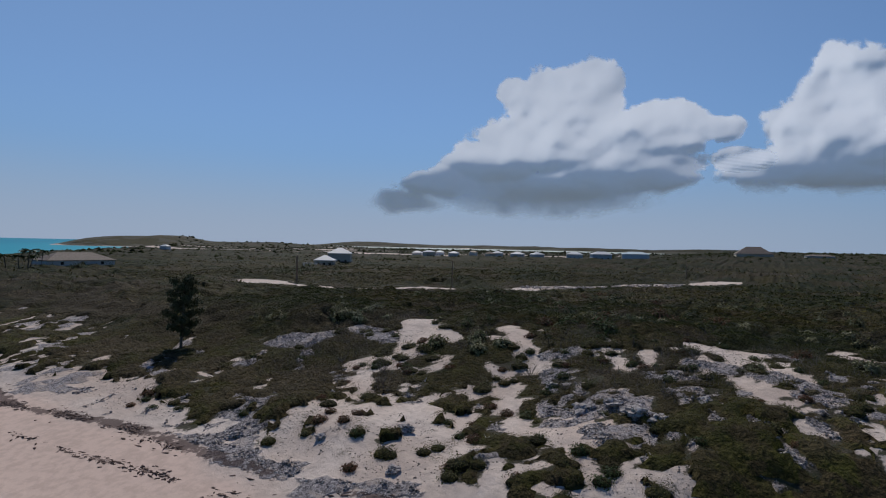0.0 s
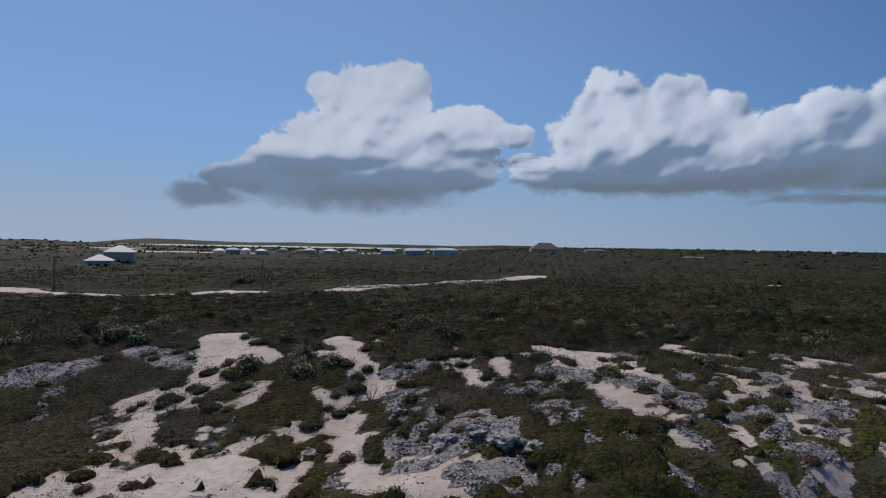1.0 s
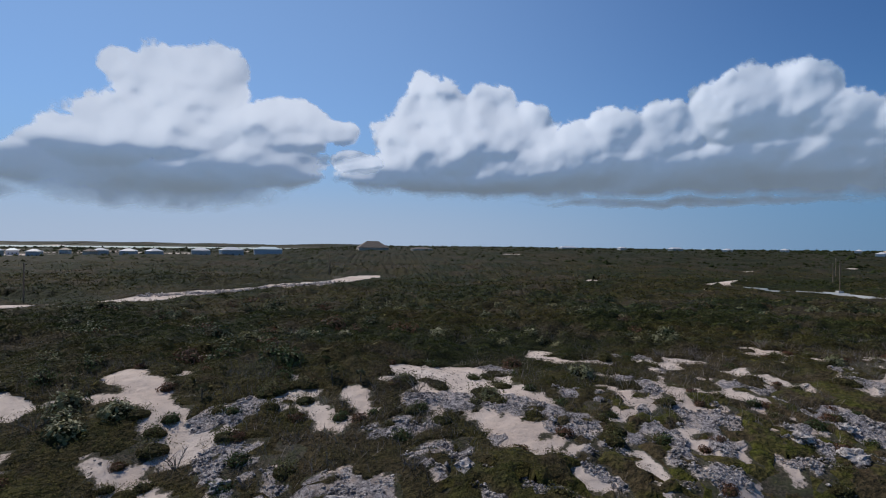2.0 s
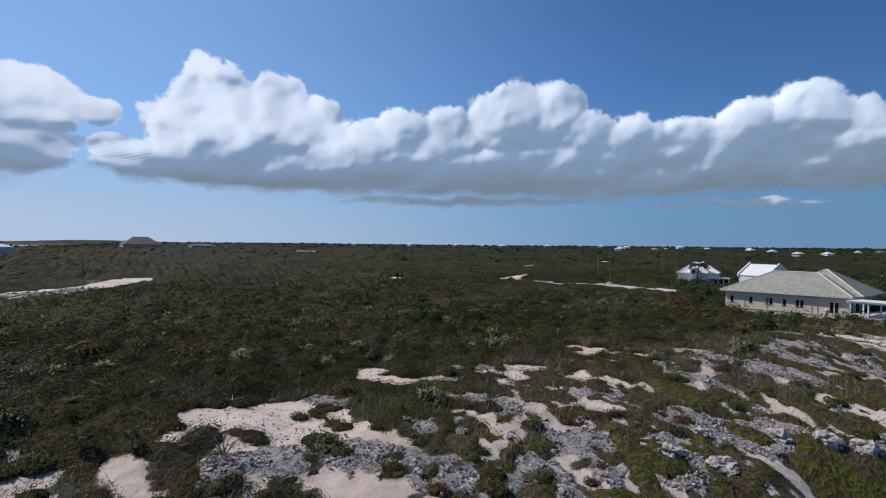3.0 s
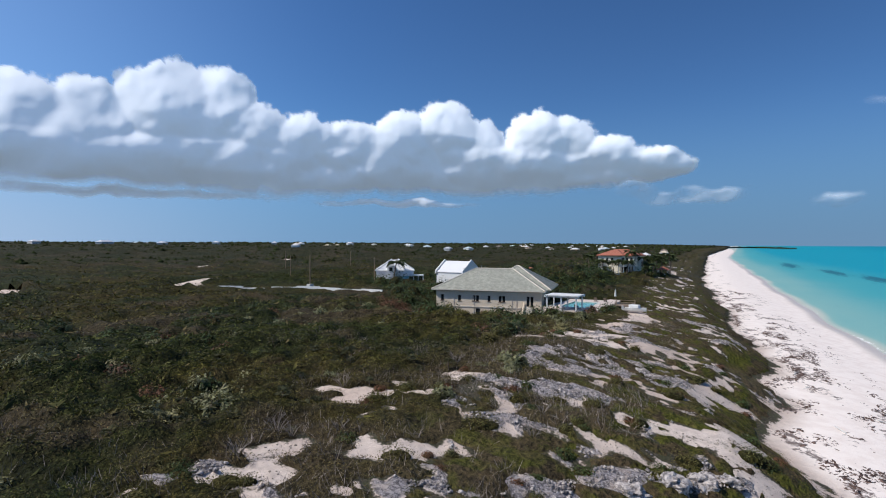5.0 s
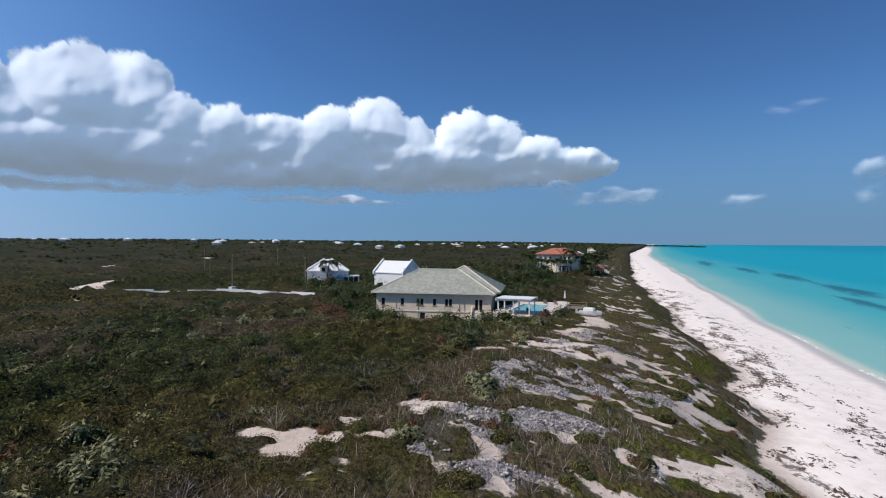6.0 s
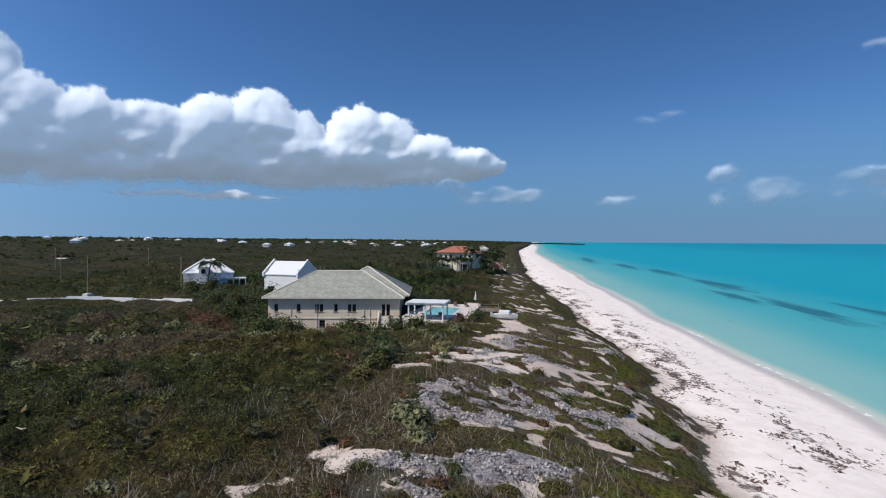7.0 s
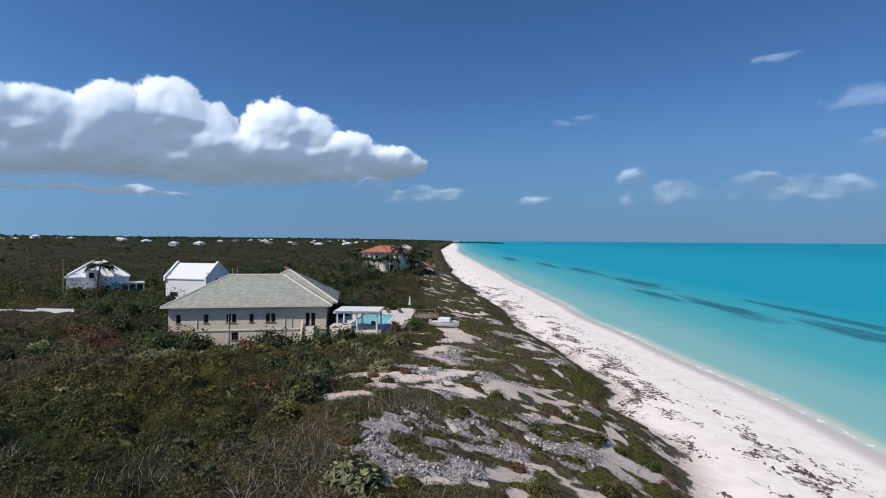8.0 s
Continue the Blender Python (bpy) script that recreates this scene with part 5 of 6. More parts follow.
# ---- the two white houses ----
gable_house = thing("house", pose(134.6, 122.4, 9.0, 0, 0, -9), "white gabled house with raised end copings and small windows", "house")
for turn, length, m, openings in (
        (-90, 9.0, pose(-3.9, 4.5, 0, 0, 0, -90), [(0.9, 2.7, 1.7, 2.6), (5.3, 7.1, 1.7, 2.6)]),
        (0, 7.2, pose(-3.6, -4.5, 0), [(2.9, 4.2, 4.9, 6.5), (2.6, 4.6, 1.2, 3.2)]),
        (180, 7.2, pose(3.6, 4.5, 0, 0, 0, 180), []),
        (90, 9.0, pose(3.9, -4.5, 0, 0, 0, 90), [(2, 3.5, 1.7, 2.9)])):
    w = part("wall", wall_mesh(length, 5.4 if abs(turn) == 90 else 6.6, 0.3, openings), M_WHITE, gable_house)
    w.matrix_local = m
    for x0, x1, z0, z1 in openings:
        window(w, pose((x0 + x1) / 2, 0, z0), x1 - x0, z1 - z0, M_DARKWOOD, 1, False)
for sx in (-1, 1):
    bm = bmesh.new()
    vs = [bm.verts.new(p) for y in (-4.7, 4.7) for p in ((sx * 4.1, y, 5.2), (0, y, 8.1), (0, y, 8.3), (sx * 4.1, y, 5.4))]
    for f in ((0, 1, 2, 3), (7, 6, 5, 4), (0, 4, 5, 1), (2, 6, 7, 3), (3, 7, 4, 0)):
        bm.faces.new([vs[i] for i in f])
    bmesh.ops.recalc_face_normals(bm, faces=bm.faces[:])
    part("roof", bm, M_WHITEROOF, gable_house)
for y in (-4.75, 4.35):
    bm = bmesh.new()
    prof = ((-4.3, 4.9), (0, 7.95), (4.3, 4.9), (4.3, 5.75), (0, 8.75), (-4.3, 5.75))
    va, vb2 = [bm.verts.new((px, y, pz)) for px, pz in prof], [bm.verts.new((px, y + 0.4, pz)) for px, pz in prof]
    bm.faces.new(va)
    bm.faces.new(vb2[::-1])
    for k in range(6):
        bm.faces.new((va[k], vb2[k], vb2[(k + 1) % 6], va[(k + 1) % 6]))
    part("gable_coping", bm, M_WHITE, gable_house)
    bm = bmesh.new()
    va = [bm.verts.new(p) for yy in (y + 0.05, y + 0.33) for p in ((-3.6, yy, 5.3), (3.6, yy, 5.3), (0, yy, 7.9))]
    for f in ((0, 1, 2), (5, 4, 3), (0, 3, 4, 1), (1, 4, 5, 2), (2, 5, 3, 0)):
        bm.faces.new([va[i] for i in f])
    part("gable", bm, M_WHITE, gable_house)
part("balcony", box(-2.8, 3.4, -8.2, -4.8, 3.0, 3.3), M_WHITE, gable_house)
for k in range(7):
    part("railing_post", box(-2.8 + k, -2.72 + k, -8.2, -8.12, 3.3, 4.2), M_WHITE, gable_house)
part("railing", box(-2.8, 3.4, -8.2, -8.12, 4.2, 4.28), M_WHITE, gable_house)
for x, y in ((-2.5, -8.0), (3.1, -8.0)):
    part("pillar", box(x - 0.15, x + 0.15, y - 0.15, y + 0.15, -0.3, 3.0), M_WHITE, gable_house)
for x in (-2.0, 0.0, 1.8):
    part("mast", rod([(x, -7.9, 4.2), (x, -7.9, 7.2)], 0.04), M_STEEL, gable_house)

villa = thing("house", pose(148.4, 152.5, 9.0, 0, 0, 33), "white house with a steep white hipped roof and glazed porch", "house")
for m, length, openings in ((pose(-5, 6, 0, 0, 0, -90), 12, [(2.2, 3.0, 0.6, 2.4), (7.2, 8.6, 0.8, 2.4)]), (pose(-4.7, -6, 0), 9.4, [(2, 3.4, 1, 2.4)]), (pose(4.7, 6, 0, 0, 0, 180), 9.4, []), (pose(5, -6, 0, 0, 0, 90), 12, [(3, 5, 1, 2.4)])):
    w = part("wall", wall_mesh(length, 4.4, 0.3, openings), M_WHITE, villa)
    w.matrix_local = m
    for x0, x1, z0, z1 in openings:
        window(w, pose((x0 + x1) / 2, 0, z0), x1 - x0, z1 - z0, M_DARKWOOD, 1, False)
bm, r0, r1 = hip_roof(-5.2, 5.2, -6.2, 6.2, 4.6, 3.3)
part("roof", bm, M_WHITEROOF, villa)
for q in ((-5.2, -6.2, 4.6), (5.2, -6.2, 4.6)):
    part("coping", rod([q, r0 + Vector((0, 0, 0.15))], 0.22, 6), M_WHITE, villa)
for q in ((-5.2, 6.2, 4.6), (5.2, 6.2, 4.6)):
    part("coping", rod([q, r1 + Vector((0, 0, 0.15))], 0.22, 6), M_WHITE, villa)
part("dormer", box(-5.6, -3.0, 0.2, 2.4, 0, 6.2), M_WHITE, villa)
part("dormer_window", box(-5.66, -5.605, 0.8, 1.8, 4.4, 5.6), M_GLASS, villa)
porch = part("porch", box(-7.6, -3.4, -9.1, -2.4, 3.0, 3.25), M_WHITE, villa)
for k in range(5):
    part("porch_post", box(-7.5, -7.25, -9.0 + k * 1.5, -8.75 + k * 1.5, -0.2, 3.0), M_WHITE, porch)
    if k < 4:
        part("porch_glass", box(-7.4, -7.36, -8.75 + k * 1.5, -7.5 + k * 1.5, 0.6, 2.8), M_GLASS, porch)
for k in range(3):
    part("porch_glass", box(-7.2 + k * 1.3, -6.1 + k * 1.3, -9.02, -8.98, 0.6, 2.7), M_GLASS, porch)
part("porch_base", box(-7.5, -3.4, -9.0, -2.5, -0.4, 0.58), M_WHITE, porch)
bm = bmesh.new()
vs = [bm.verts.new(p) for p in ((-7.3, -4.4, 2.9), (-7.3, -2.3, 2.9), (-8.7, -2.3, 2.1), (-8.7, -4.4, 2.1), (-7.3, -4.4, 2.98), (-7.3, -2.3, 2.98), (-8.7, -2.3, 2.18), (-8.7, -4.4, 2.18))]
for f in ((0, 1, 2, 3), (7, 6, 5, 4), (0, 4, 5, 1), (1, 5, 6, 2), (2, 6, 7, 3), (3, 7, 4, 0)):
    bm.faces.new([vs[i] for i in f])
part("awning", bm, M_TEAL, villa, "pale teal fabric awning")

# ---- low white wall along the inland track ----
low_wall = thing("garden_wall", pose(0, 0, 0), "low white stepped boundary wall beside the track", "wall")
pts = [(104.5, 184), (107.5, 177), (110.5, 169), (113, 162), (114.6, 155), (115, 148), (115, 141), (114.5, 134)]
for k, (p, q) in enumerate(zip(pts, pts[1:])):
    z = on_ground(*p) + (0.25 if k in (3, 4) else 0)
    seg = part("wall_segment", box(0, math.dist(p, q) - 0.05, -0.2, 0.2, -0.9, 0.6), M_WHITE, low_wall)
    seg.matrix_local = pose(p[0], p[1], z, 0, 0, math.degrees(math.atan2(q[1] - p[1], q[0] - p[0])))


def utility_pole(x, y, tall, plinth):
    p = thing("utility_pole", pose(x, y, on_ground(x, y)), "weathered timber utility pole standing in the scrub", "utility pole", "poles in the scrub")
    part("pole", rod([(0, 0, -0.5), (0, 0, tall)], [0.16, 0.11]), M_TIMBER, p)
    if plinth:
        part("plinth", box(-0.8, 0.8, -0.6, 0.6, -0.3, 1.3, 0.03), M_OFFWHITE, p, "white concrete plinth")
    else:
        part("insulator", rod([(0, 0.16, tall - 0.4), (0, 0.16, tall - 0.15)], 0.06), M_STEEL, p)


for x, y, h, b in ((116.2, 160, 9.6, True), (141, 155.5, 8.2, False), (180, 232, 9, False), (150, 200, 8.5, False), (-122, 118, 8.5, False), (-124, 119.5, 8.0, False), (-80, 138, 8, False), (205, 215, 9, False), (-30, 240, 8.5, False)):
    utility_pole(x, y, h, b)


# ---- red roofed villa and gazebo ----
red = thing("house", pose(238, 97.3, 10.3, 0, 0, -4), "white two-storey villa with a terracotta hipped roof", "house")
front = [(1.2, 2.2, 4.3, 6.2), (3.2, 4.2, 4.3, 6.2), (5.2, 6.2, 4.3, 6.2), (9.5, 10.6, 3.8, 6.4), (11.2, 12.3, 3.8, 6.4), (12.9, 14, 3.8, 6.4), (2, 3.5, 0.6, 2.6), (10, 13, 0.4, 2.6)]
for m, length, openings in ((pose(-5.5, 8, 0, 0, 0, -90), 16, front), (pose(-5.2, -8, 0), 10.4, [(2, 3.2, 4, 6.2), (6, 7.2, 4, 6.2)]), (pose(5.2, 8, 0, 0, 0, 180), 10.4, []), (pose(5.5, -8, 0, 0, 0, 90), 16, [])):
    w = part("wall", wall_mesh(length, 7.0, 0.3, openings), M_CREAM, red)
    w.matrix_local = m
    for x0, x1, z0, z1 in openings:
        window(w, pose((x0 + x1) / 2, 0, z0), x1 - x0, z1 - z0, M_WHITE, 1, False)
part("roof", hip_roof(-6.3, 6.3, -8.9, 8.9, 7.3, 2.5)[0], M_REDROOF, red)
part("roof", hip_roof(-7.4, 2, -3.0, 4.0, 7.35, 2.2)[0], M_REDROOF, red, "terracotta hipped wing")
part("podium", box(-9.2, 5.6, -8.2, 8.2, -3.0, -0.01), M_OFFWHITE, red)
part("terrace", box(-9.0, -5.6, -7.6, -1.0, 2.7, 3.0), M_WHITE, red)
for k in range(4):
    part("column", rod([(-8.8, -7.4 + k * 2.05, -0.5), (-8.8, -7.4 + k * 2.05, 2.7)], 0.17), M_WHITE, red)
part("balustrade", box(-9.0, -8.9, -7.6, -1.0, 3.0, 3.9), M_WHITE, red)


def gazebo(x, y, wide, roof_mat, label):
    z = on_ground(x, y)
    g = thing("gazebo", pose(x, y, z), label, "gazebo")
    part("floor", box(-wide / 2, wide / 2, -wide / 2, wide / 2, -0.6, 0.15), M_OFFWHITE, g)
    for sx in (-1, 0, 1):
        for sy in (-1, 1):
            part("post", box(sx * wide * 0.45 - 0.12, sx * wide * 0.45 + 0.12, sy * wide * 0.45 - 0.12, sy * wide * 0.45 + 0.12, 0.15, 2.5), M_WHITE, g)
    part("parapet", box(-wide / 2, -wide / 2 + 0.15, -wide * 0.44, wide * 0.44, 0.16, 0.9), M_WHITE, g)
    part("roof", hip_roof(-wide * 0.62, wide * 0.62, -wide * 0.62, wide * 0.62, 2.7, wide * 0.34)[0], roof_mat, g)


gazebo(258, 83.0, 4.2, M_REDROOF, "open white gazebo with a terracotta pyramid roof")
gazebo(214, 129, 3.6, M_REDROOF, "small open pavilion with a red roof among bushes")


# ---- shrubs, palms and trees ----
def leaf_cloud(count, seed, leaf, shape, stretch=1.0):
    """Many folded leaves on and under a lumpy crown; shape(u, v) gives the crown's radius."""
    rng = np.random.default_rng(seed)
    th, z = rng.uniform(0, 2 * np.pi, count), rng.uniform(-0.15, 1, count)
    r = np.sqrt(np.maximum(1 - z * z, 0))
    d = np.stack([r * np.cos(th), r * np.sin(th), z], -1)
    k = shape(th, z) * rng.uniform(0.72, 1.04, count)
    p = d * k[:, None]
    s = leaf * rng.uniform(0.6, 1.4, count)
    nrm = d + rng.normal(0, 0.45, (count, 3))
    nrm /= np.linalg.norm(nrm, axis=1)[:, None]
    t = rng.normal(0, 1, (count, 3))
    t -= nrm * (t * nrm).sum(1)[:, None]
    t /= np.linalg.norm(t, axis=1)[:, None]
    w = np.cross(nrm, t)
    a, b = p + t * (s * stretch)[:, None], p - t * (s * stretch)[:, None]
    c, e = p + (w * 0.5 - nrm * 0.2) * s[:, None], p - (w * 0.5 + nrm * 0.2) * s[:, None]
    return np.stack([a, c, b, e], 1).reshape(-1, 3)


def quad_mesh(name, co, material):
    me = bpy.data.meshes.new(name)
    me.from_pydata(co.tolist(), [], np.arange(len(co)).reshape(-1, 4).tolist())
    me.materials.append(material)
    return me


def lumpy(seed, wide, high):
    rng = np.random.default_rng(seed)
    ph, am = rng.uniform(0, 6.28, 5), rng.uniform(0.05, 0.16, 5)

    def shape(th, z):
        k = 1 + sum(am[i] * np.sin((i + 2) * th + ph[i] + 2.2 * z * (i - 2)) for i in range(5))
        flat = np.hypot(wide * np.sqrt(np.maximum(1 - z * z, 0)), high * z)
        return k * flat
    return shape


def stems(count, seed, spread, tall, thick):
    rng = np.random.default_rng(seed)
    bm = bmesh.new()
    for k in range(count):
        a, s = rng.uniform(0, 6.283), spread * rng.uniform(0.3, 1)
        tip = (s * math.cos(a), s * math.sin(a), tall * rng.uniform(0.6, 1))
        mid = (tip[0] * 0.4 + rng.normal(0, 0.05), tip[1] * 0.4 + rng.normal(0, 0.05), tip[2] * 0.55)
        one = rod([(0, 0, -0.15), mid, tip], [thick, thick * 0.7, thick * 0.25], 4)
        me = bpy.data.meshes.new("stem")
        one.to_mesh(me)
        one.free()
        bm.from_mesh(me)
        bpy.data.meshes.remove(me)
    return bm


def bush(name, label, category, group, leaf_mat, seed, wide, high, count, leaf):
    b = thing(name, pose(0, 0, -50), label, category, group)
    if high > 0.7:
        part("woody_base", stems(4, seed, wide * 0.6, high * 0.75, 0.05), M_BARK, b)
    f = new("foliage", quad_mesh("foliage", leaf_cloud(count, seed, leaf, lumpy(seed, wide, high)), leaf_mat))
    f.parent = b
    # solid core in the darkened scrub colour, standing for the bush's shaded inside
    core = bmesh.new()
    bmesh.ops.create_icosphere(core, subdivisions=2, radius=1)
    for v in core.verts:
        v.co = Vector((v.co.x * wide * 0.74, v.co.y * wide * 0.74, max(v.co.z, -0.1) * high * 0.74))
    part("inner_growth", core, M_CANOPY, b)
    return b


def sown(kinds, places, seed, lo=0.75, hi=1.25, sink=0.05):
    """Set copies of the kinds of plant at the places, each turned and sized a little differently."""
    rng = random.Random(seed)
    for k, (x, y) in enumerate(places):
        s = rng.uniform(lo, hi)
        kind = kinds[k % len(kinds)]
        o = copy_thing(kind, pose(x, y, on_ground(x, y) - sink, 0, 0, rng.uniform(0, 360)))
        o.matrix_basis = o.matrix_basis @ Matrix.Diagonal((s, s * rng.uniform(0.85, 1.15), s * rng.uniform(0.8, 1.1), 1))


def picked(count, seed, box_x, box_y, test):
    rng = np.random.default_rng(seed)
    x, y = rng.uniform(*box_x, 28000), rng.uniform(*box_y, 28000)
    ok = test(x, y) & ~kept_clear(x, y)
    return [(float(a), float(b)) for a, b in zip(x[ok][:count], y[ok][:count])]


def drop(kinds):
    for k in kinds:
        for o in (*k.children_recursive, k):
            bpy.data.objects.remove(o)


cushions = [bush("cushion_shrub", "low rounded olive cushion shrub on the sandy dune", "shrub", "cushions on the dune", m, s, w, h, 400, 0.065)
            for m, s, w, h in ((L_OLIVE, 301, 0.95, 0.55), (L_OLIVE, 302, 1.3, 0.6), (L_GREEN, 303, 0.8, 0.5), (L_RUSSET, 304, 0.7, 0.42))]
sown(cushions, picked(280, 311, (-62, 78), (33, 84), lambda x, y: (np.abs(cover(x, y)[0] - 0.6) < 0.4) & (y - dune(x) > 2)), 312)
drop(cushions)

bushes = [bush("bush", "dense rounded bush with small dark leaves in the scrub", "bush", "bushes in the scrub", m, s, w, h, 430, 0.15)
          for m, s, w, h in ((L_GREEN, 321, 1.5, 1.7), (L_DARK, 322, 1.8, 2.0), (L_OLIVE, 323, 1.3, 1.4), (L_GREEN, 324, 1.1, 1.3), (L_RUSSET, 325, 1.4, 1.5))]
sown(bushes, picked(190, 331, (-70, 120), (70, 135), lambda x, y: (cover(x, y)[0] < 0.2) & (y - dune(x) > 30) & (fbm(x, y, 12, 2, 333) > 0.47)), 332, 0.7, 1.25)
# a loose row of bushes before the house's lower storey
sown(bushes[:4], [(98.3, 109.4), (98.6, 106.9), (100.6, 96.2), (101.0, 93.6), (101.7, 90.8), (102.3, 88.2), (97.0, 111.5)], 334, 1.3, 1.7)
sown(bushes, [(98.5, 110.4), (98.9, 108.4), (99.2, 106.4), (99.5, 104.6), (100.9, 98.7), (101.2, 96.7), (101.6, 94.7)], 340, 1.5, 1.9)
sown(bushes, [(99.4, 86.6), (99.2, 84.1), (99.6, 81.6), (100.0, 79.1), (102.3, 77.6), (103.8, 75.4), (107.4, 75.2), (110.5, 75.0)], 339, 0.8, 1.05)
drop(bushes)
grapes = [bush("broadleaf_bush", "spreading bush with large stiff grey-green leaves in the scrub", "bush", "broad-leaved bushes in the scrub", L_GRAPE, s, w, h, 330, 0.24)
          for s, w, h in ((326, 1.5, 1.5), (327, 1.9, 1.8), (328, 1.2, 1.3))]
sown(grapes, picked(290, 336, (-75, 98), (60, 125), lambda x, y: (cover(x, y)[0] < 0.25) & (y - dune(x) > 26) & (fbm(x, y, 9, 2, 337) > 0.52)), 338, 0.45, 1.0)
drop(grapes)

shade = [bush("broadleaf_tree", "small dense broadleaf tree among the scrub beside the houses", "tree", "trees round the houses", m, s, w, h, 740, 0.18)
         for m, s, w, h in ((L_DARK, 341, 2.3, 3.6), (L_GREEN, 342, 2.0, 3.0), (L_GREEN, 343, 2.6, 3.2))]
sown(shade, [(110, 122), (113, 119), (116, 124), (119, 120), (122, 126), (117, 129), (111, 127), (124, 131), (126, 115), (107, 117), (104, 120),
             (98, 84), (97, 87), (101.5, 88), (95.5, 110), (96.5, 113), (128, 92), (131, 96), (130, 101), (134, 105), (138, 98), (126, 89),
             (142, 110), (150, 104), (146, 96), (158, 110), (163, 100), (170, 112), (176, 104), (182, 118), (190, 108), (152, 120), (165, 124), (178, 128),
             (200, 112), (206, 120), (214, 106), (219, 116), (224, 94), (226, 104), (228, 88), (222, 110), (240, 82), (245, 88), (250, 95), (255, 90), (248, 80),
             (262, 88), (268, 96), (258, 102), (275, 90), (196, 130), (210, 134), (186, 138), (160, 135), (172, 142), (286, 92), (292, 100), (299, 90), (304, 97), (312, 94), (320, 101), (328, 95), (338, 100), (350, 104), (362, 102), (375, 108), (390, 106), (231, 84), (233, 105), (229, 108), (243, 90), (246, 100), (251, 104), (-222, 105), (-214, 112), (-206, 100)], 344, 0.85, 1.35)
sown(shade, picked(95, 346, (128, 270), (84, 150), lambda x, y: (cover(x, y)[0] < 0.25) & (y - dune(x) > 34) & (np.hypot(x - 238, y - 97) > 13)), 347, 0.8, 1.5)
drop(shade)
rust = bush("bush", "large bush with russet dying leaves near the house", "bush", "", L_RUSSET, 351, 2.2, 2.2, 1100, 0.13)
rust.matrix_world = pose(95, 114, on_ground(95, 114))
for k, (x, y, s) in enumerate(((92.5, 117, 1.25), (97, 118.5, 1.1), (91, 113, 0.95), (97, 122, 1.0))):
    copy_thing(rust, pose(x, y, on_ground(x, y), 0, 0, 70 * k)).scale = (s, s, s)


def thatch_palm(seed, label):
    """A low fan palm: a short fibrous stem and stiff folded fans."""
    rng = random.Random(seed)
    t = thing("thatch_palm", pose(0, 0, -50), label, "palm", "fan palms in the scrub")
    h = rng.uniform(0.9, 1.5)
    part("stem", rod([(0, 0, -0.2), (0.04, 0, h * 0.5), (0.06, 0.03, h)], [0.11, 0.09, 0.07], 6), M_BARK, t)
    for k in range(11):
        a, up = k * 2.399 + rng.uniform(-0.3, 0.3), rng.uniform(-0.25, 1.0)
        d = Vector((math.cos(a) * math.cos(up), math.sin(a) * math.cos(up), math.sin(up)))
        side = d.cross(Vector((0, 0, 1))).normalized()
        over = side.cross(d)
        base, reach = Vector((0.05, 0.02, h)) + d * 0.28, rng.uniform(0.5, 0.72)
        bm = bmesh.new()
        hub = bm.verts.new(base)
        for j in range(9):
            f = (j - 4) * 0.33
            tip = base + (d * math.cos(f) + side * math.sin(f)) * reach + over * (0.10 - 0.14 * abs(f)) - Vector((0, 0, 0.08))
            w = (side * math.cos(f) - d * math.sin(f)) * 0.055
            mid = base + (tip - base) * 0.55 + over * 0.05
            bm.faces.new((hub, bm.verts.new(mid - w), bm.verts.new(tip), bm.verts.new(mid + w)))
        part("frond", bm, L_SILVER, t)
    return t


fans = [thatch_palm(s, "low fan palm with stiff silvery green fronds in the scrub") for s in (361, 362, 363)]
sown(fans, picked(165, 365, (-75, 95), (66, 122), lambda x, y: (cover(x, y)[0] < 0.3) & (y - dune(x) > 31) & (fbm(x, y, 14, 2, 367) > 0.52)), 366, 0.5, 0.85)
drop(fans)


def dead_shrub(seed):
    rng = random.Random(seed)
    t = thing("dead_shrub", pose(0, 0, -50), "leafless grey shrub of tangled dry twigs", "shrub", "dead shrubs in the scrub")
    for k in range(8):
        a, s = k * 2.4, rng.uniform(0.5, 0.95)
        tip = Vector((s * math.cos(a), s * math.sin(a), rng.uniform(0.55, 1.1)))
        b = part("branch", rod([(0, 0, -0.1), tip * 0.5 + Vector((0, 0, 0.12)), tip], [0.03, 0.022, 0.008], 4), M_TWIG, t)
        for j in range(2):
            f = rng.uniform(0.35, 0.95)
            st = tip * f + Vector((0, 0, 0.1 * (1 - f)))
            part("twig", rod([st, st + Vector((rng.uniform(-0.3, 0.3), rng.uniform(-0.3, 0.3), rng.uniform(0.1, 0.4)))], [0.014, 0.005], 3), M_TWIG, b)
    return t


dead = [dead_shrub(s) for s in (371, 372)]
sown(dead, picked(34, 375, (-60, 85), (50, 105), lambda x, y: (cover(x, y)[0] < 0.5) & (dryness(x, y) > 0.3) & (y - dune(x) > 12)), 376, 0.8, 1.5)
drop(dead)


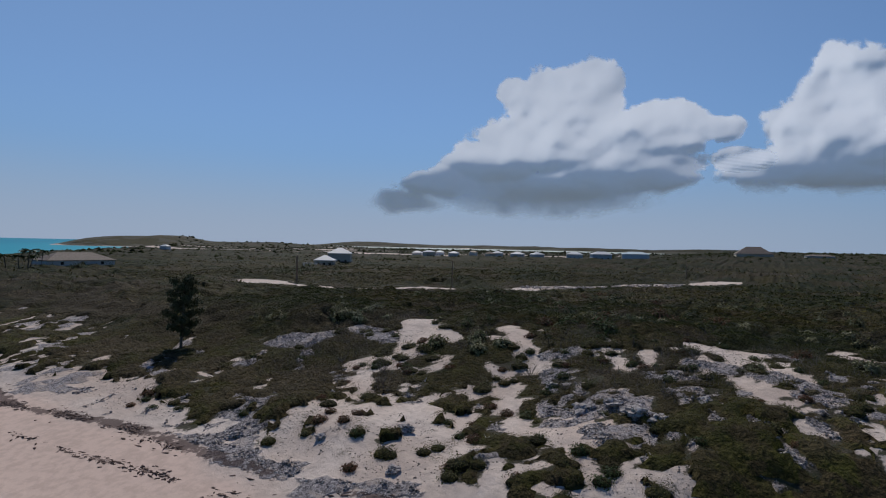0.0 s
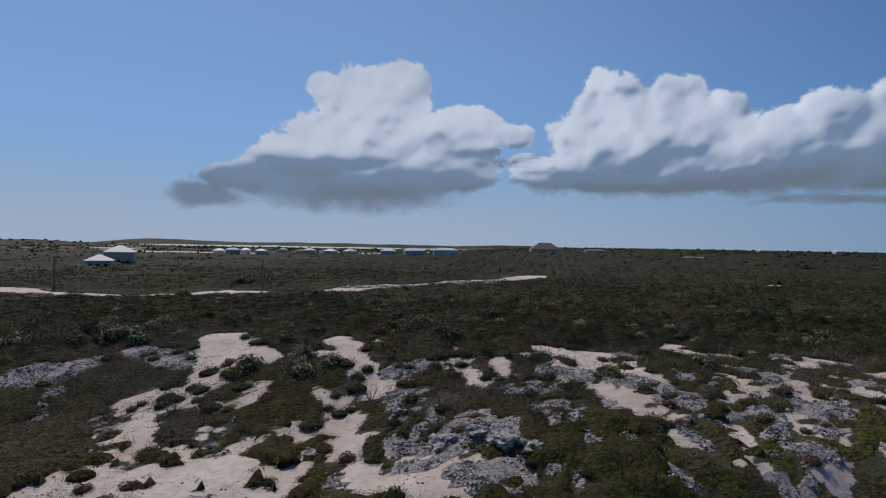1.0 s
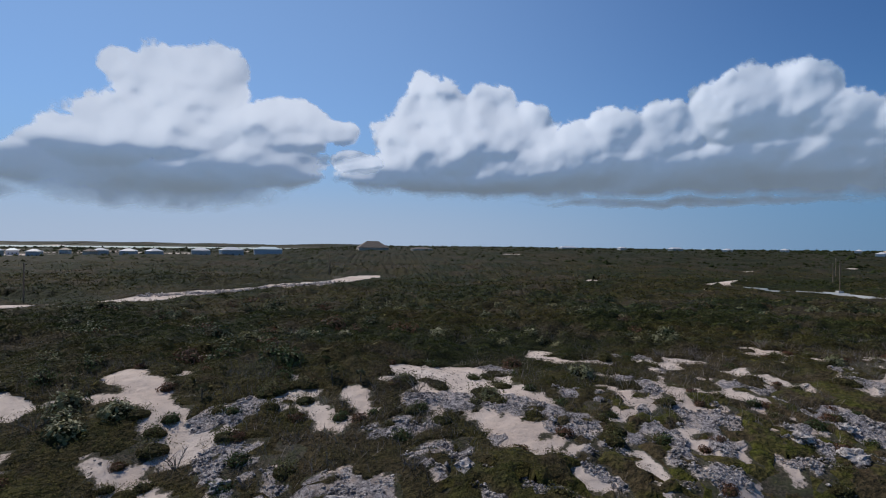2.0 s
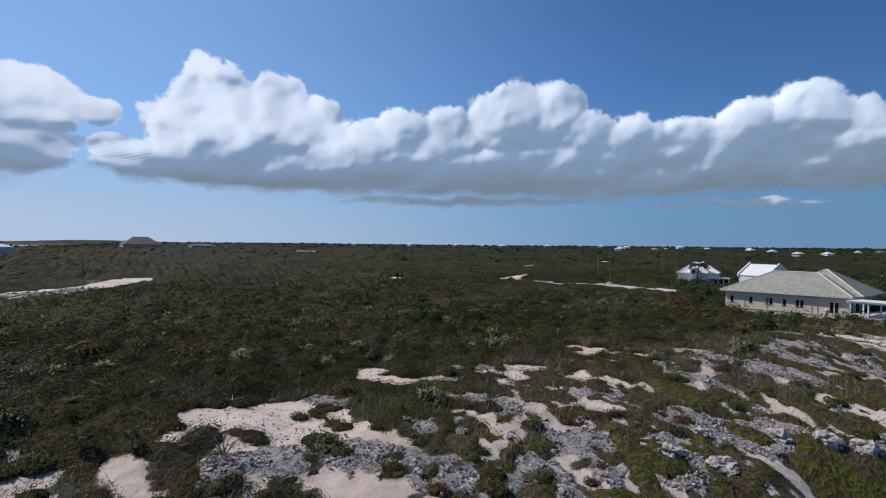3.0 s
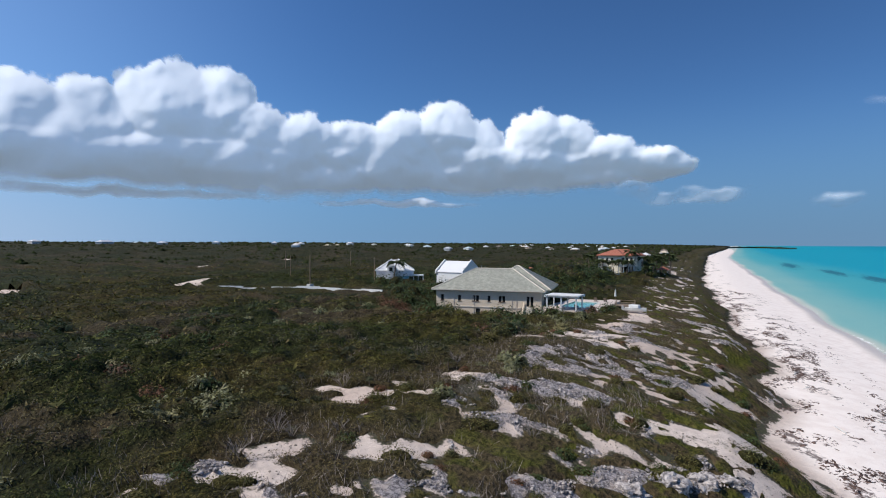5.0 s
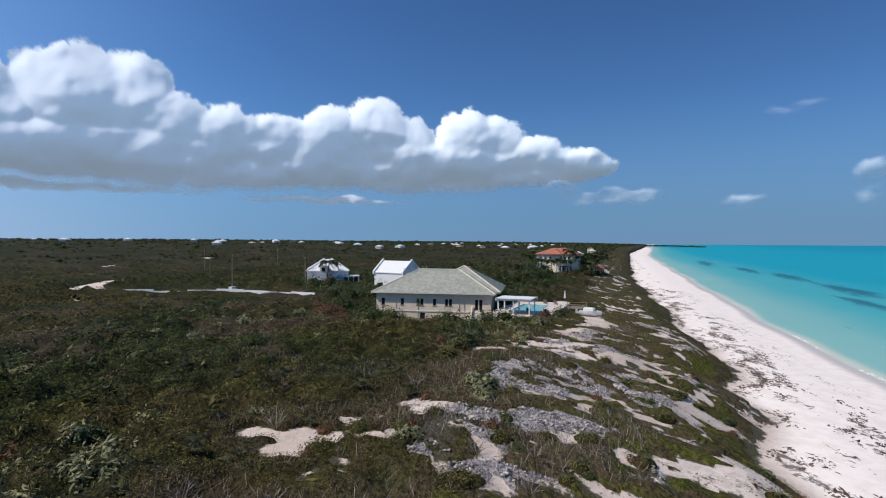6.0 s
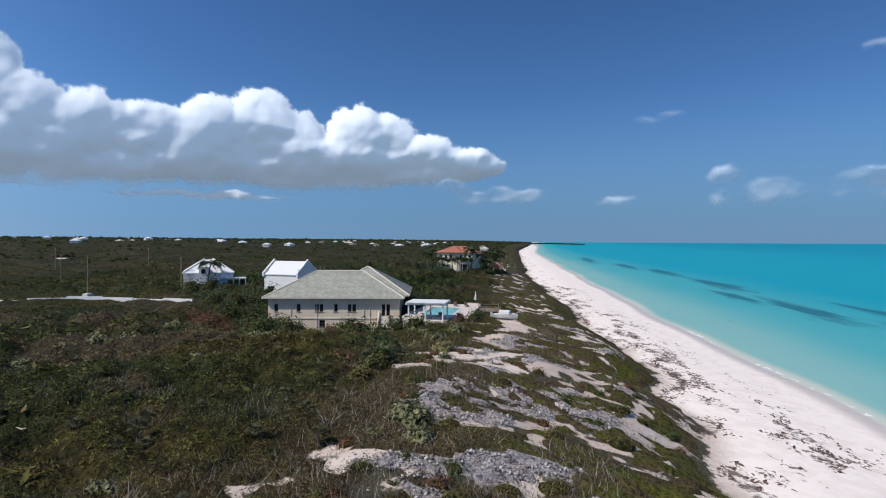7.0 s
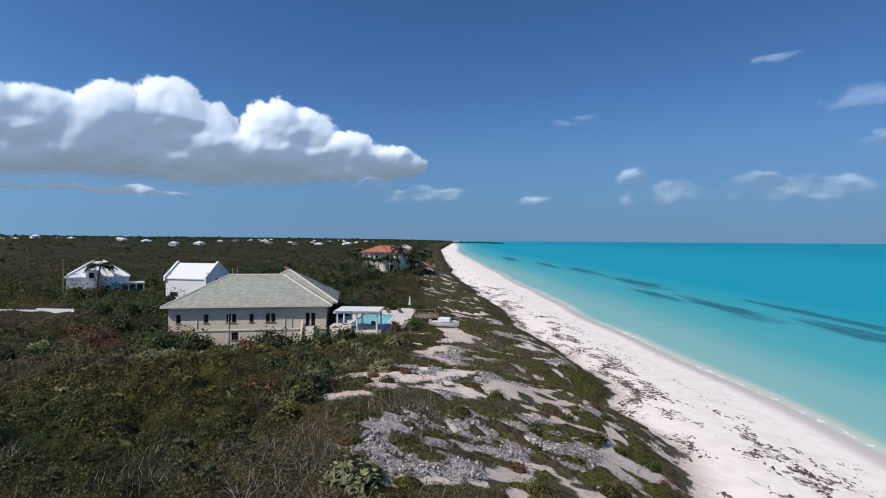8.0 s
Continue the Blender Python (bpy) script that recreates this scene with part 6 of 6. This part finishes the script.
def frond_mesh(length, droop, pairs, seed):
    """A feather palm frond along +x: a bowed midrib with leaflets to both sides."""
    rng = random.Random(seed)
    bm = bmesh.new()
    for k in range(pairs):
        t = (k + 0.6) / pairs
        p = Vector((length * t * (1 - 0.15 * droop * t), 0, 0.35 * length * t - droop * length * t * t))
        ll = 0.62 * math.sin(math.pi * min(0.12 + 0.86 * t, 1)) + 0.12
        for s in (-1, 1):
            tip = p + Vector((0.45 * ll, s * ll, -0.38 * ll * rng.uniform(0.6, 1.4)))
            bm.faces.new([bm.verts.new(q) for q in (p, p + (tip - p) * 0.5 + Vector((0.13, 0, 0.03)), tip, p + (tip - p) * 0.5 - Vector((0.13, 0, 0.03)))])
    return bm


def coconut_palm(seed, tall):
    rng = random.Random(seed)
    t = thing("coconut_palm", pose(0, 0, -50), "tall coconut palm with a curved trunk and wind-blown fronds", "palm", "coconut palms by the houses")
    lean = rng.uniform(0.3, 0.9)
    top = (lean, 0.1, tall)
    part("trunk", rod([(0, 0, -0.4), (lean * 0.2, 0, tall * 0.35), (lean * 0.6, 0.05, tall * 0.7), top], [0.2, 0.15, 0.12, 0.1], 8), M_BARK, t)
    part("crown_heart", rod([(lean, 0.1, tall - 0.15), (lean, 0.1, tall + 0.3)], [0.16, 0.1], 6), M_BARK, t)
    for k in range(18):
        f = part("frond", frond_mesh(rng.uniform(2.0, 2.7), rng.uniform(0.55, 1.15), 16, seed + k), L_PALM, t)
        f.matrix_local = pose(lean, 0.1, tall + 0.1, 0, rng.uniform(-35, 15), k * 137.5 + rng.uniform(-15, 15))
    return t


coco = [coconut_palm(s, h) for s, h in ((381, 5.2), (382, 6.6), (383, 4.4))]
sown(coco, [(141.5, 148.5), (229, 91), (227, 98), (229.5, 104), (231, 109), (226, 86), (236, 84), (246, 84), (252, 86), (258, 92), (263, 84), (270, 88), (244, 106), (250, 110),
            (280, 86), (288, 92), (296, 84), (305, 90), (318, 86), (330, 92), (345, 88), (222, 101), (248, 100), (228, 101), (230, 95), (233, 88), (239, 87), (226.5, 93), (243, 84)], 385, 1.05, 1.5)
sown(coco, [(-221, 82), (-219, 87.5), (-224, 80), (-232, 97), (-218, 84.5), (-226, 91)], 386, 1.0, 1.3)
drop(coco)


def casuarina(x, y):
    """A slender she-oak: leaning trunk, rising limbs and drooping grey-green tufts."""
    rng = random.Random(391)
    z = on_ground(x, y)
    t = thing("casuarina_tree", pose(x, y, z), "dark feathery casuarina tree standing over the dune", "tree")
    trunk = part("trunk", rod([(0, 0, -0.5), (0.1, 0.1, 3), (0.4, 0, 6.5), (0.5, 0.2, 10.5)], [0.24, 0.18, 0.11, 0.03], 8), M_BARK, t)
    clumps = []
    for k in range(22):
        h = 1.8 + 8.4 * k / 22
        a, r = k * 2.4, (1.0 - abs(h - 5) / 9) * 2.9 * rng.uniform(0.6, 1.1)
        st = Vector((0.06 * h, 0, h))
        tip = st + Vector((r * math.cos(a), r * math.sin(a), 1.0))
        part("limb", rod([st, (st + tip) / 2 + Vector((0, 0, 0.25)), tip], [0.06, 0.04, 0.015], 5), M_BARK, trunk)
        for f in (0.45, 0.75, 1.0):
            clumps.append(st + (tip - st) * f)
    cos = []
    for i, c in enumerate(clumps):
        co = leaf_cloud(52, 400 + i, 0.16, lumpy(500 + i, 0.75, 0.6), 2.2)
        cos.append(co * np.array([1, 1, 1.2]) + np.array([c.x, c.y, c.z - 0.15]))
    f = new("crown", quad_mesh("crown", np.concatenate(cos), L_PINE))
    f.parent = t


casuarina(-78, 51.5)


# ---- houses further off ----
def small_house(name, x, y, turn, wide, deep, high, roof_mat, wall_mat, label, rise=None, base=None, group="houses in the distance"):
    z = on_ground(x, y) if base is None else base
    h = thing(name, pose(x, y, z, 0, 0, turn), label, "house", group)
    front = [(wide * f - 0.6, wide * f + 0.6, 0.9, min(high - 0.4, 2.2)) for f in (0.2, 0.5, 0.8)]
    for m, length, ops in ((pose(-wide / 2, -deep / 2, 0), wide, front), (pose(wide / 2, deep / 2, 0, 0, 0, 180), wide, []),
                           (pose(wide / 2, -deep / 2 + 0.25, 0, 0, 0, 90), deep - 0.5, []), (pose(-wide / 2, deep / 2 - 0.25, 0, 0, 0, -90), deep - 0.5, [])):
        w = part("wall", wall_mesh(length, high, 0.25, ops), wall_mat, h)
        w.matrix_local = m
        for x0, x1, z0, z1 in ops:
            p = part("window", box(-(x1 - x0) / 2, (x1 - x0) / 2, 0.12, 0.15, 0, z1 - z0), M_GLASS, w)
            p.matrix_local = pose((x0 + x1) / 2, 0, z0)
    part("foundation", box(-wide / 2 + 0.1, wide / 2 - 0.1, -deep / 2 + 0.1, deep / 2 - 0.1, -1.5, 0.1), M_CONCRETE, h)
    part("roof", hip_roof(-wide / 2 - 0.5, wide / 2 + 0.5, -deep / 2 - 0.5, deep / 2 + 0.5, high + 0.2, rise or min(wide, deep) * 0.27)[0], roof_mat, h)
    return h


brown = small_house("house", -240, 112, 92, 25, 12, 2.5, M_BROWNROOF, M_OFFWHITE, "long single-storey house with a brown shingle roof", 3.0, group="")
small_house("house", -207, 232, 35, 12, 10, 5.6, M_WHITEROOF, M_STUCCO, "cream two-storey house with a white hipped roof", 3.0, group="")
small_house("house", -187, 199, 35, 9, 8, 3.2, M_WHITEROOF, M_STUCCO, "cream annexe with a white hipped roof beside the bigger house", 2.4, group="")
porch2 = thing("pergola", pose(-184, 186, on_ground(-184, 186), 0, 0, 35), "white open porch frame beside the cream house", "pergola")
for px in (-3, 0, 3):
    for py in (-1.6, 1.6):
        part("post", box(px - 0.1, px + 0.1, py - 0.1, py + 0.1, -0.5, 2.6), M_WHITE, porch2)
for k in range(7):
    part("slat", box(-3.3, 3.3, -1.8 + k * 0.6, -1.65 + k * 0.6, 2.6, 2.75), M_WHITE, porch2)
small_house("house", -112, 536, 15, 24, 12, 6.2, M_BLUEROOF, M_WHITE, "pale house with a light blue metal roof on the rise", 2.2, group="")
small_house("house", -20, 700, 10, 36, 22, 5.5, M_BROWNROOF, M_STUCCO, "large house with a dull brown hipped roof on the rise", 8.0, group="")
small_house("house", 42, 720, 10, 26, 12, 4.5, M_BROWNROOF, M_OFFWHITE, "flat brown house beside the red-roofed one", 1.8)
FAR_HOUSES = [
    (900, 700, 20), (778, 539, 80), (635, 390, 10), (651, 369, 70), (860, 760, 40), (1000, 470, 0), (1230, 500, 30), (949, 355, 20), (879, 288, 75), (1270, 362, 10),
    (1423, 326, 50), (560, 1500, 0), (800, 1450, 20), (830, 1420, 60), (900, 1430, 10), (1300, 1480, 30), (591, 614, 40), (1100, 870, 10), (978, 670, 80), (589, 367, 15),
    (885, 448, 30), (1137, 495, 0), (1002, 420, 45), (817, 308, 20),
]
MORE_HOUSES = [
    (1085, 354, 30), (1000, 1850, 0), (1050, 1820, 30), (765, 1265, 10), (1500, 1700, 50), (1410, 1534, 20), (504, 533, 30), (-383, 573, 15), (-316, 495, 60), (-408, 668, 30),
    (-330, 622, 0), (-272, 553, 75), (-612, 383, 20), (-300, 520, 10), (-345, 540, 40), (700, 460, 50), (760, 700, 10), (1180, 640, 25), (1350, 420, 65), (1500, 380, 5),
    (380, 108, 5), (430, 122, 20), (620, 124, 0), (760, 140, 10), (1550, 600, 0), (1600, 450, 30),
    (1120, 275, 10), (1020, 270, 50), (1220, 320, 20), (1330, 305, 0), (900, 250, 30), (1440, 380, 15), (1620, 340, 40), (1500, 420, 0), (1700, 330, 20), (860, 360, 60),
    (990, 410, 10), (1170, 490, 30), (1450, 560, 0), (1700, 720, 20), (1650, 880, 10), (1350, 900, 45), (1200, 1050, 0), (1500, 1200, 30),
]
for x, y, a, wide in ((545, 1005, 30, 34), (620, 960, 40, 26), (365, 1090, 20, 40), (780, 850, 45, 18), (820, 820, 60, 16), (455, 1040, 10, 14), (690, 905, 35, 14), (900, 760, 50, 18), (-178, 560, 20, 16), (-235, 600, 50, 13), (-255, 590, 10, 14), (-290, 610, 35, 12), (-140, 520, 30, 18)):
    small_house("house", x, y, a, wide, 11, 5.2, M_WHITEROOF, M_OFFWHITE, "broad white house on the rise far inland", 2.6, on_ground(x, y) + min(0.0034 * (math.hypot(x, y) - 300), 3.4) * (x > 0))
rng = random.Random(17)
for k, (x, y, a) in enumerate(FAR_HOUSES + MORE_HOUSES):
    roof = (M_WHITEROOF, M_WHITEROOF, M_WHITEROOF, M_BLUEROOF, M_STUCCO, M_BROWNROOF)[k % 6]
    far = math.hypot(x, y) / 900
    small_house("house", x, y, a, rng.uniform(7, 11) + 1.5 * far, rng.uniform(6, 8) + far, rng.uniform(4.2, 5.6), roof, (M_WHITE, M_OFFWHITE, M_STUCCO)[k % 3], "small pale house far off among the scrub")


# a low wooded spit on the sea's horizon
bm = bmesh.new()
for k in range(61):
    f = k / 60
    for e, up in ((0, -4), (8, 5.5 + 3.5 * noise.noise(Vector((f * 14, 0, 0))) + 2 * noise.noise(Vector((f * 50, 3, 0)))), (40, -4)):
        bm.verts.new((3300 + e - 500 * f * f, 130 - 290 * f, 7.6 + up * math.sin(math.pi * min(0.15 + 0.85 * (1 - f) + 0.0, 0.5))))
bm.verts.ensure_lookup_table()
for k in range(60):
    for j in (0, 1):
        bm.faces.new([bm.verts[i] for i in (3 * k + j, 3 * k + 3 + j, 3 * k + 4 + j, 3 * k + 1 + j)])
spit = bpy.data.meshes.new("backdrop_spit")
bm.to_mesh(spit)
bm.free()
spit.materials.append(L_FAR)
tagged(new("backdrop_spit", spit), "low dark wooded spit far along the coast", "headland", kind="structure")


# ---- stones, weed and driftwood ----
def stones(name, x, y, size, seed, material, label, flat=0.7, lift=0.0, long=1.0, swing=6.283):
    """Angular broken stones, each a dented eight-sided lump."""
    rng = np.random.default_rng(seed)
    n = len(x)
    base = np.array([(1, 0, 0), (0, 1, 0), (-1, 0, 0), (0, -1, 0), (0, 0, 1), (0, 0, -1)], float)
    v = base[None] * rng.uniform(0.6, 1.3, (n, 6, 1)) + rng.normal(0, 0.16, (n, 6, 3))
    v[..., 0] *= long * rng.uniform(0.5, 1.5, (n, 1)) if long > 1 else 1
    a = rng.uniform(-swing / 2, swing / 2, n)
    ca, sa = np.cos(a)[:, None], np.sin(a)[:, None]
    vx, vy = v[..., 0] * ca - v[..., 1] * sa, v[..., 0] * sa + v[..., 1] * ca
    co = np.stack([vx * size[:, None] + x[:, None], vy * size[:, None] + y[:, None], v[..., 2] * size[:, None] * flat + (height(x, y) + lift)[:, None]], -1)
    f = np.array([(0, 1, 4), (1, 2, 4), (2, 3, 4), (3, 0, 4), (1, 0, 5), (2, 1, 5), (3, 2, 5), (0, 3, 5)])
    faces = (f[None] + 6 * np.arange(n)[:, None, None]).reshape(-1, 3)
    return tagged(mesh_object(name, co.reshape(-1, 3), faces, material), label, "stones", kind="stuff")


def stone_material():
    n = Nodes("limestone_rubble")
    a = n.noise(4, 6, 0.65)
    c = n.mix(n.step(n.math("ADD", n.math("MULTIPLY", a, 0.6), n.math("MULTIPLY", n.island(), 0.4)), 0.3, 0.7), (0.22, 0.195, 0.19), (0.62, 0.56, 0.53))
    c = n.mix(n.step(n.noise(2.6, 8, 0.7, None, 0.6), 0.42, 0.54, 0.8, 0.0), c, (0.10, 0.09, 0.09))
    n.bump(a, 1.0, 0.15)
    return n.finish(c, 0.95, 0, 0.2)


def weed_material():
    n = Nodes("dried_seaweed")
    c = n.mix(n.island(), (0.07, 0.043, 0.036), (0.19, 0.125, 0.10))
    return n.finish(c, 0.9, 0, 0.2)


M_STONE, M_WEED = stone_material(), weed_material()
rng = np.random.default_rng(601)
x, y = rng.uniform(-75, 125, 560000), rng.uniform(32, 90, 560000)
b, r = cover(x, y)
keep = (b > 0.4) & (r > 0.45) & (fbm(x, y, 1.6, 3, 606) > 0.42)
x, y = x[keep], y[keep]
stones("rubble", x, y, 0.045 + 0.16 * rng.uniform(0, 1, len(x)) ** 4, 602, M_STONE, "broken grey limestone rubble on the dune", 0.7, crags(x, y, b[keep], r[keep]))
x, y = rng.uniform(-95, 110, 60000), rng.uniform(30, 92, 60000)
b, r = cover(x, y)
keep = (b > 0.5) & (r < 0.5) & (y - dune(x) > 2) & (fbm(x, y, 4, 3, 605) > 0.52)
x, y = x[keep], y[keep]
stones("plant_scraps", x, y, 0.04 + 0.10 * rng.uniform(0, 1, len(x)) ** 2, 603, M_TWIG, "dry twigs and scraps strewn on the sand", 0.5)
x, y = rng.uniform(-110, 260, 520000), rng.uniform(12, 62, 520000)
w = wrack_band(x, y) * smooth(1.5, 5, y - shore(x)) * smooth(2.5, 0.5, y - dune(x))
keep = (rng.uniform(0, 1, len(x)) < 0.8 * w ** 1.2 + 0.03 * (w > 0.01)) & (fbm(x * 0.6, y * 1.5, 2.4, 4, 607) > 0.50)
x, y = x[keep], y[keep]
stones("seaweed", x, y, 0.05 + 0.17 * rng.uniform(0, 1, len(x)) ** 2.5, 604, M_WEED, "dark dried seaweed washed up along the beach", 0.22, 0.0, 2.6, 2.0)
# far bushes and trees, mere dark lumps at their distance
ang, far_r = rng.uniform(-0.1, 2.85, 56000), 330 * (1 + rng.uniform(0, 1, 56000) ** 1.5 * 8)
x, y = far_r * np.cos(ang), 40 + far_r * np.sin(ang)
b, r = cover(x, y)
keep = (b < 0.4) & (height(x, y) > 1.6 + sea_level(x, y, 0)) & (y - dune(x) > 25) & (fbm(x, y, 60, 3, 611) + 0.2 * rng.uniform(-1, 1, len(x)) > 0.45)
x, y, far_r = x[keep][:24000], y[keep][:24000], far_r[keep][:24000]
stones("far_bushes", x, y, (0.5 + 1.6 * rng.uniform(0, 1, len(x)) ** 2) * (0.6 + far_r / 620), 612, L_FAR, "dark green bushes and low trees far inland", 0.7, 0.5 + np.minimum(0.004 * np.maximum(np.hypot(x, y) - 300, 0), 4) * (1 - westward(x, y)))
# rubble heaped along the inland track
t = rng.uniform(0, 1, 900)
x, y = -64 + 40 * t + rng.normal(0, 1.2, 900), 152 + 46 * t + rng.normal(0, 2.0, 900)
stones("rubble", x, y, 0.2 + 0.6 * rng.uniform(0, 1, 900) ** 3, 608, M_STONE, "pale rubble heaped along the sandy track")


def boulder(x, y, size, seed):
    bm = bmesh.new()
    bmesh.ops.create_icosphere(bm, subdivisions=3, radius=1)
    for v in bm.verts:
        p = v.co.copy()
        k = 0.75 + 0.6 * noise.noise(p * 1.3 + Vector((seed, 0, 0))) + 0.34 * noise.noise(p * 3.1 + Vector((0, seed, 0))) + 0.2 * noise.noise(p * 7 + Vector((seed, seed, 0)))
        v.co = Vector((p.x * k * 1.15, p.y * k, p.z * k * 0.6)) * size * 0.85
    me = bpy.data.meshes.new("boulder")
    bm.to_mesh(me)
    bm.free()
    me.materials.append(M_STONE)
    o = new("boulder", me)
    o.matrix_world = pose(x, y, on_ground(x, y) + size * 0.2, 0, 0, seed * 40)
    return tagged(o, "pitted grey limestone boulder on the dune", "boulder", "boulders on the dune")


for k, (x, y, s) in enumerate(((55.9, 55.6, 0.75), (-15, 51.6, 1.5), (-12.5, 52.6, 1.3), (-10, 51, 1.6), (-8, 50.2, 1.1), (-5, 55, 0.9), (33, 58.6, 1.2), (35.5, 56.8, 1.4), (38, 55, 1.3),
                               (40, 53.6, 1.0), (21, 59, 1.1), (23, 56.5, 1.2), (26, 60.5, 0.9), (-29, 42, 1.0), (-44, 35, 0.8), (-20, 56, 0.8), (46, 68, 0.7), (64, 63, 0.9), (-26, 36, 0.7), (-35, 37, 0.6))):
    boulder(x, y, s, k + 1)


def driftwood(x, y, turn, length):
    z = on_ground(x, y)
    d = thing("driftwood", pose(x, y, z + 0.07, 0, 0, turn), "bleached grey driftwood branch lying on the sand", "driftwood", "driftwood on the dune")
    part("branch", rod([(0, 0, 0), (length * 0.4, 0.1, 0.1), (length, -0.1, 0.05)], [0.08, 0.06, 0.02], 6), M_OFFWHITE, d)
    part("fork", rod([(length * 0.4, 0.1, 0.1), (length * 0.7, 0.5, 0.3)], [0.04, 0.012], 5), M_OFFWHITE, d)


for x, y, a, l in ((-21, 42.5, 100, 1.9), (68, 43, 20, 2.4), (88, 44.5, 160, 2.0), (76, 38, 70, 1.4), (-6, 76, 40, 1.6), (96, 45.5, -20, 2.2)):
    driftwood(x, y, a, l)
